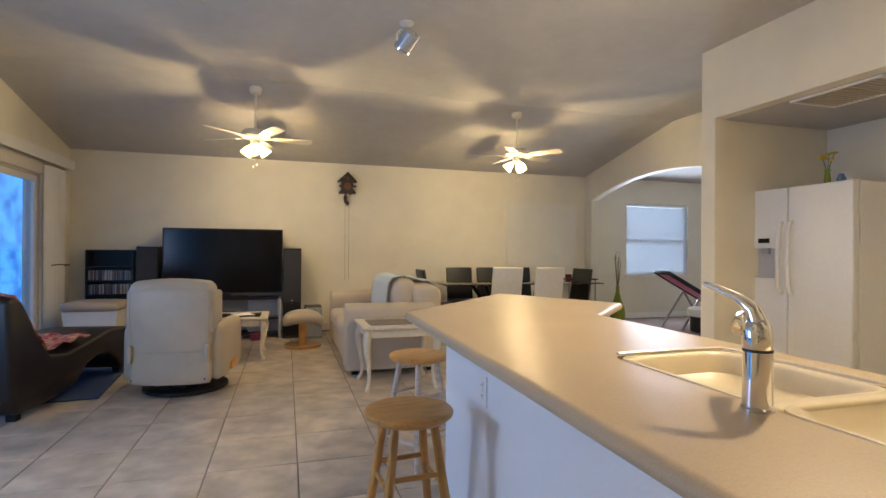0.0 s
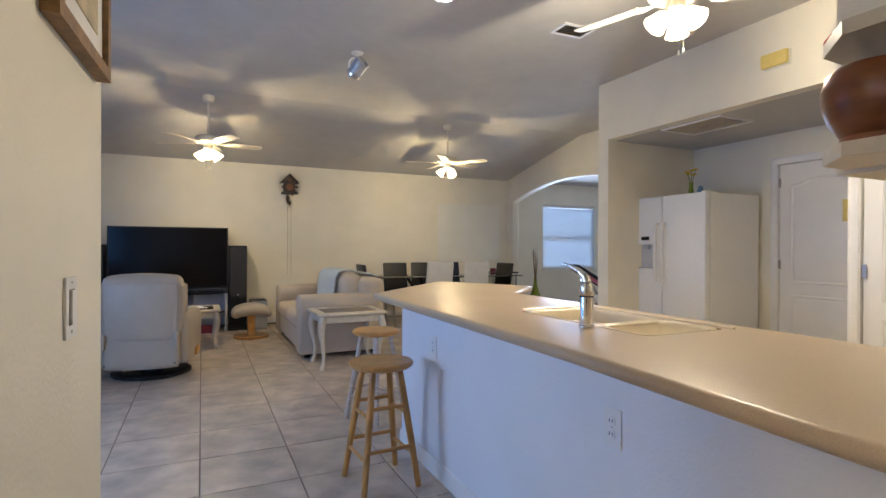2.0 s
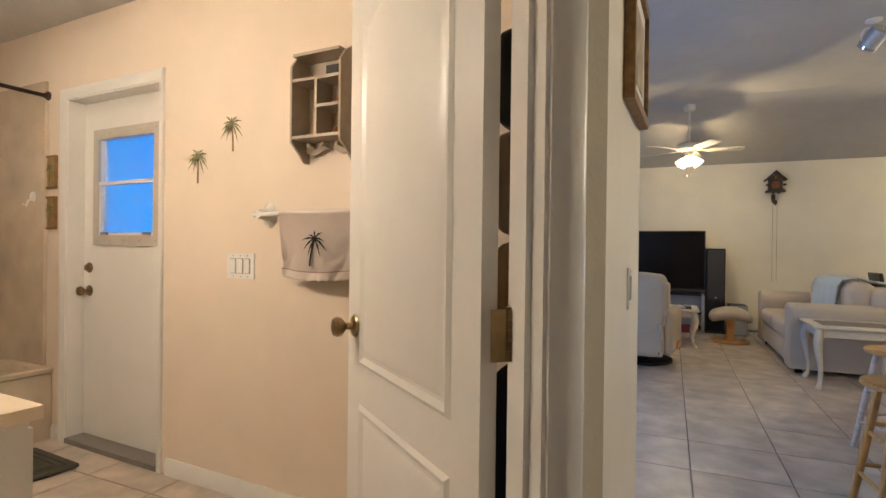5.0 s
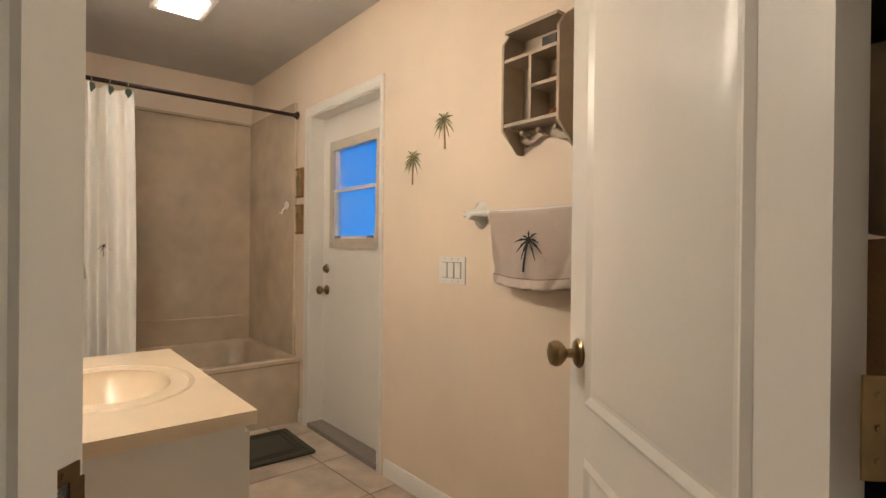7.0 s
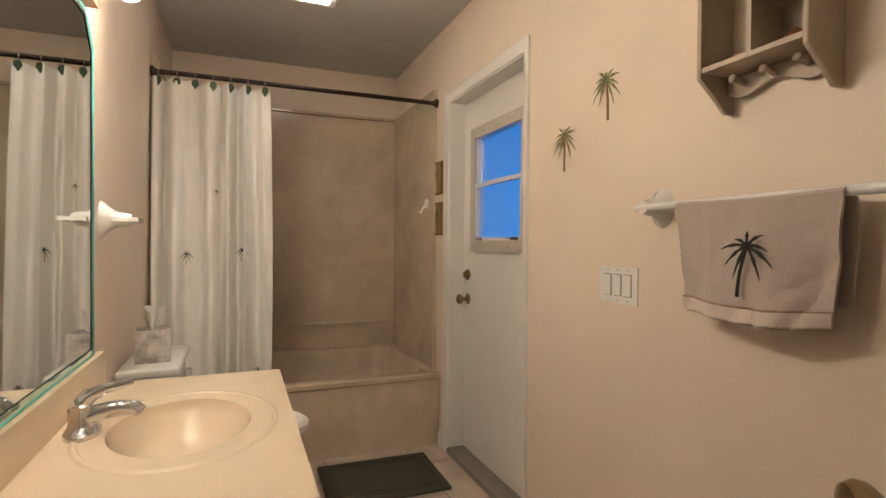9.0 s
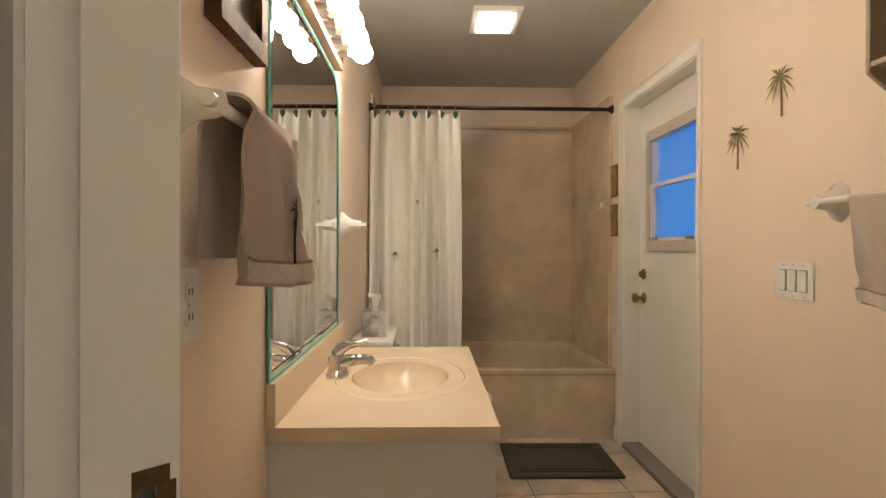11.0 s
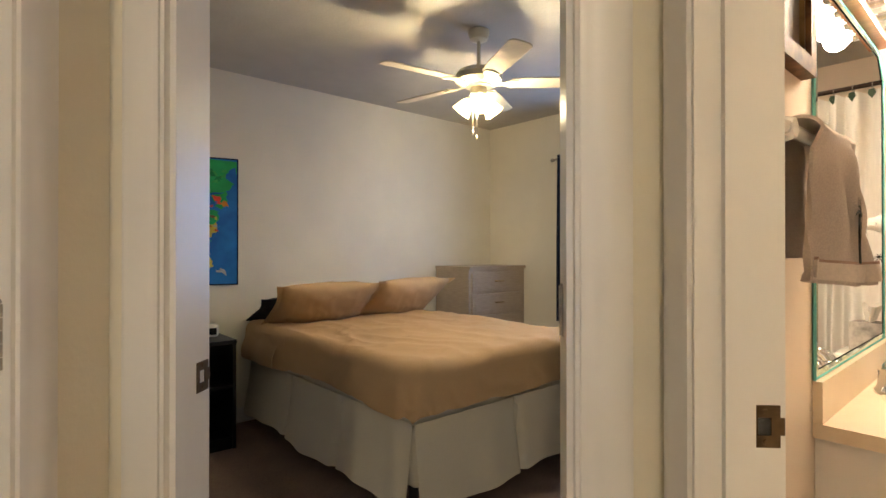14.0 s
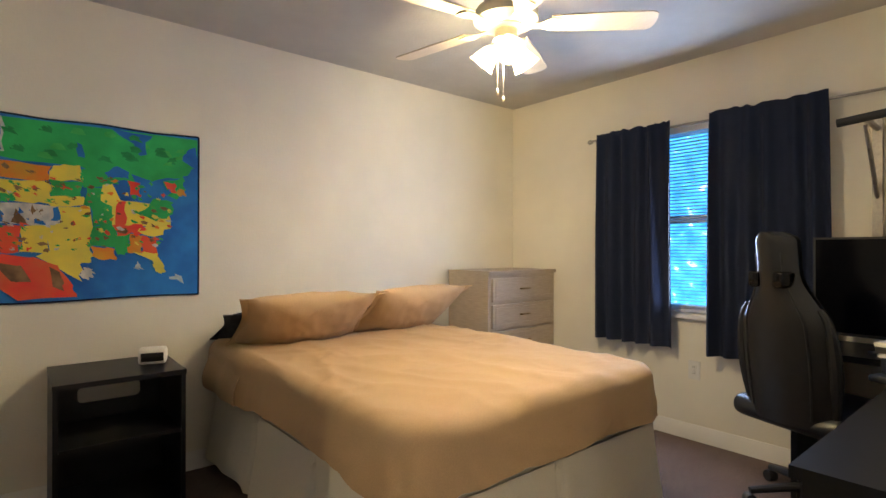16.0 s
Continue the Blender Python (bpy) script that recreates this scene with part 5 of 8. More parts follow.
tagged(obj("pantry_knob", turned([(0.02, 0), (0.01, 0.006), (0.009, 0.02), (0.02, 0.03), (0.022, 0.042), (0.008, 0.05)], 18), STEEL, place=LV @ pose(KIT_X + 0.03, 1.17, 0.94) @ pose(0, 0, 0, 0, -90)), "round nickel knob on the pantry door", "knob")
for z in (0.3, 1.05, 1.85):
    hinge(LV @ pose(KIT_X + 0.012, 1.35, z, 0, 0, -90), STEEL)

# island
def bullnose(poly, z0, z1):
    """A slab with a fully rounded edge, over a counter-clockwise outline."""
    n, r = len(poly), (z1 - z0) / 2
    pts = [Vector(p) for p in poly]
    mitre = []
    for i in range(n):
        a, b = (pts[i] - pts[i - 1]).normalized(), (pts[(i + 1) % n] - pts[i]).normalized()
        na, nb = Vector((a.y, -a.x)), Vector((b.y, -b.x))
        m = (na + nb).normalized()
        mitre.append(m / max(0.3, m.dot(na)))
    bm = bmesh.new()
    rings = []
    for k in range(13):
        a = math.pi * (k / 12 - 0.5)
        rings.append([bm.verts.new((p.x - q.x * r * (1 - math.cos(a)), p.y - q.y * r * (1 - math.cos(a)), z0 + r + r * math.sin(a))) for p, q in zip(pts, mitre)])
    for p, q in zip(rings, rings[1:]):
        for i in range(n):
            bm.faces.new((p[i], p[(i + 1) % n], q[(i + 1) % n], q[i]))
    bm.faces.new(rings[0][::-1])
    bm.faces.new(rings[-1])
    return bm


base_poly = [(0.74, -0.78), (1.22, -0.78), (1.22, 1.96), (1.60, 2.38), (1.26, 2.94), (0.74, 2.42)]
wisl = structure("wall_island", prism(base_poly, 0, 0.895), WALL_ISLAND, "white painted half wall under the counter", "wall", place=LV, bevel=0.012, seg=3)
base_run("baseboard_island", [((0.74, 2.42), (0.74, -0.78)), ((1.26, 2.94), (0.74, 2.42))], LV)
top = [(0.40, -0.79), (1.27, -0.79), (1.28, 1.985), (1.68, 2.385), (1.29, 3.09), (0.505, 2.265), (0.47, 0.5), (0.43, -0.1)]
ctop = structure("counter_top", bullnose(top, 0.899, 0.937), COUNTER, "beige laminate island counter with a rounded edge", "counter", place=LV)
cut(wisl, boxes((0.79, 1.16, 0.552, 1.238, 0.70, 1.0)))
cut(ctop, rounded(0.80, 1.15, 0.56, 1.23, 0.85, 1.0, 0.03, 3))
e = thing("kitchen_sink", LV @ pose(0, 0, 0), "off-white double bowl sink set in the counter", "sink")
def bowl(x0, x1, y0, y1, z0, z1):
    bm = bmesh.new()
    o = 0.012
    rings = []
    for dx, z in ((-o, z1 - 0.012), (-o + 0.003, z1), (-0.004, z1 + 0.0012), (0.003, z1 - 0.002), (0.010, z1 - 0.010), (0.026, z0 + 0.025), (0.06, z0 + 0.005), (0.09, z0)):
        r = 0.05
        pts = []
        for cx, cy, a0 in ((x1 - dx - r, y1 - dx - r, 0), (x0 + dx + r, y1 - dx - r, 90), (x0 + dx + r, y0 + dx + r, 180), (x1 - dx - r, y0 + dx + r, 270)):
            for k in range(5):
                a = radians(a0 + 22.5 * k)
                pts.append(bm.verts.new((cx + r * math.cos(a), cy + r * math.sin(a), z)))
        rings.append(pts)
    for p, q in zip(rings, rings[1:]):
        for i in range(len(p)):
            bm.faces.new((p[i], p[(i + 1) % len(p)], q[(i + 1) % len(p)], q[i]))
    bm.faces.new(rings[-1])
    return bm
part("bowl", bowl(0.815, 1.135, 0.815, 1.215, 0.865, 0.938), SINKWHITE, e)
part("bowl", bowl(0.815, 1.135, 0.575, 0.785, 0.875, 0.938), SINKWHITE, e)
part("divider", rounded(0.81, 1.14, 0.776, 0.824, 0.86, 0.9385, 0.010, 3), SINKWHITE, e)
part("rim", bar([(1.165, 0.545, 0.9375), (1.165, 1.20, 0.9375), (1.155, 1.235, 0.9375), (1.12, 1.245, 0.9375), (0.83, 1.245, 0.9375)], 0.0065, 10), SINKWHITE, e, "raised rounded rim")
part("drain", turned([(0.04, 0.866), (0.038, 0.869), (0.012, 0.867)], 20, pose(0.97, 1.0, 0)), STEEL, e)
e = thing("kitchen_faucet", LV @ pose(0.775, 0.79, 0.937), "tall chrome single-lever kitchen faucet", "faucet")
part("body", turned([(0.026, 0), (0.026, 0.004), (0.0235, 0.007), (0.0225, 0.06), (0.0225, 0.098), (0.021, 0.100), (0.0228, 0.104), (0.0228, 0.128), (0.021, 0.140), (0.014, 0.151), (0.005, 0.155)], 32), CHROME, e)
part("collar", turned([(0.0232, 0.098), (0.0232, 0.102)], 32), BLACK_SOFT, e)
part("spout", bar([(0.0, 0, 0.112), (0.010, 0.013, 0.130), (0.032, 0.042, 0.142), (0.066, 0.086, 0.140), (0.084, 0.110, 0.126), (0.088, 0.115, 0.110)], [0.018, 0.0175, 0.0165, 0.016, 0.0165, 0.017], 14), CHROME, e)
part("lever", bar([(0.0, 0.0, 0.148), (-0.004, 0.006, 0.168), (-0.014, 0.026, 0.186), (-0.028, 0.058, 0.200), (-0.036, 0.078, 0.206)], [0.016, 0.0125, 0.0085, 0.0065, 0.005], 12), CHROME, e)
outlet_plate("outlet", LV @ pose(0.7395, 1.94, 0.67, 0, 0, -90), "white double outlet on the island wall")
outlet_plate("outlet", LV @ pose(0.7395, 0.63, 0.66, 0, 0, -90), "white double outlet low on the island wall")


def stool(place, seat_mat, leg_mat, label, h=0.62):
    e = thing("bar_stool", place, label, "stool", group="stools at the island")
    part("seat", turned([(0.05, h - 0.034), (0.15, h - 0.033), (0.163, h - 0.022), (0.165, h - 0.010), (0.158, h - 0.002), (0.14, h), (0.05, h - 0.004)], 36), seat_mat, e)
    for k in range(4):
        a = math.pi / 4 + k * math.pi / 2
        c, s = math.cos(a), math.sin(a)
        part("leg", bar([(0.10 * c, 0.10 * s, h - 0.03), (0.15 * c, 0.15 * s, h * 0.5), (0.205 * c, 0.205 * s, 0)], [0.016, 0.018, 0.015], 12), leg_mat, e)
    for k in range(4):
        for z in ((0.20, 0.40) if k % 2 == 0 else (0.16, 0.36)):
            r = 0.205 - 0.105 * z / 0.59
            a, b = math.pi / 4 + k * math.pi / 2, math.pi / 4 + (k + 1) * math.pi / 2
            part("rung", bar([(r * math.cos(a), r * math.sin(a), z), (r * math.cos(b), r * math.sin(b), z)], 0.0095, 10), leg_mat, e)
    return e
stool(LV @ pose(0.455, 1.97, 0, 0, 0, 4), PINE, PINE, "round varnished pine bar stool by the island")
stool(LV @ pose(0.735, 2.93, 0, 0, 0, 30), PINE, PINE_PALE, "round pine bar stool with whitewashed legs")

# hanging corner cabinet with open end shelves
e = thing("wall_cabinet", LV @ pose(0, 0, 0), "white hanging kitchen cabinet with open end shelves", "cabinet")
part("body", boxes((0.835, 1.15, -0.8, 0.085, 1.352, CEIL_H - 0.002)), WALL_LIVING, e, bevel=0.006)
for z in (1.387, 1.603):
    part("shelf", prism([(0.834, 0.068), (0.748, 0.064), (0.652, -0.018), (0.648, -0.45), (0.834, -0.45)][::-1], z - 0.026, z), CREAM_WOOD, e, bevel=0.003)
e = thing("wooden_mortar", LV @ pose(0.742, -0.036, 1.387) @ Matrix.Scale(0.86, 4), "large red-brown wooden mortar on a shelf", "mortar")
part("bowl", turned([(0.062, 0), (0.072, 0.004), (0.070, 0.018), (0.092, 0.05), (0.103, 0.085), (0.105, 0.12), (0.097, 0.152), (0.082, 0.166), (0.074, 0.16), (0.08, 0.10), (0.05, 0.03)], 36), WOODBOWL, e)
part("pestle", bar([(0.0, -0.01, 0.06), (0.004, -0.035, 0.16), (0.008, -0.058, 0.215), (0.010, -0.066, 0.235), (0.011, -0.070, 0.243)], [0.020, 0.015, 0.018, 0.017, 0.010], 14), WOODBOWL, e)
tagged(obj("red_tin", rounded(-0.02, 0.02, -0.045, 0.045, 0, 0.042, 0.012, 3), RED, place=LV @ pose(0.672, -0.135, 1.387)), "small red tin on the shelf", "tin")
e = thing("bird_figurine", LV @ pose(0.742, 0.012, 1.603, 0, 0, -20), "small green bird figurine with a red beak", "figurine")
part("body", turned([(0.004, -0.036), (0.013, -0.026), (0.017, -0.008), (0.016, 0.008), (0.012, 0.022), (0.010, 0.028), (0.004, 0.033)], 16, pose(0, 0, 0.017, -90)), GREEN, e)
part("collar", turned([(0.0105, 0.0), (0.0112, 0.004), (0.0105, 0.008)], 14, pose(0, 0.024, 0.017, -90)), WHITE, e)
part("beak", bar([(0, 0.030, 0.018), (0, 0.044, 0.015), (0, 0.058, 0.010), (0, 0.064, 0.007)], [0.008, 0.006, 0.004, 0.001], 10), RED, e, "pointed dark red beak")
tagged(obj("carved_plate", turned([(0.02, 0.0), (0.07, 0.006), (0.085, 0.016), (0.083, 0.02), (0.02, 0.01)], 32, pose(0, 0, 0.083, 0, -78)), WOODBOWL, place=LV @ pose(0.80, -0.13, 1.603)), "round carved brown plate on the shelf", "plate")

# hall wall
outlet_plate("light_switch", pose(-0.6355, 0.62, 1.08, 0, 0, 90), "white rocker light switch on the hall wall", "switch")
e = thing("hall_picture", pose(-0.635, 0.645, 1.575, 0, 0, 90), "wood framed picture on the hall wall", "picture")
W0, H0 = 0.39, 0.37
part("frame", boxes((-W0 / 2, W0 / 2, -0.028, 0, 0, 0.028), (-W0 / 2, W0 / 2, -0.028, 0, H0 - 0.028, H0), (-W0 / 2, -W0 / 2 + 0.028, -0.028, 0, 0.028, H0 - 0.028), (W0 / 2 - 0.028, W0 / 2, -0.028, 0, 0.028, H0 - 0.028)), BAMBOO, e, bevel=0.004)
part("mount", boxes((-W0 / 2 + 0.027, W0 / 2 - 0.027, -0.016, -0.004, 0.027, H0 - 0.027)), PAPER, e)
part("print", boxes((-W0 / 2 + 0.08, W0 / 2 - 0.08, -0.018, -0.0162, 0.08, H0 - 0.08)), mat("sepia print", (0.55, 0.45, 0.28), 0.6, grain=0.5, scale=14), e)

# front room beyond the arch
e = thing("window_front", LV @ pose(6.525, 7.97, 0.78), "white sash window with closed blinds", "window", kind="structure")
part("window_frame", boxes((-0.675, -0.63, 0.05, 0.12, 0, 1.29), (0.63, 0.675, 0.05, 0.12, 0, 1.29), (-0.63, 0.63, 0.05, 0.12, 0, 0.05), (-0.63, 0.63, 0.05, 0.12, 1.24, 1.29), (-0.63, 0.63, 0.05, 0.12, 0.60, 0.65)), TRIM, e, bevel=0.004)
part("window_sill", boxes((-0.70, 0.70, -0.04, 0.05, -0.03, -0.002)), TRIM, e, bevel=0.004)
for z0, z1 in ((0.05, 0.60), (0.65, 1.24)):
    g = part("pane", boxes((-0.63, 0.63, 0.083, 0.087, z0, z1)), GLASS, e)
    g.visible_shadow = False
e = thing("window_blind", LV @ pose(6.525, 7.99, 0.79), "white closed mini blind in the front window", "blinds")
part("head_rail", boxes((-0.668, 0.668, -0.015, 0.02, 1.235, 1.27)), WHITE, e)
SLAT = mat("translucent white slat", (0.80, 0.83, 0.88), 0.5)
SLAT.node_tree.nodes["Principled BSDF"].inputs["Transmission Weight"].default_value = 0.35
for k in range(56):
    bm = bmesh.new()
    box(bm, -0.668, 0.668, -0.0125, 0.0125, -0.0006, 0.0006, pose(0, 0, 0.02 + k * 0.0216, 68))
    part("slat", bm, SLAT, e)
part("bottom_rail", boxes((-0.668, 0.668, -0.012, 0.012, 0.0, 0.012)), WHITE, e)
structure("backdrop_street", boxes((4.6, 8.6, 9.0, 9.05, -0.25, 3.0)), OUT_FRONT, "pale evening light over the street", "backdrop", place=LV)
e = thing("floor_vase", LV @ pose(5.28, 7.42, 0.008), "tall olive glass floor vase with dried reeds", "vase")
part("glass", turned([(0.06, 0), (0.10, 0.02), (0.125, 0.14), (0.11, 0.27), (0.06, 0.40), (0.03, 0.52), (0.028, 0.60), (0.035, 0.62), (0.026, 0.615), (0.02, 0.5)], 26), OLIVE, e)
for k in range(18):
    a = k * 2.4
    part("reed", bar([(0.008 * math.cos(a), 0.008 * math.sin(a), 0.2), (0.014 * math.cos(a), 0.014 * math.sin(a), 0.62), (0.05 * math.cos(a), 0.05 * math.sin(a), 1.0 + 0.25 * ((k * 7) % 5) / 5)], [0.003, 0.004, 0.002], 5), STRAW, e)
e = thing("inversion_bench", LV @ pose(6.14, 6.75, 0.008), "pink padded exercise bench with a black frame", "bench")
m = pose(0, 0, 0.60, 0, 30, -12)
part("pad", (lambda b: (bmesh.ops.transform(b, matrix=m, verts=b.verts), b)[1])(rounded(-0.50, 0.40, -0.17, 0.17, -0.02, 0.03, 0.02, 3)), PINK, e)
part("pad_edge", (lambda b: (bmesh.ops.transform(b, matrix=m, verts=b.verts), b)[1])(boxes((-0.56, -0.51, -0.23, 0.23, -0.03, 0.03), (0.41, 0.46, -0.23, 0.23, -0.03, 0.03), (-0.51, 0.41, -0.23, -0.18, -0.03, 0.03), (-0.51, 0.41, 0.18, 0.23, -0.03, 0.03))), BLACK_SOFT, e, bevel=0.012)
for s in (-1, 1):
    part("leg", bar([(-0.35, s * 0.22, 0), (0.05, s * 0.2, 0.57)], 0.018, 8), STEEL, e)
    part("leg", bar([(0.45, s * 0.22, 0), (0.05, s * 0.2, 0.57)], 0.018, 8), STEEL, e)
e = thing("round_pouffe", LV @ pose(6.05, 6.35, 0.008), "white topped round pouffe with a dark base", "pouffe")
part("base", turned([(0.20, 0), (0.21, 0.02), (0.21, 0.22), (0.19, 0.23)], 28), BLACK_SOFT, e)
part("cushion", turned([(0.19, 0.23), (0.24, 0.235), (0.255, 0.28), (0.245, 0.34), (0.20, 0.365), (0.05, 0.37)], 28), WHITE, e)
# ---- bathroom ----
BN, BS = 0.812, -0.745
XD = pose(0, BN, 0)
e = opening("door_frame_garden", XD, -3.83, -2.97, 0.18, 2.045, "white painted frame of the garden door", back=False, narrow=0.55)
e = thing("door_garden", pose(-2.985, 0.905, 0, 0, 0, 180), "white garden door with a frosted blue window", "door")
leaf = part("leaf", boxes((0.0, 0.83, -0.045, 0, 0.03, 2.03)), TRIM, e, bevel=0.002, seg=1)
cut(leaf, boxes((0.16, 0.67, -0.1, 0.1, 1.235, 1.80)))
part("window_frame", boxes((0.11, 0.72, 0.0, 0.014, 1.80, 1.86), (0.11, 0.72, 0.0, 0.014, 1.175, 1.235), (0.11, 0.16, 0.0, 0.014, 1.235, 1.80), (0.67, 0.72, 0.0, 0.014, 1.235, 1.80)), ALU, e, bevel=0.004)
part("sash", boxes((0.16, 0.67, -0.02, 0.010, 1.53, 1.55), (0.16, 0.67, -0.02, 0.008, 1.235, 1.25), (0.16, 0.175, -0.02, 0.008, 1.25, 1.53), (0.655, 0.67, -0.02, 0.008, 1.25, 1.53)), WHITE, e, bevel=0.002)
for z0, z1, y in ((1.25, 1.53, -0.012), (1.55, 1.80, -0.025)):
    g = part("pane", boxes((0.165, 0.665, y - 0.004, y, z0, z1)), FROST, e)
    g.visible_shadow = False
for x in (0.14, 0.28, 0.42, 0.56, 0.69):
    for z in (1.205, 1.83):
        part("screw", turned([(0.005, 0), (0.004, 0.002)], 8, pose(x, 0.014, z, -90)), STEEL, e)
for x in (0.22, 0.61):
    part("latch", boxes((x - 0.03, x + 0.03, 0.008, 0.02, 1.237, 1.252)), STEEL, e, bevel=0.003)
part_knob(e, 0.77, 0.90, 0.0, BRASS)
part("deadbolt", turned([(0.03, 0), (0.032, 0.006), (0.024, 0.016), (0.018, 0.018)], 20, pose(0.77, 0, 1.04, -90)), BRASS, e, "brass deadbolt turn")
part("deadbolt_turn", boxes((0.765, 0.775, 0.016, 0.032, 1.025, 1.055)), BRASS, e, bevel=0.003)
structure("threshold", boxes((-3.815, -2.985, 0.80, 0.99, 0.0, 0.028)), RUBBER, "grey worn threshold under the garden door", "threshold", bevel=0.006)
structure("backdrop_garden", boxes((-4.6, -2.2, 1.45, 1.5, -0.25, 2.8)), OUT_BATH, "deep blue dusk light behind the garden door", "backdrop")

for i, (x, z, h) in enumerate(((-2.444, 1.632, 0.20), (-2.687, 1.492, 0.20))):
    e = thing("painted_palm", pose(x, BN - 0.0005, z), "small painted wooden palm on the wall", "wall ornament", group="palms on the wall")
    flat_palm(e, Matrix.Identity(4), h, PALMGREEN, PALMBROWN, 0.02 if i else -0.03)

e = thing("light_switch", pose(-2.383, BN - 0.0003, 1.089), "white triple rocker switch on the peach wall", "light switch")
part("plate", boxes((-0.088, 0.088, -0.005, 0, -0.059, 0.059)), WHITE, e, bevel=0.003)
for x in (-0.046, 0, 0.046):
    # dark surround, the rocker gap's shade as colour
    part("recess", boxes((x - 0.0185, x + 0.0185, -0.0056, -0.004, -0.0355, 0.0355)), GAP, e)
    part("rocker", boxes((x - 0.016, x + 0.016, -0.010, -0.0057, -0.033, 0.033)), WHITE, e, bevel=0.002)
    for z in (-0.049, 0.049):
        part("screw", turned([(0.003, 0), (0.0028, 0.001)], 8, pose(x, -0.005, z, 90)), STEEL, e)

# towel bar and towel on the garden side
def ceramic_post(e, x, y0, z, out):
    """A flared ceramic bracket from the wall at y0 reaching out by out (signed)."""
    s = 1 if out > 0 else -1
    bm = bmesh.new()
    rings = []
    for t, hw, hh in ((0, 0.036, 0.060), (0.12, 0.034, 0.056), (0.3, 0.022, 0.038), (0.55, 0.017, 0.025), (0.85, 0.018, 0.022), (1.0, 0.015, 0.018)):
        rings.append([bm.verts.new((x + hw * math.cos(a) * (1.15 if abs(math.cos(a)) > 0.6 else 1), y0 + out * t, z + hh * math.sin(a))) for a in [k * math.pi / 8 for k in range(16)]])
    for p, q in zip(rings, rings[1:]):
        for k in range(16):
            bm.faces.new((p[k], p[(k + 1) % 16], q[(k + 1) % 16], q[k]))
    bm.faces.new(rings[0])
    bm.faces.new(rings[-1][::-1])
    part("bracket", bm, CERAMIC, e)

def hung_towel(name, place, w, front, back, label, gap=0.02, wave=0.008, palm=0.2):
    """A towel folded over a bar along x; it hangs down front and back of y=0, the front towards -y."""
    e = thing(name, place, label, "towel", group="palm towels")
    total = front + back
    def f(u, v):
        s = v * total
        a = wave * math.sin(6.5 * u + 1.0) + 0.5 * wave * math.sin(15 * u + 3 * v) + 0.012 * (1 - abs(noise.noise(Vector((u * 5 - v * 4, u * 2 + v * 3, wave * 90))))) ** 4
        if s < front - gap * 1.5:
            d = (front - s)
            y, z = -gap - 0.012 * (d / front) + a * (0.25 + d / front), -d + gap
        elif s < front + gap * 1.5:
            t = (s - front + gap * 1.5) / (gap * 3) * math.pi
            y, z = -gap * math.cos(t), gap * math.sin(t) * 0.8
        else:
            d = s - front
            y, z = gap + a * 0.3, -d + gap
        x = (u - 0.5) * w * (1 - 0.14 * max(0.0, 1 - v * total / front) ** 1.2) + 0.004 * math.sin(11 * v)
        z -= 0.02 * math.sin(math.pi * u) * (1 - v) * 0.6
        return Vector((x, y, z))
    part("cloth", sheet(f, 40, 48, 0.006), TOWEL, e)
    part("hem", sheet(lambda u, v: f(u, 0.012 + v * 0.055) + Vector((0, -0.007, 0)), 40, 2, 0.003), HEM, e, "pale woven hem band")
    part("stripe", sheet(lambda u, v: f(u, 0.068 + v * 0.008) + Vector((0, -0.0075, 0)), 40, 1, 0.002), RED_STRIPE, e, "thin rust stripe")
    flat_palm(e, pose(0.0, -gap - 0.024, -front + 0.072, -2), palm * 0.85, PALMBLACK, PALMBLACK, 0.12, 9)
    return e
RED_STRIPE = mat("rust thread", (0.38, 0.25, 0.20), 0.9, grain=0.2, scale=60)
e = thing("towel_bar", pose(0, 0, 0), "white ceramic towel bar on the peach wall", "towel bar", group="towel bars")
ceramic_post(e, -2.20, BN - 0.0005, 1.325, -0.075)
ceramic_post(e, -1.56, BN - 0.0005, 1.325, -0.075)
part("bar", bar([(-2.235, BN - 0.066, 1.325), (-1.525, BN - 0.066, 1.325)], 0.011, 14), CERAMIC, e)
hung_towel("hand_towel", pose(-1.873, BN - 0.066, 1.318), 0.40, 0.285, 0.24, "taupe hand towel with an embroidered palm", wave=0.011)

# wall shelf
e = thing("wall_shelf", pose(-1.855, BN - 0.0005, 1.54), "putty painted wooden wall shelf with pegs", "shelf")
SW, SD, SH = 0.25, 0.115, 0.46
for s in (-1, 1):
    bm = prism([(0, 0), (0.03, 0), (0.06, 0.03), (SD, 0.075), (SD, SH - 0.07), (SD - 0.03, SH - 0.03), (0.03, SH + 0.01), (0, SH + 0.02)], -0.006, 0.006)
    bmesh.ops.transform(bm, matrix=Matrix(((0, 0, 1, s * (SW / 2)), (-1, 0, 0, 0), (0, 1, 0, 0), (0, 0, 0, 1))), verts=bm.verts)
    part("side", bm, SHELFPAINT, e, bevel=0.002, seg=1)
part("back", boxes((-SW / 2 + 0.006, SW / 2 - 0.006, -0.008, 0, 0.10, SH - 0.02)), SHELFPAINT, e)
for z, x0, x1 in ((0.095, -SW / 2, SW / 2), (0.33, -SW / 2, SW / 2), (0.435, -SW / 2, SW / 2), (0.215, 0.0, SW / 2)):
    part("board", boxes((x0 + 0.006, x1 - 0.006, -SD + 0.004, -0.008, z - 0.006, z + 0.006)), SHELFPAINT, e, bevel=0.001, seg=1)
part("divider", boxes((-0.006, 0.006, -SD + 0.006, -0.008, 0.101, 0.324)), SHELFPAINT, e)
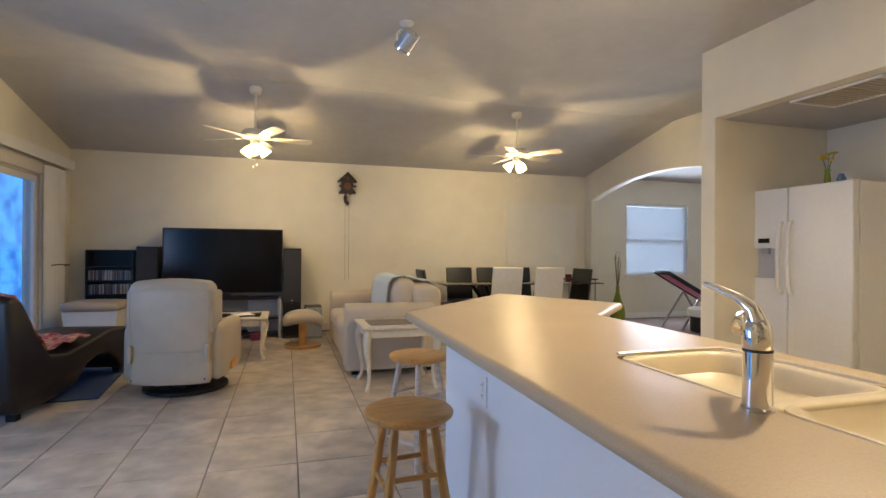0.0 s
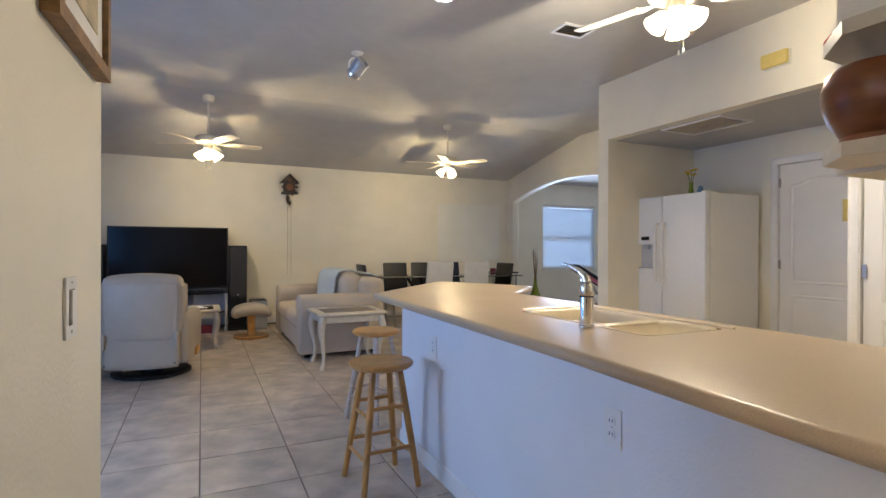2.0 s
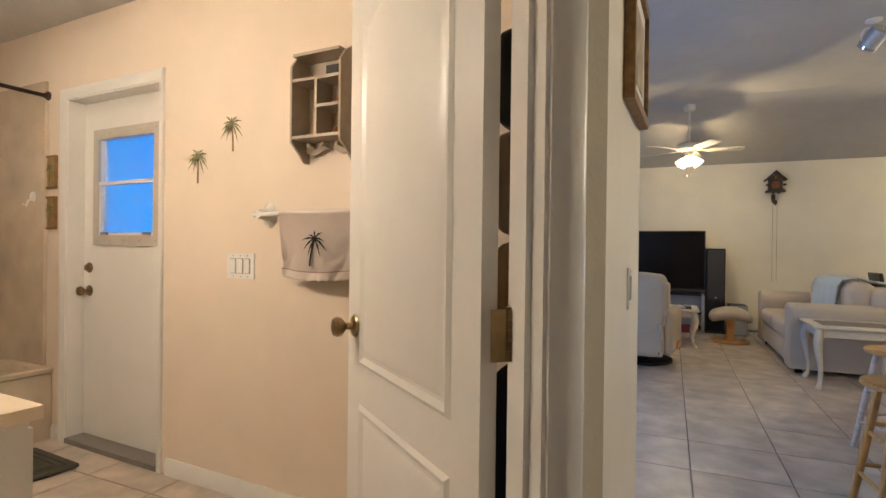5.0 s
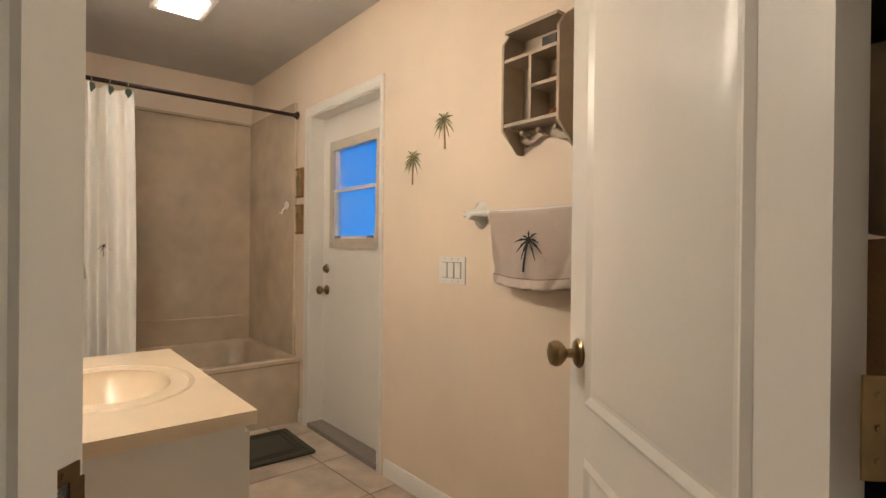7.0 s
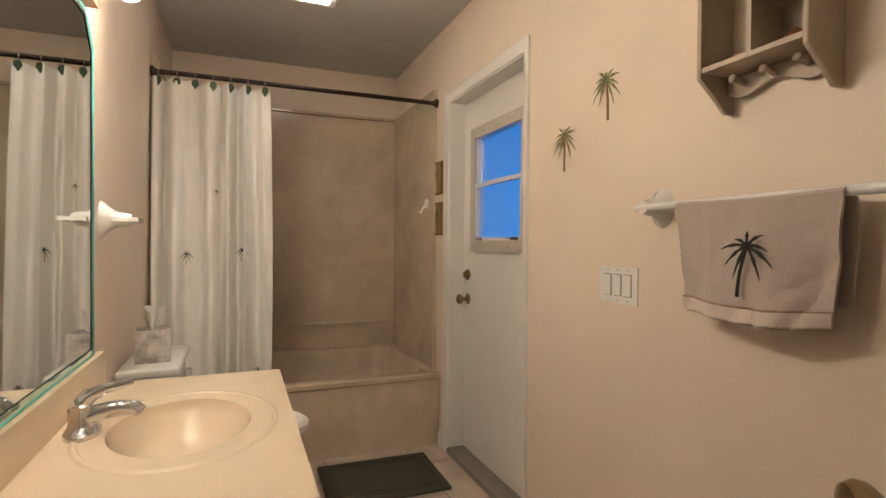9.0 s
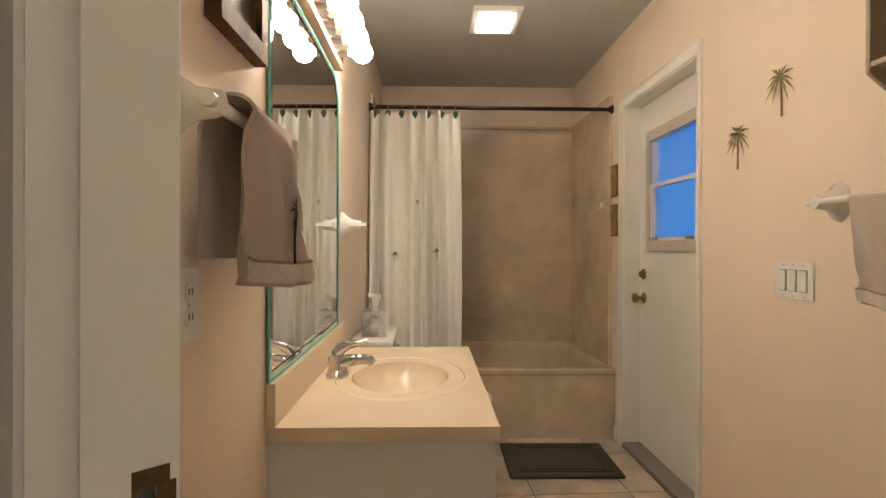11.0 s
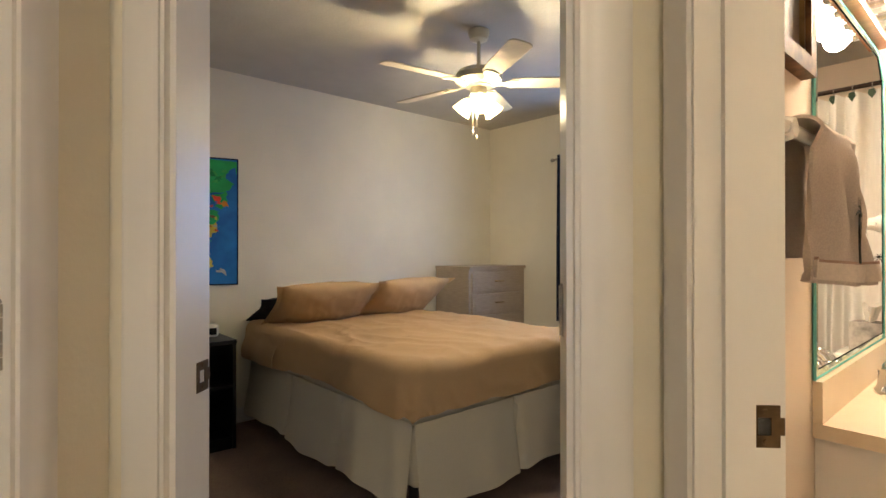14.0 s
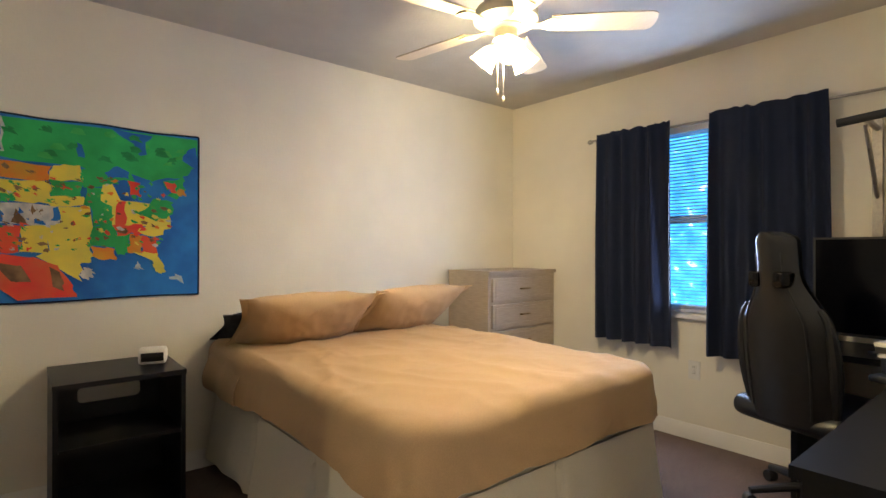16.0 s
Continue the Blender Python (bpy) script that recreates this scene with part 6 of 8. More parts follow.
pr = [(-SW / 2 + 0.006, 0.085)] + [(-SW / 2 + 0.006 + (SW - 0.012) * k / 16, 0.045 - 0.012 * math.sin(k / 16 * 2 * math.pi * 1.5)) for k in range(17)] + [(SW / 2 - 0.006, 0.085)]
part("apron", prism(pr[::-1], 0.012, 0.022, pose(0, 0, 0, 90)), SHELFPAINT, e)
for x in (-0.075, 0, 0.075):
    part("peg", turned([(0.006, 0), (0.006, 0.028), (0.010, 0.034), (0.009, 0.044), (0.004, 0.047)], 12, pose(x, -0.022, 0.062, 78)), SHELFPAINT, e)
part("scroll", prism([(-0.10, 0.441), (-0.04, 0.475), (-0.02, 0.455), (0.02, 0.455), (0.04, 0.475), (0.10, 0.441)], 0.002, 0.010, pose(0, 0, 0, 90)), SHELFPAINT, e)
for x, z, r, mt, nm, lb in ((-0.06, 0.336, 0.016, WOODBOWL, "sea_shell", "small brown sea shell on the shelf"), (0.075, 0.221, 0.018, WOODBOWL, "sea_shell", "small brown sea shell on the shelf"), (0.07, 0.101, 0.02, WOODBOWL, "sea_shell", "small brown sea shell on the shelf"), (-0.08, 0.101, 0.010, WHITE, "sea_shell", "tiny white sea shell on the shelf")):
    tagged(obj(nm, turned([(r * 0.3, 0), (r, r * 0.4), (r * 0.9, r * 0.9), (r * 0.4, r * 1.5), (r * 0.1, r * 1.8)], 12), mt, place=pose(-1.855 + x, BN - 0.06, 1.54 + z)), lb, "shell")
tagged(obj("trinket_box", boxes((-0.03, 0.03, -0.02, 0.02, 0, 0.05)), BLACK_SOFT, bevel=0.004, place=pose(-1.80, BN - 0.055, 1.54 + 0.336)), "small black box on the shelf", "box")

for z0, z1 in ((1.515, 1.715), (1.268, 1.468)):
    e = thing("palm_picture", pose(-4.0, BN - 0.0005, z0), "small bamboo framed palm picture", "picture", group="palm pictures")
    h = z1 - z0
    part("frame", boxes((-0.075, 0.075, -0.014, 0, 0, 0.012), (-0.075, 0.075, -0.014, 0, h - 0.012, h), (-0.075, -0.063, -0.014, 0, 0.012, h - 0.012), (0.063, 0.075, -0.014, 0, 0.012, h - 0.012)), BAMBOO, e, bevel=0.003)
    part("print", boxes((-0.063, 0.063, -0.006, -0.001, 0.012, h - 0.012)), mat("tan palm print", (0.40, 0.26, 0.10), 0.6, grain=0.3, scale=30), e)
    flat_palm(e, pose(0, -0.007, 0.02), h * 0.8, PALMGREEN, PALMBROWN)

# bathtub and surround
e = thing("bathtub", pose(-3.96, 0, 0), "beige cultured marble bathtub built into the alcove", "bathtub")
def loop_rect(bm, x0, x1, y0, y1, r, z):
    pts = []
    for cx, cy, a0 in ((x1 - r, y1 - r, 0), (x0 + r, y1 - r, 90), (x0 + r, y0 + r, 180), (x1 - r, y0 + r, 270)):
        for k in range(7):
            a = radians(a0 + 15 * k)
            pts.append(bm.verts.new((cx + r * math.cos(a), cy + r * math.sin(a), z)))
    return pts
bm = bmesh.new()
T0, T1, T2, T3 = -0.965, 0.0, BS + 0.003, BN - 0.003
rings = [loop_rect(bm, T0 + i, T1 - i * 1.0 + o, T2 + i, T3 - i, r, z) for i, o, r, z in ((0, 0, 0.006, 0.0), (0, 0, 0.006, 0.395), (0, 0.014, 0.008, 0.405), (0, 0.016, 0.008, 0.428), (0.004, 0.014, 0.01, 0.436), (0.05, 0, 0.10, 0.436), (0.062, 0, 0.11, 0.43), (0.08, 0, 0.13, 0.38), (0.12, 0, 0.15, 0.14), (0.17, 0, 0.14, 0.085), (0.26, 0, 0.12, 0.075))]
for p, q in zip(rings, rings[1:]):
    for k in range(28):
        bm.faces.new((p[k], p[(k + 1) % 28], q[(k + 1) % 28], q[k]))
bm.faces.new(rings[0][::-1])
bm.faces.new(rings[-1])
part("body", bm, TUBWALL, e)
part("drain", turned([(0.032, 0), (0.030, 0.004), (0.012, 0.003)], 20, pose(-0.48, BS + 0.34, 0.075)), CHROME, e)
part("overflow_plate", turned([(0.036, 0), (0.034, 0.006), (0.010, 0.008)], 20, pose(-0.48, BS + 0.105, 0.29, -82)), CHROME, e)
e = thing("tub_surround", pose(0, 0, 0), "beige cultured marble panels round the bathtub", "tub surround", kind="structure")
part("back_panel", boxes((-4.927, -4.90, BS + 0.003, BN - 0.003, 0.436, 2.17)), TUBWALL, e)
part("end_panel", boxes((-4.90, -4.03, BN - 0.022, BN - 0.003, 0.436, 2.17)), TUBWALL, e)
part("end_panel", boxes((-4.90, -4.03, BS + 0.003, BS + 0.022, 0.436, 2.17)), TUBWALL, e)
part("ledge", boxes((-4.90, -4.885, BS + 0.022, BN - 0.022, 0.60, 0.625)), TUBWALL, e, bevel=0.005)
part("cap", boxes((-4.90, -4.88, BS + 0.022, BN - 0.022, 2.15, 2.17)), TUBWALL, e, bevel=0.004)
e = thing("robe_hook", pose(-4.15, BN - 0.022, 1.45), "small white plastic hook on the tub wall", "hook")
part("plate", turned([(0.03, 0), (0.028, 0.008), (0.01, 0.012)], 18, pose(0, 0, 0.02, 90)), WHITE, e)
part("hook", bar([(0, -0.01, 0.01), (0, -0.03, -0.01), (0, -0.04, -0.04), (0, -0.055, -0.03)], 0.006, 8), WHITE, e)
e = thing("curtain_rod", pose(0, 0, 0), "dark bronze shower curtain rod", "curtain rod")
part("rod", bar([(-4.03, BS + 0.012, 2.085), (-4.03, BN - 0.012, 2.082)], 0.0125, 14), BRONZE, e)
for y, s in ((BS + 0.001, 1), (BN - 0.001, -1)):
    part("flange", turned([(0.028, 0), (0.028, 0.012), (0.018, 0.02), (0.014, 0.03)], 18, pose(-4.03, y, 2.083, -90 * s)), BRONZE, e)
e = thing("shower_curtain", pose(-4.02, -0.735, 0), "white palm-print shower curtain drawn aside", "shower curtain")
CW, CZ0, CZ1 = 0.56, 0.46, 2.055
def cur_f(u, v):
    bend = u + 0.045 * math.sin(u * 9 + 0.5)
    wob = 0.056 * (0.5 + 0.5 * (1 - v)) * math.sin(bend * 2 * math.pi * 5.2 + 0.6 * math.sin(3 * v)) * (0.75 + 0.35 * math.sin(u * 11)) + 0.010 * math.sin(u * 41 + 2 * v) + 0.006 * noise.noise(Vector((u * 9, v * 5, 0.3)))
    return Vector((wob + 0.09 * (1 - v), 0.005 + CW * (u + 0.010 * math.sin(u * 38) + 0.02 * math.sin(math.pi * v) * u), CZ0 - 0.19 + (CZ1 - CZ0 + 0.19) * v - 0.012 * abs(math.sin(u * math.pi * 6.3)) * v ** 8))
part("cloth", sheet(cur_f, 150, 40, 0.002), CURTAIN, e)
for k in range(7):
    u = 0.03 + k * 0.155
    p = cur_f(min(u, 1), 1)
    rg = part("ring", bar([(0.0 - 0.01 + 0.022 * math.cos(a), p.y, 2.083 - 0.01 + 0.026 * math.sin(a)) for a in [j * math.pi / 5 for j in range(11)]], 0.0022, 6), STEEL, e)
    part("palm_charm", prism([(-0.018, 0), (0, -0.028), (0.018, 0), (0.012, 0.022), (-0.012, 0.022)], -0.004, 0.004, pose(0.022, p.y, 2.03, 90, 0, 90)), CHARM, rg, "small green palm charm")
for y, z in ((0.16, 1.10), (0.42, 1.12), (0.50, 0.50), (0.30, 1.45)):
    flat_palm(e, pose(0.075 + (0.05 if z < 0.6 else 0), y, z, 0, 0, 90), 0.085 if z != 1.45 else 0.045, PALMBLACK, PALMBROWN, 0.03, 8)

# vanity
e = thing("vanity", pose(-2.48, 0, 0), "white vanity cabinet with a cream marble top", "vanity")
VX = 0.495
for x in (-VX + 0.02, VX - 0.04):
    part("side_panel", boxes((x, x + 0.02, BS + 0.001, -0.235, 0.08, 0.728)), TRIM, e, bevel=0.002, seg=1)
part("face_frame", boxes((-VX + 0.02, VX - 0.02, -0.235, -0.215, 0.08, 0.728)), TRIM, e, bevel=0.002, seg=1)
part("bottom", boxes((-VX + 0.04, VX - 0.04, BS + 0.01, -0.2352, 0.08, 0.10)), TRIM, e)
part("toe_kick", boxes((-VX + 0.02, VX - 0.02, BS + 0.01, -0.28, 0, 0.08)), TRIM, e)
topv = part("top", boxes((-VX, VX, BS + 0.001, -0.19, 0.73, 0.765)), MARBLE, e, bevel=0.007, seg=3)
CXB, CYB = 0.0, -0.455
bm = bmesh.new()
lathe(bm, [(0.20, 0.80), (0.20, 0.764), (0.188, 0.74), (0.15, 0.69), (0.09, 0.655), (0.02, 0.645)], 40, Matrix.Translation((CXB, CYB, 0)) @ Matrix.Diagonal((1.06, 0.80, 1, 1)))
cut(topv, bm)
bm = bmesh.new()
lathe(bm, [(0.2002, 0.760), (0.188, 0.739), (0.15, 0.689), (0.09, 0.654), (0.02, 0.644)], 40, Matrix.Translation((CXB, CYB, 0)) @ Matrix.Diagonal((1.06, 0.80, 1, 1)), cap=False)
part("basin", bm, MARBLE, e)
part("lip", (lambda b: (lathe(b, [(0.246, 0.7655), (0.25, 0.769), (0.258, 0.769), (0.264, 0.7655)], 48, Matrix.Translation((CXB, CYB, 0)) @ Matrix.Diagonal((1.1, 0.86, 1, 1)), cap=False), b)[1])(bmesh.new()), MARBLE, e)
part("drain", turned([(0.022, 0.646), (0.021, 0.650), (0.008, 0.649)], 20, pose(CXB, CYB, 0)), CHROME, e)
part("backsplash", boxes((-VX, VX, BS + 0.001, BS + 0.022, 0.766, 0.868)), MARBLE, e, bevel=0.004)
for x in (-0.24, 0.24):
    dr = part("door", boxes((x - 0.215, x + 0.215, -0.213, -0.195, 0.11, 0.70)), TRIM, e, bevel=0.004)
    part("knob", turned([(0.008, 0), (0.006, 0.012), (0.015, 0.02), (0.014, 0.028), (0.004, 0.032)], 14, pose(x - 0.17 * (1 if x > 0 else -1), -0.195, 0.62, -90)), WHITE, dr)
e = thing("basin_faucet", pose(-2.48, -0.665, 0.765), "low chrome single-lever basin faucet", "faucet")
bm = turned([(0.038, 0), (0.037, 0.010), (0.030, 0.022), (0.026, 0.05), (0.025, 0.070), (0.012, 0.082)], 28)
bmesh.ops.transform(bm, matrix=Matrix.Diagonal((1.5, 1.0, 1, 1)), verts=[v for v in bm.verts if v.co.z < 0.015])
part("body", bm, CHROME, e)
part("spout", bar([(0, 0.0, 0.034), (0, 0.035, 0.050), (0, 0.075, 0.056), (0, 0.108, 0.052), (0, 0.118, 0.040)], [0.025, 0.022, 0.0185, 0.0175, 0.0165], 16), CHROME, e)
part("lever", bar([(0, -0.004, 0.066), (0, 0.012, 0.090), (0, 0.045, 0.104), (0, 0.080, 0.110), (0, 0.102, 0.116)], [0.023, 0.019, 0.013, 0.010, 0.008], 12), CHROME, e)
part("lift_rod", bar([(0, -0.028, 0.0), (0, -0.028, 0.055)], 0.0025, 6), CHROME, e)
part("lift_knob", turned([(0.003, 0), (0.006, 0.005), (0.003, 0.010)], 10, pose(0, -0.028, 0.053)), CHROME, e)

# mirror with clipped bevelled corners
e = thing("vanity_mirror", pose(0, BS + 0.0005, 0), "wide wall mirror with teal glass edges", "mirror")
SWAP = Matrix(((1, 0, 0, 0), (0, 0, 1, 0), (0, 1, 0, 0), (0, 0, 0, 1)))
mp = [(-2.90, 0.872), (-1.985, 0.872), (-1.985, 1.80), (-2.06, 1.885), (-2.82, 1.885), (-2.90, 1.80)]
part("glass", prism(mp, 0.001, 0.006, SWAP), MIRROR, e)
bm = bmesh.new()
c = Vector((-2.44, 1.38, 0))
out = [Vector((x, z, 0)) for x, z in mp]
inn = [p + (c - p).normalized() * 0.028 for p in out]
lo = [bm.verts.new((p.x, 0.0065, p.y)) for p in out]
hi = [bm.verts.new((p.x, 0.0085, p.y)) for p in inn]
for i in range(6):
    bm.faces.new((lo[i], lo[(i + 1) % 6], hi[(i + 1) % 6], hi[i]))
part("bevel", bm, mat("bevelled mirror edge", (0.45, 0.66, 0.62), 0.06, 0.9), e)
bm = bmesh.new()
for i in range(6):
    tube(bm, [(out[i].x, 0.005, out[i].y), (out[(i + 1) % 6].x, 0.005, out[(i + 1) % 6].y)], 0.0045, 6)
part("edge", bm, TEAL, e)
e = thing("vanity_light", pose(-2.44, BS + 0.0005, 1.955, 0, 0, 180), "oak vanity light bar with lit globe bulbs", "light bar")
part("bar", boxes((-0.40, 0.40, -0.035, 0, -0.055, 0.055)), OAKTRIM, e, bevel=0.006)
part("face", boxes((-0.38, 0.38, -0.039, -0.0355, -0.035, 0.035)), CHROME, e)
for k in range(6):
    x = -0.34 + 0.136 * k
    part("socket", turned([(0.022, 0), (0.022, 0.03), (0.018, 0.034)], 18, pose(x, -0.039, 0, 90)), CHROME, e)
    part("bulb", turned([(0.012, 0), (0.018, 0.01), (0.036, 0.028), (0.042, 0.05), (0.036, 0.072), (0.018, 0.086), (0.003, 0.09)], 20, pose(x, -0.070, 0, 90)), GLOBE, e, "lit white globe bulb")
e = thing("ceiling_light", pose(-3.69, 0.01, LOW_H), "square lit bathroom ceiling light and fan", "ceiling light")
part("frame", boxes((-0.16, 0.16, -0.135, -0.10, -0.022, 0), (-0.16, 0.16, 0.10, 0.135, -0.022, 0), (-0.16, -0.12, -0.10, 0.10, -0.022, 0), (0.12, 0.16, -0.10, 0.10, -0.022, 0)), WHITE, e, bevel=0.006)
part("diffuser", boxes((-0.12, 0.12, -0.10, 0.10, -0.03, -0.006)), PANEL, e, "glowing white diffuser", bevel=0.004)

# wall things on the vanity side
e = thing("towel_bar", pose(0, 0, 0), "white ceramic towel bar beside the mirror", "towel bar", group="towel bars")
ceramic_post(e, -1.52, BS + 0.0005, 1.40, 0.085)
ceramic_post(e, -1.92, BS + 0.0005, 1.40, 0.085)
part("bar", bar([(-1.49, BS + 0.075, 1.40), (-1.95, BS + 0.075, 1.40)], 0.011, 14), CERAMIC, e)
hung_towel("hand_towel", pose(-1.70, BS + 0.075, 1.40, 0, 0, 180), 0.25, 0.31, 0.27, "taupe hand towel folded over the bar", gap=0.042, wave=0.024, palm=0.17)
e = thing("framed_picture", pose(-1.775, BS + 0.0005, 1.585), "dark tortoise framed picture on the wall", "picture")
part("frame", boxes((-0.125, 0.125, 0, 0.03, 0, 0.04), (-0.125, 0.125, 0, 0.03, 0.30, 0.34), (-0.125, -0.085, 0, 0.03, 0.04, 0.30), (0.085, 0.125, 0, 0.03, 0.04, 0.30)), GILT, e, bevel=0.008, seg=3)
part("gilt_slip", boxes((-0.086, 0.086, 0.006, 0.018, 0.039, 0.046), (-0.086, 0.086, 0.006, 0.018, 0.294, 0.301), (-0.086, -0.079, 0.006, 0.018, 0.046, 0.294), (0.079, 0.086, 0.006, 0.018, 0.046, 0.294)), BRASS, e)
part("print", boxes((-0.08, 0.08, 0.002, 0.008, 0.045, 0.295)), mat("dim grey print", (0.13, 0.10, 0.085), 0.35, spec=0.25, grain=0.4, scale=12), e)
e = thing("cup_holder", pose(-3.02, BS + 0.0005, 1.29), "white ceramic cup holder beside the mirror", "holder")
ceramic_post(e, 0, 0, 0, 0.09)
part("dish", boxes((-0.05, 0.05, 0.04, 0.115, -0.008, 0.006)), CERAMIC, e, bevel=0.004)
ot = outlet_plate("outlet", pose(-1.585, BS + 0.0003, 1.10, 0, 0, 180), "white outlet below the hanging towel")

# toilet, tissue box, mat
e = thing("toilet", pose(-3.40, BS, 0), "white ceramic toilet with a shut lid", "toilet")
part("tank", rounded(-0.22, 0.22, 0.015, 0.20, 0.38, 0.72, 0.03, 3), CERAMIC, e)
part("tank_lid", rounded(-0.235, 0.235, 0.008, 0.215, 0.721, 0.755, 0.012, 3), CERAMIC, e)
part("bowl", turned([(0.11, 0), (0.115, 0.04), (0.10, 0.15), (0.14, 0.28), (0.18, 0.36), (0.185, 0.395), (0.10, 0.40)], 32, Matrix.Translation((0, 0.45, 0)) @ Matrix.Diagonal((1, 1.28, 1, 1))), CERAMIC, e)
part("seat", turned([(0.19, 0.40), (0.195, 0.41), (0.19, 0.42), (0.05, 0.42)], 32, Matrix.Translation((0, 0.46, 0)) @ Matrix.Diagonal((1, 1.28, 1, 1))), WHITE, e)
part("lid", turned([(0.19, 0.422), (0.195, 0.43), (0.18, 0.444), (0.05, 0.448)], 32, Matrix.Translation((0, 0.46, 0)) @ Matrix.Diagonal((1, 1.28, 1, 1))), WHITE, e)
part("pedestal", rounded(-0.09, 0.09, 0.10, 0.45, 0, 0.37, 0.04, 3), CERAMIC, e)
part("flush_lever", bar([(-0.16, 0.2, 0.66), (-0.16, 0.225, 0.66), (-0.10, 0.228, 0.655)], 0.006, 8), CHROME, e)
e = thing("tissue_box", pose(-3.33, BS + 0.11, 0.755, 0, 0, 6), "square printed tissue box on the toilet tank", "tissue box")
part("box", boxes((-0.06, 0.06, -0.06, 0.06, 0, 0.125)), mat("printed card", (0.62, 0.58, 0.54), 0.6, grain=0.5, scale=26, second=(0.28, 0.26, 0.24)), e, bevel=0.003)
def tis(u, v):
    a = u * 2 * math.pi
    r = 0.012 + 0.022 * v + 0.008 * math.sin(3 * a + 2)
    return Vector((r * math.cos(a) * 1.3 - 0.015 * v, r * math.sin(a), 0.125 + 0.075 * v + 0.010 * math.sin(2 * a)))
part("tissue", sheet(tis, 24, 8), PAPER, e, "white tissue pulled up from the box")
e = thing("bath_mat", pose(-3.61, 0.36, 0, 0, 0, -1), "dark green tufted bath mat by the tub", "bath mat")
part("mat_body", rounded(-0.225, 0.225, -0.30, 0.30, 0.0005, 0.022, 0.01, 3), MAT, e)
for i, o in enumerate((0.04, 0.07)):
    part("ridge", boxes((-0.225 + o, 0.225 - o, -0.30 + o, -0.29 + o, 0.0222, 0.027), (-0.225 + o, 0.225 - o, 0.29 - o, 0.30 - o, 0.0222, 0.027), (-0.225 + o, -0.215 + o, -0.29 + o, 0.29 - o, 0.0222, 0.027), (0.215 - o, 0.225 - o, -0.29 + o, 0.29 - o, 0.0222, 0.027)), MAT, e, bevel=0.002)

# things hung on the wall behind the open door
e = thing("hanging_rack", pose(-0.7355, 0.12, 0), "wall rack with dark bags hung behind the door", "rack")
part("rail", boxes((-0.02, 0.0, -0.02, 0.5, 1.70, 1.76)), DARKWOOD, e, bevel=0.003)
for k, (z0, z1, mt) in enumerate(((1.45, 1.66, BLACK_SOFT), (1.22, 1.44, SHELFPAINT), (0.95, 1.2, SHEET), (0.5, 0.93, NAVY), (0.1, 0.48, PINE))):
    part("bag", rounded(-0.12, -0.004, -0.02, 0.3, z0, z1, 0.03, 3, 0.01), mt, e)
# ---- bedroom ----
MS, MW = -3.97, -4.25
e = thing("bed_frame", pose(-2.485, -3.02, 0), "full bed base with a white pleated skirt", "bed")
BX, BY = 0.685, 0.92
part("box_spring", rounded(-BX + 0.03, BX - 0.03, -BY, BY - 0.02, 0.16, 0.42, 0.03, 3), SKIRT, e)
for sx in (-1, 1):
    for sy in (-1, 1):
        part("leg", bar([(sx * (BX - 0.12), sy * (BY - 0.14), 0.012), (sx * (BX - 0.12), sy * (BY - 0.14), 0.17)], 0.022, 10), BLACK_SOFT, e)
def skirt_side(p0, p1, nrm, pleat):
    p0, p1, nrm = Vector(p0), Vector(p1), Vector(nrm)
    L = (p1 - p0).length
    def f(u, v):
        g = 0.0
        for c in pleat:
            g += -0.03 * math.exp(-((u * L - c) / 0.018) ** 2)
        w = (0.012 * math.sin(u * L * 9) + 0.006 * math.sin(u * L * 23)) * (1 - v)
        p = p0.lerp(p1, u) + nrm * (0.055 * (1 - v) ** 1.3 + w + g * (1 - 0.4 * v))
        return Vector((p.x, p.y, 0.085 + 0.36 * v + 0.012 * math.sin(u * L * 5) * (1 - v)))
    return sheet(f, 90, 8, 0.003)
part("skirt", skirt_side((BX - 0.025, -BY, 0), (BX - 0.025, BY - 0.03, 0), (1, 0, 0), (0.62, 1.2)), SKIRT, e)
part("skirt", skirt_side((-BX + 0.025, BY - 0.02, 0), (BX - 0.03, BY - 0.02, 0), (0, 1, 0), (0.66,)), SKIRT, e)
part("skirt", skirt_side((-BX + 0.025, -BY, 0), (-BX + 0.025, BY - 0.03, 0), (-1, 0, 0), (0.62, 1.2)), SKIRT, e)
e = thing("mattress", pose(-2.485, -3.02, 0.42), "mattress covered with a rumpled tan sheet", "mattress")
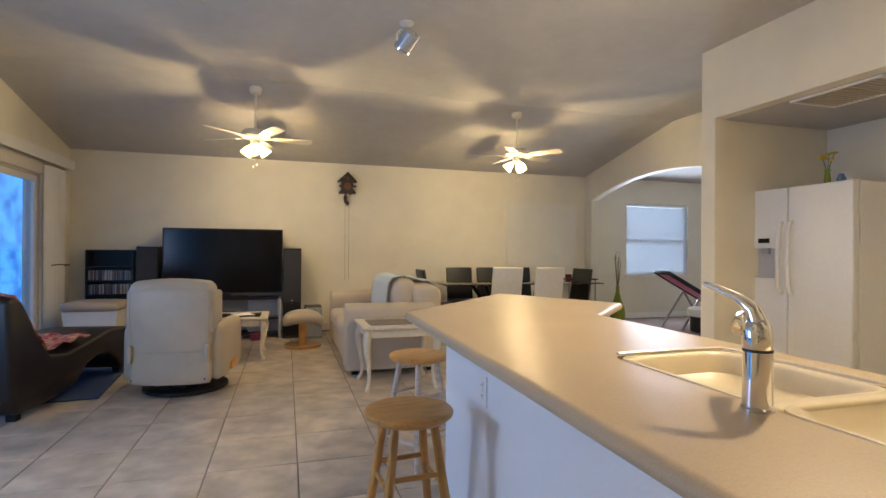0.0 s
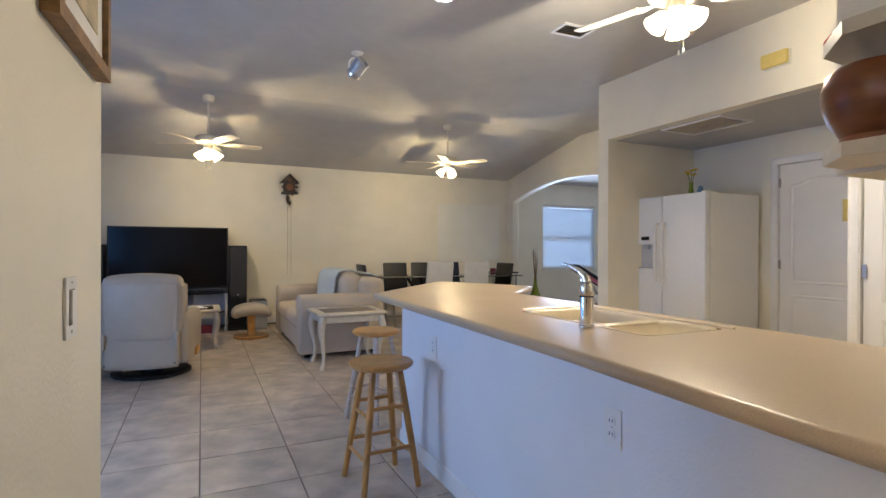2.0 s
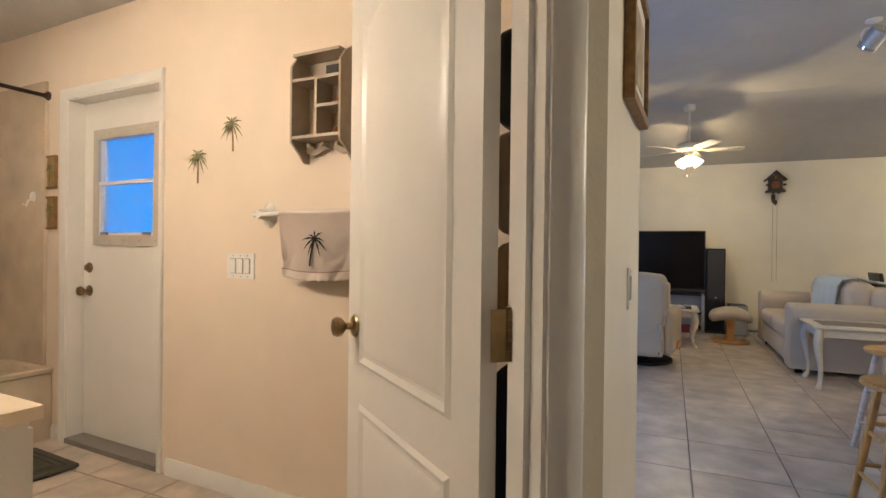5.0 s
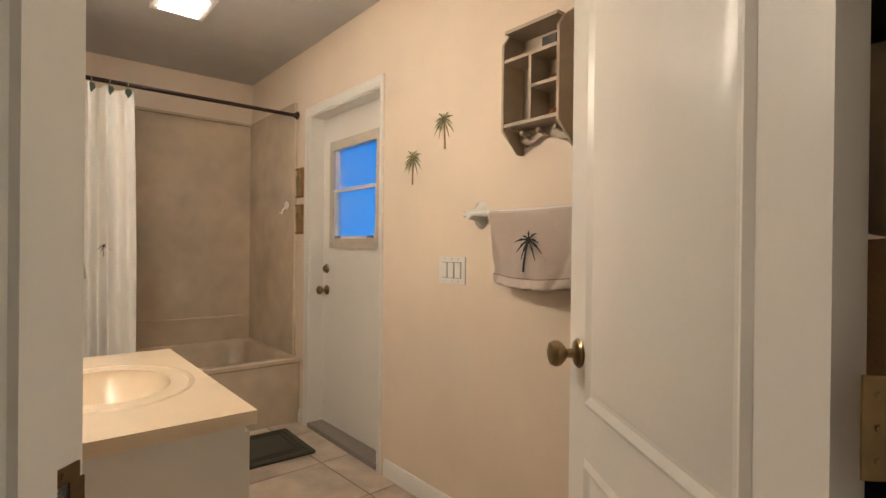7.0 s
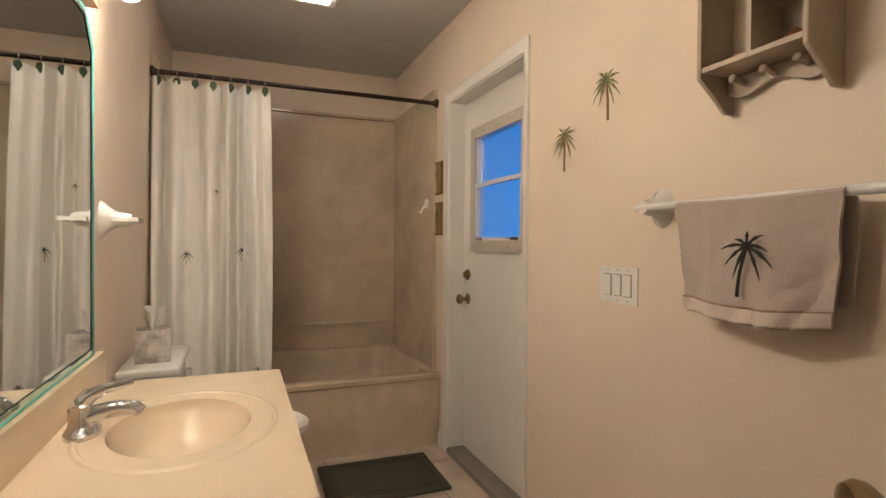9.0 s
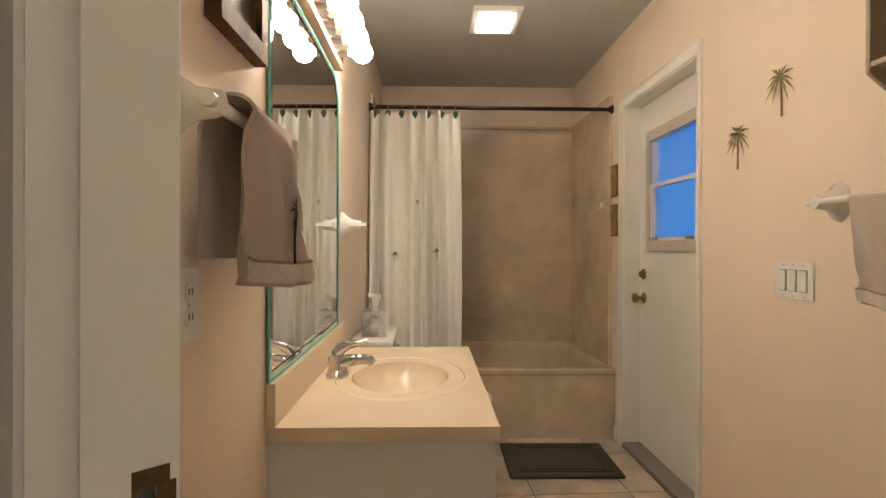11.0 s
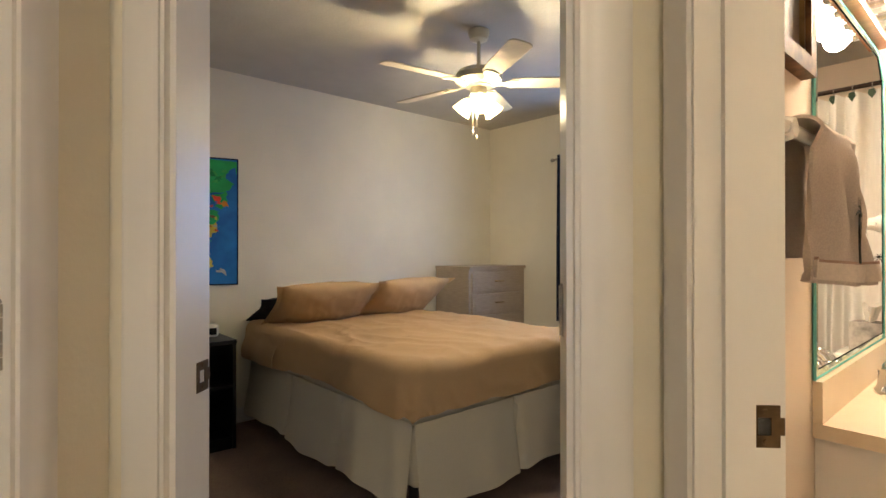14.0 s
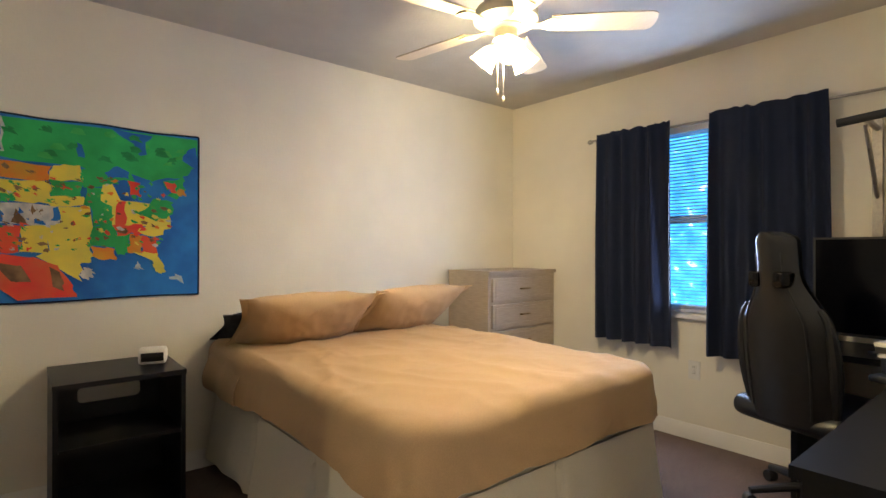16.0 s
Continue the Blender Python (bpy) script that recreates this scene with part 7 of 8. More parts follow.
def sheet_f(u, v):
    """The sheet over the mattress: u across, v from head to foot; it rounds the edge and hangs down."""
    r, c, drop = 0.065, 0.07, 0.28
    X, Y = BX + 0.015 - r - c, BY + 0.015 - r - c
    sx, sy = (2 * u - 1) * (X + c + drop), -BY + v * (BY + Y + c + drop)
    kx, ky = max(-X, min(X, sx)), min(Y, sy)
    w = Vector((sx - kx, sy - ky, 0))
    far = (abs(w.x) ** 5 + abs(w.y) ** 5) ** 0.2
    n = w.normalized() if far > 1e-6 else Vector((0, 0, 0))
    d = max(0.0, far - c)
    x, y = kx + n.x * min(far, c), ky + n.y * min(far, c)
    lift = 0.012 * noise.noise(Vector((sx * 2.6, sy * 2.0, 0.3))) + 0.007 * noise.noise(Vector((sx * 8, sy * 5, 2.1))) + 0.012 * (1 - abs(noise.noise(Vector((sx * 3.3 + sy, sy * 1.7 - sx, 5.2))))) ** 7 + 0.010 * (1 - abs(noise.noise(Vector((sx * 2.2 - sy, sy * 4.1, 9.2))))) ** 9 + 0.006 * (1 - abs(noise.noise(Vector((sx * 5.2 + sy * 2, sy * 6.1 - sx, 4.7))))) ** 10
    z = 0.282 + lift * 0.8 + 0.012 * math.exp(-((sx / 0.5) ** 2 + ((sy + 0.1) / 0.7) ** 2))
    corner = abs(n.x * n.y) * 2
    if d < r * 1.5708:
        out, down = r * math.sin(d / r), r * (1 - math.cos(d / r))
    else:
        hang = 0.30 * math.tanh((d - r * 1.5708) / 0.30)
        out = r + 0.05 * hang - 0.06 * max(0.0, hang - 0.16) + (0.007 * math.sin(9 * sx + 1) + 0.006 * math.sin(11 * sy)) * hang / 0.2
        out += corner * hang * 0.07 * math.sin(8 * math.atan2(n.y, abs(n.x)))
        out += 0.012 * (1 - abs(noise.noise(Vector((sx * 5 + sy * 3, sy * 5 - sx * 3, 7.7))))) ** 6 * hang / 0.2
        down = r + hang
    z -= down - 0.02 * math.sin(sy * 5 + 1) * max(0.0, d - 0.2) / 0.1 * abs(n.x)
    return Vector((x + n.x * out, y + n.y * out, z))
part("cover", sheet(sheet_f, 110, 110), SHEET, e)
part("core", rounded(-BX + 0.03, BX - 0.03, -BY, BY - 0.03, 0.0, 0.225, 0.04, 3), SKIRT, e)
def fold_f(u, v):
    x = BX + 0.05 + 0.012 * math.sin(5 * v) - 0.03 * v
    return Vector((x + 0.006 * math.sin(12 * u), -BY + 0.02 + 0.50 * u, 0.05 + 0.19 * v))
part("tuck", sheet(fold_f, 16, 8, 0.004), SHEET, e)
def pillow(place, mt, label, w=0.70, h=0.47, t=0.19, flange=0.03):
    e = thing("pillow", place, label, "pillow", group="pillows on the bed")
    def shp(sgn):
        def f(u, v):
            a, b = 2 * u - 1, 2 * v - 1
            k = max(0.0, (1 - a * a)) ** 0.58 * max(0.0, (1 - b * b)) ** 0.58
            pinch = 1 - 0.13 * (abs(a) ** 2) * (1 - abs(b)) - 0.05 * (abs(b) ** 2) * (1 - abs(a))
            wr = 0.010 * noise.noise(Vector((a * 3.3, b * 3.3, 1.7 + sgn))) + 0.009 * (1 - abs(noise.noise(Vector((a * 5.5, b * 2.2, 3 + w))))) ** 5 * (1.2 - 0.8 * b) * 0.6
            return Vector((a * w / 2 * pinch, sgn * (t / 2 * k + (wr if k > 0.05 else 0)), b * h / 2 * pinch))
        return f
    bm = sheet(shp(-1), 48, 36)
    b2 = sheet(shp(1), 48, 36)
    me = bpy.data.meshes.new("tmp")
    b2.to_mesh(me)
    b2.free()
    bm.from_mesh(me)
    bpy.data.meshes.remove(me)
    bmesh.ops.remove_doubles(bm, verts=bm.verts, dist=0.001)
    part("body", bm, mt, e, angle=80)
    for s in (-1, 1):
        part("flange", sheet(lambda u, v, s=s: Vector((s * (w / 2 - 0.01 + (flange + 0.01) * u - 0.045 * math.sin(math.pi * v)), 0.006 * math.sin(9 * v + s), (v - 0.5) * h * (0.98 + 0.03 * u))), 3, 16, 0.005), mt, e)
    return e
NAVYPILLOW = mat("dark grey cotton", (0.03, 0.032, 0.04), 0.9, grain=0.2, scale=200, bump=0.2)
pillow(pose(-2.17, -3.55, 0.83, -54, 0, -6), SHEET, "tan cotton pillow propped at the bed head")
pillow(pose(-2.86, -3.57, 0.83, -52, 0, 4), SHEET, "tan cotton pillow leaning beside its twin")
pillow(pose(-2.12, -3.80, 0.78, -66, 0, -3), NAVYPILLOW, "dark grey pillow behind the tan ones", w=0.64, t=0.13)
pillow(pose(-2.82, -3.82, 0.78, -66, 0, 3), NAVYPILLOW, "dark grey pillow behind the tan ones", w=0.64, t=0.13)

e = thing("nightstand", pose(-1.33, -3.735, 0.012), "black open nightstand with two shelves", "nightstand")
NW, ND, NH = 0.245, 0.225, 0.645
part("top", boxes((-NW, NW, -ND, ND, NH - 0.022, NH)), BLACK, e, bevel=0.003)
for s in (-1, 1):
    part("side", boxes((s * (NW - 0.011) - 0.009, s * (NW - 0.011) + 0.009, -ND + 0.005, ND - 0.006, 0, NH - 0.0225)), BLACK, e, bevel=0.001, seg=1)
bk = part("back", boxes((-NW + 0.021, NW - 0.021, -ND + 0.006, -ND + 0.014, 0.02, NH - 0.023)), BLACK, e)
cut(bk, rounded(-0.13, 0.13, -0.5, 0.5, 0.455, 0.53, 0.02, 3))
for z in (0.06, 0.37):
    part("shelf", boxes((-NW + 0.021, NW - 0.021, -ND + 0.016, ND - 0.01, z - 0.008, z + 0.008)), BLACK, e, bevel=0.001, seg=1)
part("kick", boxes((-NW + 0.021, NW - 0.021, ND - 0.03, ND - 0.015, 0.0, 0.05)), BLACK, e)
e = thing("alarm_clock", pose(-1.48, -3.74, 0.657, 0, 0, 165) @ Matrix.Scale(1.25, 4), "small white clock with a black face", "clock")
bm = rounded(-0.048, 0.048, -0.03, 0.03, 0, 0.062, 0.014, 4)
part("body", bm, WHITE, e)
part("face", boxes((-0.038, 0.038, -0.0325, -0.0302, 0.012, 0.045)), SCREEN, e)

# chest of drawers
e = thing("chest_of_drawers", pose(-3.88, -3.735, 0.012), "pickled oak chest of drawers in the corner", "chest")
W2, D2, H2 = 0.362, 0.22, 1.04
part("carcass", boxes((-W2, W2, -D2, D2 - 0.012, 0, H2 - 0.025)), GREYWOOD, e, bevel=0.003)
part("top", boxes((-W2 - 0.006, W2 + 0.006, -D2, D2 + 0.006, H2 - 0.0245, H2)), GREYWOOD, e, bevel=0.008, seg=3)
for k in range(5):
    z = 0.07 + k * 0.188
    dr = part("drawer", boxes((-W2 + 0.03, W2 - 0.03, D2 - 0.0115, D2 + 0.006, z, z + 0.165)), GREYWOOD, e, bevel=0.005)
    part("molding", boxes((-W2 + 0.055, W2 - 0.055, D2 + 0.006, D2 + 0.010, z + 0.022, z + 0.028), (-W2 + 0.055, W2 - 0.055, D2 + 0.006, D2 + 0.010, z + 0.137, z + 0.143), (-W2 + 0.055, -W2 + 0.061, D2 + 0.006, D2 + 0.010, z + 0.028, z + 0.137), (W2 - 0.061, W2 - 0.055, D2 + 0.006, D2 + 0.010, z + 0.028, z + 0.137)), GREYWOOD, dr, bevel=0.0015, seg=1)
    part("handle", bar([(-0.05, D2 + 0.006, z + 0.085), (-0.042, D2 + 0.022, z + 0.085), (0.042, D2 + 0.022, z + 0.085), (0.05, D2 + 0.006, z + 0.085)], 0.006, 8), BRASS, dr)

# window, blinds, curtains
e = thing("window_bedroom", pose(MW, -2.40, 0.80), "white sash window with a wooden sill", "window", kind="structure")
part("window_frame", boxes((-0.13, -0.07, -0.45, -0.41, 0, 1.2), (-0.13, -0.07, 0.41, 0.45, 0, 1.2), (-0.13, -0.07, -0.41, 0.41, 0, 0.045), (-0.13, -0.07, -0.41, 0.41, 1.155, 1.2), (-0.13, -0.07, -0.41, 0.41, 0.58, 0.63)), TRIM, e, bevel=0.003)
part("window_sill", boxes((-0.07, 0.035, -0.48, 0.48, -0.028, -0.002)), TRIM, e, bevel=0.005)
for z0, z1 in ((0.045, 0.58), (0.63, 1.155)):
    g = part("pane", boxes((-0.102, -0.098, -0.41, 0.41, z0, z1)), GLASS, e)
    g.visible_shadow = False
structure("backdrop_yard", boxes((-5.6, -5.55, -4.6, -0.2, -0.25, 3.0)), OUT_BED, "blue dusk light through garden leaves", "backdrop")
e = thing("window_blind", pose(MW - 0.03, -2.40, 0.81), "white open mini blind in the bedroom window", "blinds")
part("head_rail", boxes((-0.015, 0.02, -0.43, 0.43, 1.145, 1.185)), WHITE, e)
SLATW = mat("white vinyl slat", (0.70, 0.74, 0.80), 0.5)
for k in range(52):
    bm = bmesh.new()
    box(bm, -0.0125, 0.0125, -0.43, 0.43, -0.0005, 0.0005, pose(0, 0, 0.025 + k * 0.0216, 0, -10))
    part("slat", bm, SLATW, e)
part("bottom_rail", boxes((-0.012, 0.012, -0.43, 0.43, 0.0, 0.012)), WHITE, e)
for y in (-0.28, 0.28):
    part("cord", bar([(0.0125, y, 0.01), (0.0125, y, 1.15)], 0.0012, 5), WHITE, e)
e = thing("curtain_rod", pose(0, 0, 0), "thin nickel curtain rod over the bedroom window", "curtain rod")
part("rod", bar([(MW + 0.085, -3.12, 1.985), (MW + 0.085, -1.30, 1.975)], 0.008, 12), STEEL, e)
for y in (-3.14, -1.28):
    part("finial", turned([(0.008, -0.02), (0.016, -0.005), (0.016, 0.008), (0.006, 0.02)], 14, pose(MW + 0.085, y, 1.98, 90)), STEEL, e)
for y in (-3.09, -1.33):
    part("bracket", bar([(MW + 0.001, y, 1.975), (MW + 0.085, y, 1.972)], 0.006, 8), STEEL, e)
def drawn_curtain(y0, y1, z0, folds, ph):
    e = thing("window_curtain", pose(MW + 0.085, y0, 0), "navy blue pleated window curtain", "curtain", group="navy curtains")
    def f(u, v):
        amp = 0.018 + 0.022 * (1 - v)
        w = 1.8 * noise.noise(Vector((u * 3.1, ph * 3, 0.4)))
        x = amp * (0.75 + 0.5 * noise.noise(Vector((u * 5, ph, 2)))) * math.sin(u * 2 * math.pi * folds + ph + w + 0.5 * math.sin(2 * v)) + 0.006 * math.sin(u * 50 + 2 * v)
        if v > 0.965:
            x = max(-0.004, x * 0.4) + 0.008
        return Vector((x + 0.012, (y1 - y0) * (u * (1 + 0.05 * (1 - v)) - 0.025 * (1 - v)), z0 + (2.02 - z0) * v + 0.016 * noise.noise(Vector((u * 14, ph, 1.1))) * (v > 0.97)))
    part("cloth", sheet(f, 120, 40, 0.004), NAVY, e)
    return e
drawn_curtain(-3.07, -2.54, 0.585, 5.2, 0.3)
drawn_curtain(-2.30, -1.72, 0.575, 5.6, 1.4)
outlet_plate("outlet", pose(MW + 0.0005, -2.435, 0.45, 0, 0, 90), "white outlet on the wall below the window")
ceiling_fan(pose(-2.50, -2.40, 2.405) @ Matrix.Scale(0.9, 4), 0.31, BED_GLASS, BED_BULB, 64, "ivory five-bladed ceiling fan with lit tulip shades", 3, 0.66)

# cloth map on the wall
e = thing("map_tapestry", pose(-1.735, MS + 0.002, 0.96, 0, 0, 180), "bright painted cloth map hung on the wall", "tapestry")
TW, TH = 1.30, 0.85
def cloth_f(dy):
    def f(u, v):
        sag = -0.018 * math.sin(math.pi * u * 3) ** 2 * v * 0.5
        return Vector((-TW * u, -0.012 - dy - 0.0012 * math.sin(u * 9 + v * 4), TH * v + sag + 0.004 * math.sin(9 * u) * (1 - v)))
    return f
def dye(name, a, b, s):
    return mat(name, a, 0.85, grain=0.6, scale=s, second=b, bump=0.2, bump_scale=250, blotch=0.2)
SEA = dye("map sea blue", (0.0195, 0.221, 0.624), (0.0104, 0.117, 0.429), 5)
LANDG = dye("map green", (0.026, 0.481, 0.13), (0.0156, 0.338, 0.091), 7)
LANDY = dye("map yellow", (0.85, 0.676, 0.091), (0.754, 0.624, 0.104), 16)
LANDR = dye("map red", (0.85, 0.0585, 0.0455), (0.754, 0.13, 0.052), 9)
LANDO = dye("map orange", (0.78, 0.195, 0.026), (0.65, 0.325, 0.039), 12)
LANDN = dye("map brown", (0.286, 0.169, 0.078), (0.13, 0.0715, 0.0325), 18)
FOREST = dye("map dark green", (0.014, 0.30, 0.09), (0.010, 0.22, 0.06), 20)
MEADOW = dye("map light green", (0.07, 0.50, 0.12), (0.04, 0.38, 0.08), 20)
LANDW = dye("map white", (0.715, 0.676, 0.624), (0.39, 0.39, 0.416), 18)
part("cloth", sheet(cloth_f(0), 40, 26, 0.002), SEA, e)
part("binding", (lambda b: [tube(b, [cloth_f(0)(u0 + (u1 - u0) * k / 12, v0 + (v1 - v0) * k / 12) for k in range(13)], 0.005, 6) for u0, v0, u1, v1 in ((0, 0, 1, 0), (1, 0, 1, 1), (1, 1, 0, 1), (0, 1, 0, 0))] and b)(bmesh.new()), NAVY, e)
def patch(name, pts, mt, lift):
    """A dyed area on the cloth; pts as fractions of its width from its east edge and of its height."""
    bm = bmesh.new()
    f = cloth_f(lift)
    dense = []
    for (a, b), (c, d) in zip(pts, pts[1:] + pts[:1]):
        for k in range(4):
            t = k / 4
            w = 0.006 * math.sin(37 * (a + c * t) + 23 * (b + d * t))
            dense.append((a + (c - a) * t + w, b + (d - b) * t + w))
    vs = [bm.verts.new(f(min(0.995, max(0.005, u)), min(0.99, max(0.01, v)))) for u, v in dense]
    bm.faces.new(vs)
    bmesh.ops.triangulate(bm, faces=bm.faces[:])
    for fc in bm.faces:
        fc.smooth = False
    part(name, bm, mt, e)
patch("north_land", [(0.01, 0.985), (0.99, 0.985), (0.99, 0.74), (0.63, 0.77), (0.40, 0.75), (0.30, 0.66), (0.22, 0.66), (0.13, 0.72), (0.06, 0.74), (0.012, 0.80)], LANDG, 0.0045)
patch("bay", [(0.31, 0.985), (0.175, 0.985), (0.20, 0.92), (0.195, 0.85), (0.215, 0.85), (0.24, 0.92), (0.28, 0.95)], SEA, 0.006)
patch("inlet", [(0.012, 0.93), (0.05, 0.89), (0.06, 0.84), (0.012, 0.79)], SEA, 0.006)
patch("north_lake", [(0.42, 0.89), (0.405, 0.88), (0.39, 0.81), (0.405, 0.80)], SEA, 0.006)
# states as dyed blocks: east edge, west edge, bottom, top
for u0, u1, v0, v1, mt in ((0.495, 0.66, 0.66, 0.75, LANDO), (0.66, 0.80, 0.62, 0.76, LANDR), (0.80, 0.99, 0.60, 0.74, LANDG), (0.492, 0.66, 0.58, 0.655, LANDY), (0.402, 0.49, 0.67, 0.755, LANDY), (0.40, 0.49, 0.58, 0.67, LANDG), (0.495, 0.59, 0.54, 0.60, LANDY), (0.59, 0.80, 0.54, 0.60, LANDG), (0.39, 0.495, 0.53, 0.58, LANDY), (0.474, 0.66, 0.42, 0.53, LANDW), (0.66, 0.78, 0.40, 0.55, LANDY), (0.372, 0.474, 0.42, 0.53, LANDY), (0.575, 0.66, 0.27, 0.415, LANDR), (0.495, 0.574, 0.27, 0.415, LANDY), (0.371, 0.495, 0.27, 0.42, LANDY), (0.78, 0.99, 0.30, 0.60, LANDY), (0.66, 0.78, 0.28, 0.40, LANDO), (0.31, 0.40, 0.64, 0.735, LANDG), (0.305, 0.39, 0.53, 0.64, LANDG), (0.293, 0.372, 0.42, 0.53, LANDG), (0.293, 0.371, 0.30, 0.42, LANDG)):
    patch("state", [(u0, v0), (u1, v0), (u1, v1), (u0, v1)], mt, 0.006)
patch("gulf_state", [(0.50, 0.28), (0.371, 0.28), (0.371, 0.22), (0.402, 0.20), (0.404, 0.11), (0.44, 0.15), (0.49, 0.21), (0.53, 0.25)], LANDY, 0.0075)
patch("river_state", [(0.37, 0.30), (0.30, 0.29), (0.293, 0.22), (0.35, 0.23), (0.37, 0.25)], LANDO, 0.0075)
patch("lake_state", [(0.33, 0.65), (0.30, 0.66), (0.285, 0.58), (0.30, 0.53), (0.34, 0.56)], LANDY, 0.0075)
patch("middle_state", [(0.30, 0.58), (0.20, 0.56), (0.13, 0.58), (0.10, 0.44), (0.15, 0.42), (0.30, 0.42)], LANDY, 0.007)
patch("river_state", [(0.29, 0.57), (0.265, 0.57), (0.255, 0.44), (0.29, 0.42)], LANDR, 0.0085)
patch("hill_state", [(0.22, 0.50), (0.16, 0.60), (0.10, 0.58), (0.095, 0.50), (0.16, 0.46)], LANDG, 0.008)
patch("red_state", [(0.30, 0.42), (0.21, 0.44), (0.19, 0.40), (0.29, 0.36)], LANDR, 0.009)
patch("coast_state", [(0.20, 0.43), (0.10, 0.44), (0.15, 0.36), (0.23, 0.38)], LANDY, 0.009)
patch("south_state", [(0.30, 0.37), (0.25, 0.38), (0.25, 0.26), (0.29, 0.25)], LANDG, 0.0085)
patch("south_state", [(0.252, 0.38), (0.205, 0.37), (0.205, 0.26), (0.252, 0.26)], LANDO, 0.0087)
patch("south_state", [(0.207, 0.37), (0.155, 0.34), (0.155, 0.25), (0.207, 0.26)], LANDR, 0.0088)
patch("south_cape", [(0.235, 0.265), (0.155, 0.265), (0.125, 0.16), (0.133, 0.125), (0.16, 0.15), (0.175, 0.22)], LANDY, 0.0095)
patch("north_east", [(0.13, 0.70), (0.06, 0.74), (0.055, 0.66), (0.09, 0.60), (0.12, 0.62)], LANDG, 0.008)
patch("red_state", [(0.125, 0.70), (0.09, 0.70), (0.085, 0.64), (0.12, 0.63)], LANDR, 0.009)
patch("cape", [(0.085, 0.66), (0.055, 0.66), (0.052, 0.62), (0.08, 0.62)], LANDO, 0.0095)
patch("red_state", [(0.255, 0.69), (0.22, 0.69), (0.215, 0.61), (0.25, 0.60)], LANDR, 0.0105)
patch("lake", [(0.335, 0.73), (0.29, 0.77), (0.245, 0.74), (0.25, 0.70), (0.29, 0.71), (0.32, 0.70)], SEA, 0.009)
patch("lake", [(0.285, 0.68), (0.255, 0.69), (0.255, 0.59), (0.28, 0.58)], SEA, 0.0092)
patch("lake", [(0.24, 0.73), (0.18, 0.71), (0.20, 0.62), (0.225, 0.66)], SEA, 0.0094)
patch("lake", [(0.20, 0.60), (0.11, 0.66), (0.105, 0.64), (0.19, 0.57)], SEA, 0.0096)
patch("south_land", [(0.99, 0.34), (0.62, 0.265), (0.535, 0.246), (0.47, 0.20), (0.43, 0.09), (0.415, 0.022), (0.58, 0.015), (0.66, 0.12), (0.99, 0.20)], LANDR, 0.0097)
patch("brown_hill", [(0.64, 0.22), (0.57, 0.20), (0.55, 0.12), (0.60, 0.12)], LANDN, 0.0108)
patch("brown_hill", [(0.50, 0.20), (0.46, 0.16), (0.455, 0.06), (0.48, 0.08)], LANDN, 0.0108)
rng = random.Random(11)
for k in range(26):
    u = 0.475 + rng.random() * 0.16
    v = 0.425 + rng.random() * 0.03
    patch("mountain", [(u - 0.018, v), (u + 0.018, v), (u + 0.002, v + 0.05 + 0.03 * rng.random())], rng.choice((LANDN, LANDW, SEA)), 0.0075 + 0.0002 * k)
for k in range(26):
    u, v = rng.uniform(0.06, 0.66), rng.uniform(0.79, 0.96)
    patch("forest", [(u - 0.02, v - 0.012), (u + 0.022, v - 0.01), (u + 0.012, v + 0.016), (u - 0.01, v + 0.02)], rng.choice((FOREST, MEADOW)), 0.0055 + 0.00005 * k)
for k in range(300):
    u, v = rng.uniform(0.11, 0.97), rng.uniform(0.28, 0.72)
    if (u < 0.35 and v < 0.30) or (0.47 < u < 0.66 and 0.42 < v < 0.53):
        continue
    s = rng.uniform(0.005, 0.013)
    a, w = rng.uniform(0, 3.14), rng.uniform(0.5, 1.6)
    c, d = math.cos(a) * s, math.sin(a) * s
    patch("motif", [(u - c * w, v - d), (u - d * 0.5, v + c), (u + c * w, v + d * 1.3), (u + c * 0.4 + d * 0.7, v - c * 0.8)], rng.choice((LANDN, LANDN, LANDN, MEADOW, LANDG, LANDO, LANDR, LANDW, LANDY)), 0.0115 + 0.00004 * k)
patch("sail", [(0.235, 0.165), (0.22, 0.21), (0.205, 0.165)], LANDW, 0.006)
patch("compass", [(0.385 + 0.022 * math.cos(a), 0.15 + 0.033 * math.sin(a)) for a in [k * 0.785 for k in range(8)]], LANDW, 0.006)
patch("dolphin", [(0.11, 0.10), (0.09, 0.13), (0.07, 0.12), (0.06, 0.07), (0.085, 0.10)], LANDW, 0.006)
patch("inset_chart", [(0.985, 0.97), (0.62, 0.975), (0.62, 0.80), (0.985, 0.80)], LANDW, 0.006)
patch("inset_chart_sea", [(0.98, 0.965), (0.63, 0.968), (0.63, 0.81), (0.98, 0.81)], SEA, 0.0075)

# desk, monitor, chair
e = thing("desk", pose(-2.98, -0.869, 0.012), "black corner computer desk along two walls", "desk")
part("top", boxes((-1.255, 0.72, -0.47, 0.0, 0.70, 0.728)), BLACK, e, bevel=0.004)
part("wing_top", boxes((-1.255, -0.80, -0.93, -0.4705, 0.70, 0.728)), BLACK, e, bevel=0.004)
part("pedestal", boxes((0.32, 0.70, -0.45, -0.02, 0.0, 0.699)), BLACK, e, bevel=0.003)
part("side", boxes((-1.24, -0.84, -0.92, -0.895, 0.0, 0.699)), BLACK, e, bevel=0.002)
for z in (0.12, 0.33, 0.54):
    part("drawer", boxes((0.335, 0.685, -0.458, -0.451, z, z + 0.14)), BLACK_SOFT, e, bevel=0.003)
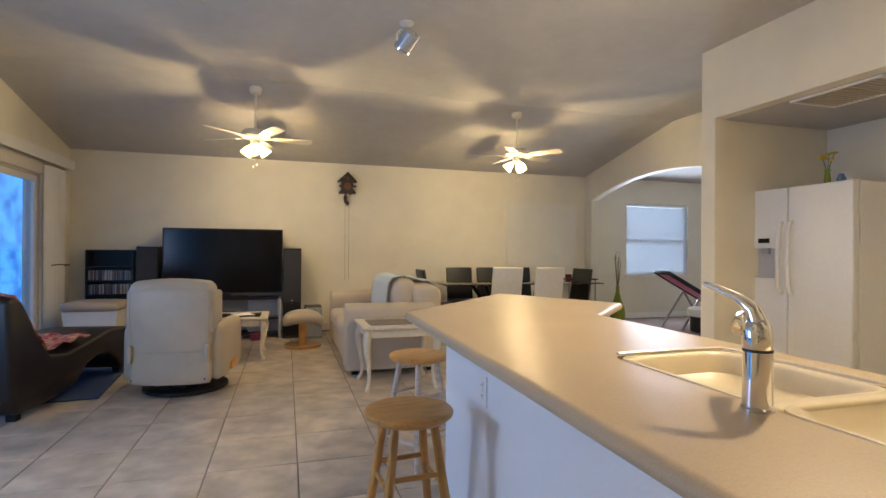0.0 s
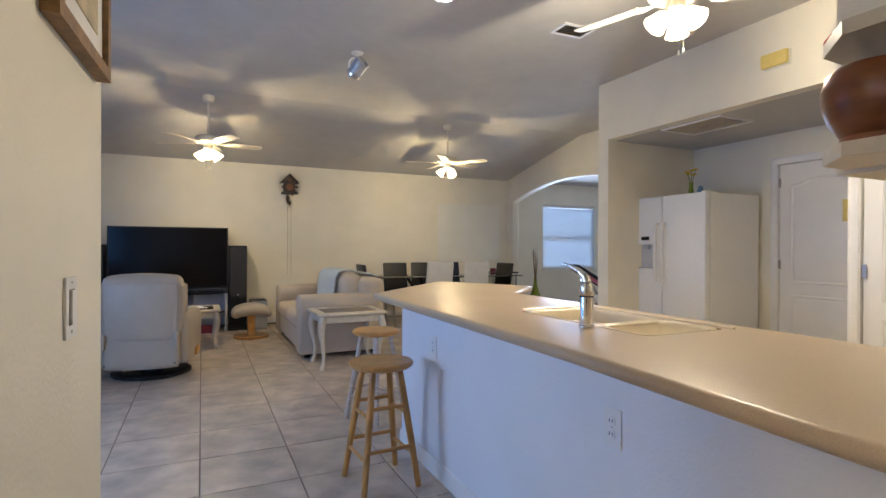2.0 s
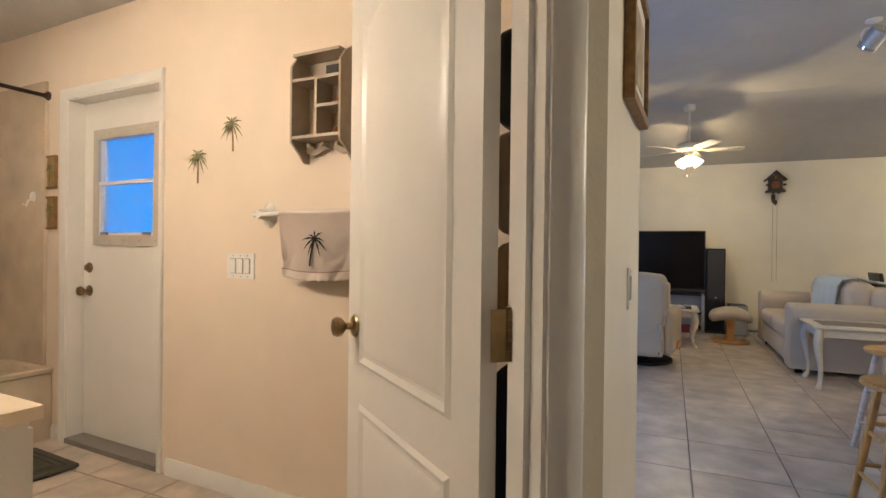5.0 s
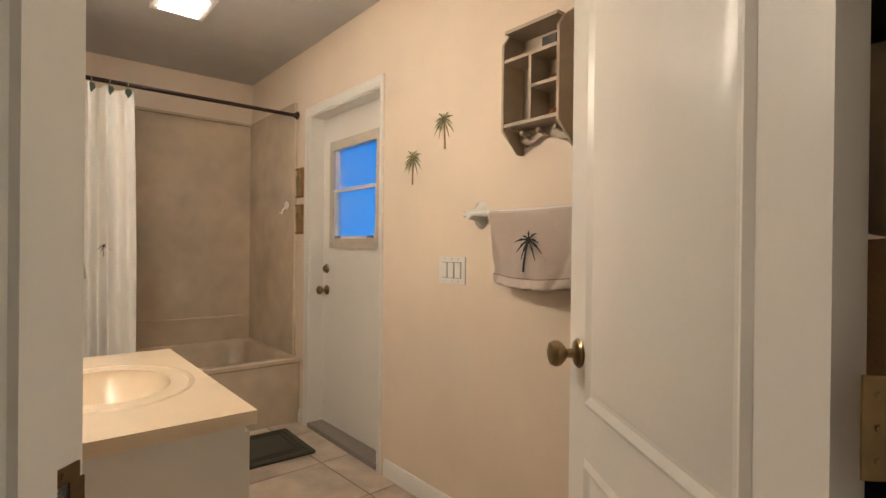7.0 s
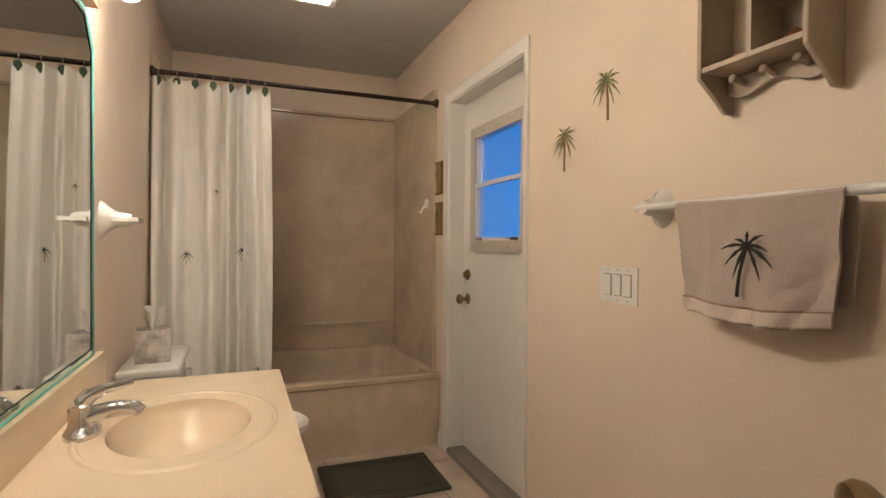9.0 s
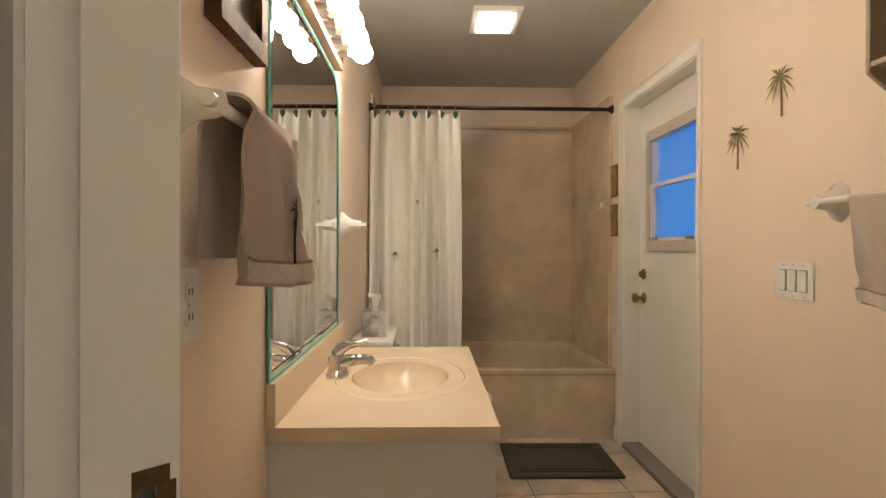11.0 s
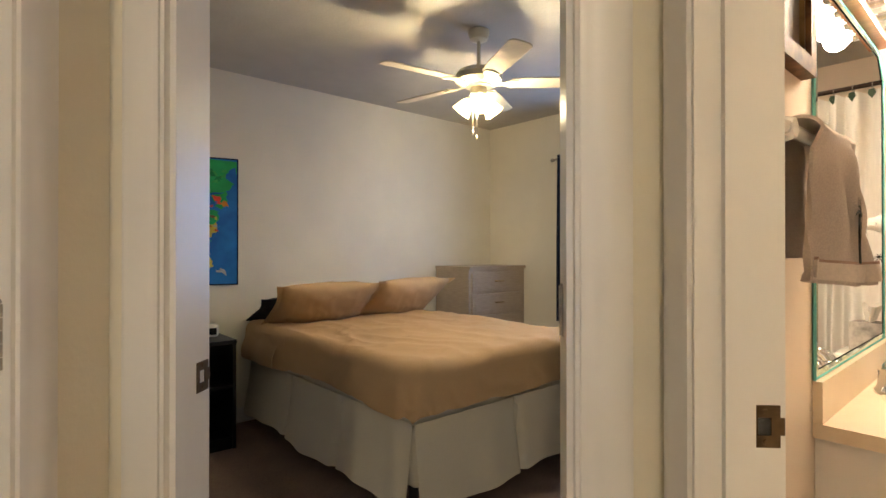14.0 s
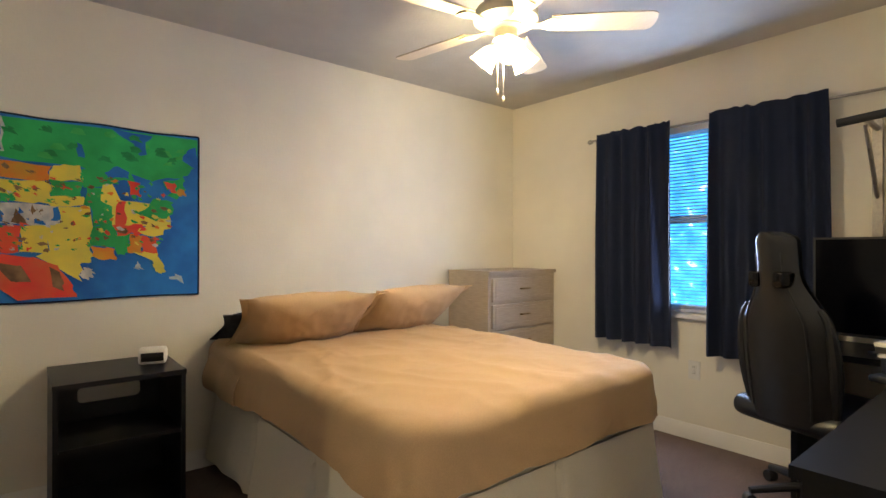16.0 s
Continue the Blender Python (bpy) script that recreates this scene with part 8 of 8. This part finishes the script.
e = thing("monitor", pose(-4.0, -1.38, 0.74, 0, 0, 90), "large black computer monitor on the desk", "monitor")
part("casing", boxes((-0.36, 0.36, -0.02, 0.025, 0.06, 0.525)), BLACK_SOFT, e, bevel=0.006)
part("screen", boxes((-0.35, 0.35, -0.024, -0.0205, 0.075, 0.515)), SCREEN, e)
part("neck", boxes((-0.03, 0.03, 0.026, 0.05, 0.01, 0.3)), BLACK_SOFT, e)
part("foot", prism([(-0.14, -0.08), (0.14, -0.08), (0.1, 0.1), (-0.1, 0.1)], 0, 0.012), BLACK_SOFT, e)
for k, (mt, h) in enumerate(((BLACK_SOFT, 0.035), (PAPER, 0.012), (NAVY, 0.045), (PAPER, 0.010), (BLACK_SOFT, 0.02), (PAPER, 0.014))):
    z = (0, 0.0352, 0.0474, 0.0926, 0.1028, 0.123)[k]
    tagged(obj("notebook", boxes((-0.20 + 0.012 * k, 0.20 - 0.01 * k, -0.14, 0.14 - 0.006 * k, 0, h)), mt, bevel=0.003, place=pose(-3.42, -1.21, 0.7405 + z, 0, 0, 8 - 5 * k)), "%s notebook in a stack on the desk" % {"BL": "black", "PA": "white", "NA": "navy blue"}["BL" if mt is BLACK_SOFT else "PA" if mt is PAPER else "NA"], "notebook")
e = thing("office_chair", pose(-3.82, -1.66, 0.012, 0, 0, 72), "black high-backed racing style office chair", "office chair")
def bk_f(sg):
    def f(u, v):
        a = 2 * u - 1
        z = 0.44 + 0.83 * v
        k = max(0.0, min(1.0, (v - 0.52) / 0.27))
        w = (0.245 + 0.028 * math.sin(math.pi * min(1, v * 1.6))) * (1 - k * k * (3 - 2 * k)) + 0.112 * k * k * (3 - 2 * k)
        if v > 0.95:
            w *= math.sqrt(max(0.02, 1 - ((v - 0.95) / 0.052) ** 2))
        d = 0.045 * (1 - abs(a) ** 3)
        return Vector((a * w * 0.76, -0.25 - 0.10 * v + sg * (d + 0.012) + 0.05 * a * a, z))
    return f
bm = sheet(bk_f(-1), 20, 40)
b2 = sheet(bk_f(1), 20, 40)
me = bpy.data.meshes.new("tmp")
b2.to_mesh(me)
b2.free()
bm.from_mesh(me)
bpy.data.meshes.remove(me)
CHAIRSKIN = mat("black vinyl chair", (0.010, 0.010, 0.011), 0.38, grain=0.25, scale=20, bump=0.3, bump_scale=220)
part("backrest", bm, CHAIRSKIN, e)
for s in (-1, 1):
    part("piping", bar([bk_f(-1)(0.5 + s * 0.33, 0.05 + 0.06 * k) + Vector((0, -0.002, 0)) for k in range(15)], 0.005, 6), BLACK_SOFT, e)
    part("bolster", bar([bk_f(-1)(0.5 + s * 0.49, 0.06 + 0.05 * k) for k in range(12)], [0.012 + 0.014 * math.sin(math.pi * k / 11) for k in range(12)], 10), CHAIRSKIN, e)
for s in (-1, 1):
    # black block in place of an opening, its colour standing for the shade inside
    part("slot", rounded(s * 0.055 - 0.025, s * 0.055 + 0.025, -0.388, -0.30, 1.03, 1.10, 0.012, 2), SCREEN, e)
    part("armrest", rounded(s * 0.28 - 0.04, s * 0.28 + 0.04, -0.12, 0.14, 0.66, 0.69, 0.012, 3), BLACK_SOFT, e)
    part("arm_post", bar([(s * 0.24, 0, 0.42), (s * 0.28, 0, 0.5), (s * 0.28, 0, 0.66)], 0.02, 10), BLACK_SOFT, e)
part("seat", rounded(-0.27, 0.27, -0.26, 0.27, 0.40, 0.50, 0.045, 4, 0.02), CHAIRSKIN, e)
part("column", turned([(0.03, 0.09), (0.03, 0.25), (0.022, 0.25), (0.022, 0.41)], 16), BLACK_SOFT, e)
for k in range(5):
    a = k * 2 * math.pi / 5 + 0.4
    c, s = math.cos(a), math.sin(a)
    part("base_arm", bar([(0.02 * c, 0.02 * s, 0.105), (0.16 * c, 0.16 * s, 0.095), (0.31 * c, 0.31 * s, 0.07)], [0.025, 0.02, 0.016], 10), BLACK_SOFT, e)
    part("caster", turned([(0.026, -0.022), (0.028, -0.018), (0.028, 0.018), (0.026, 0.022)], 16, pose(0.31 * c, 0.31 * s, 0.029, 90, 0, math.degrees(a))), BLACK_SOFT, e)
e = thing("pull_up_bar", pose(MW + 0.001, -1.58, 0), "grey steel bar with a black grip on the wall", "exercise bar")
part("grip", bar([(0.30, -0.06, 1.80), (0.28, 0.25, 1.83)], 0.02, 12), BLACK_SOFT, e)
part("post", boxes((0.0, 0.03, 0.02, 0.06, 1.2, 1.85)), STEEL, e, bevel=0.003)
part("arm", bar([(0.015, 0.04, 1.80), (0.30, 0.04, 1.81)], 0.014, 10), STEEL, e)
part("brace", bar([(0.015, 0.04, 1.45), (0.26, 0.04, 1.78)], 0.010, 8), STEEL, e)
# ---- floor tiles ----
floor = structure("floor", boxes((-5.2, 8.5, -4.4, 8.3, -0.2, -0.004)), GROUT, "beige ceramic tile floor with grey grout joints", "floor", place=LV)
PITCH, X0, Y0 = 0.472, -0.385, 2.65
tb = bmesh.new()
h = PITCH / 2 - 0.0035
lo = [tb.verts.new((sx * h, sy * h, -0.006)) for sx, sy in ((-1, -1), (1, -1), (1, 1), (-1, 1))]
mid = [tb.verts.new((sx * h, sy * h, -0.0015)) for sx, sy in ((-1, -1), (1, -1), (1, 1), (-1, 1))]
hi = [tb.verts.new((sx * (h - 0.0025), sy * (h - 0.0025), 0.0)) for sx, sy in ((-1, -1), (1, -1), (1, 1), (-1, 1))]
tb.faces.new(hi)
for p, q in ((lo, mid), (mid, hi)):
    for i in range(4):
        tb.faces.new((p[i], p[(i + 1) % 4], q[(i + 1) % 4], q[i]))
tile_mesh = bpy.data.meshes.new("tile")
tb.to_mesh(tile_mesh)
tb.free()
tile_mesh.materials.append(TILE)
rest_v, rest_f = [], []
near = []
for i in range(-10, 19):
    for j in range(-9, 12):
        x, y = X0 + PITCH * (i + 0.5), Y0 + PITCH * (j + 0.5)
        if x < -4.9 or x > 5.1 or y > 7.97 or y < -1.9:
            continue
        if y < -0.9 and x > 0.3:
            continue
        if x < -2.9 and y > 1.1:
            continue
        near.append((abs(x + 0.2) + 0.6 * abs(y - 2.5), x, y))
near.sort()
for n, (_, x, y) in enumerate(near):
    if n < 300:
        t_ob = new("tile", tile_mesh)
        t_ob.parent = floor
        t_ob.matrix_parent_inverse = Matrix.Identity(4)
        t_ob.matrix_basis = pose(x, y, 0, 0, 0, 90 * ((n * 7) % 4))
    else:
        b = len(rest_v)
        rest_v += [(x + sx * h, y + sy * h, z) for z in (-0.006, 0.0) for sx, sy in ((-1, -1), (1, -1), (1, 1), (-1, 1))]
        rest_f += [(b + 4, b + 5, b + 6, b + 7)] + [(b + k, b + (k + 1) % 4, b + 4 + (k + 1) % 4, b + 4 + k) for k in range(4)]
me = bpy.data.meshes.new("tiles")
me.from_pydata(rest_v, [], rest_f)
me.materials.append(TILE)
t_ob = new("tiles", me)
t_ob.parent = floor
t_ob.matrix_parent_inverse = Matrix.Identity(4)
tagged(t_ob, kind="stuff")
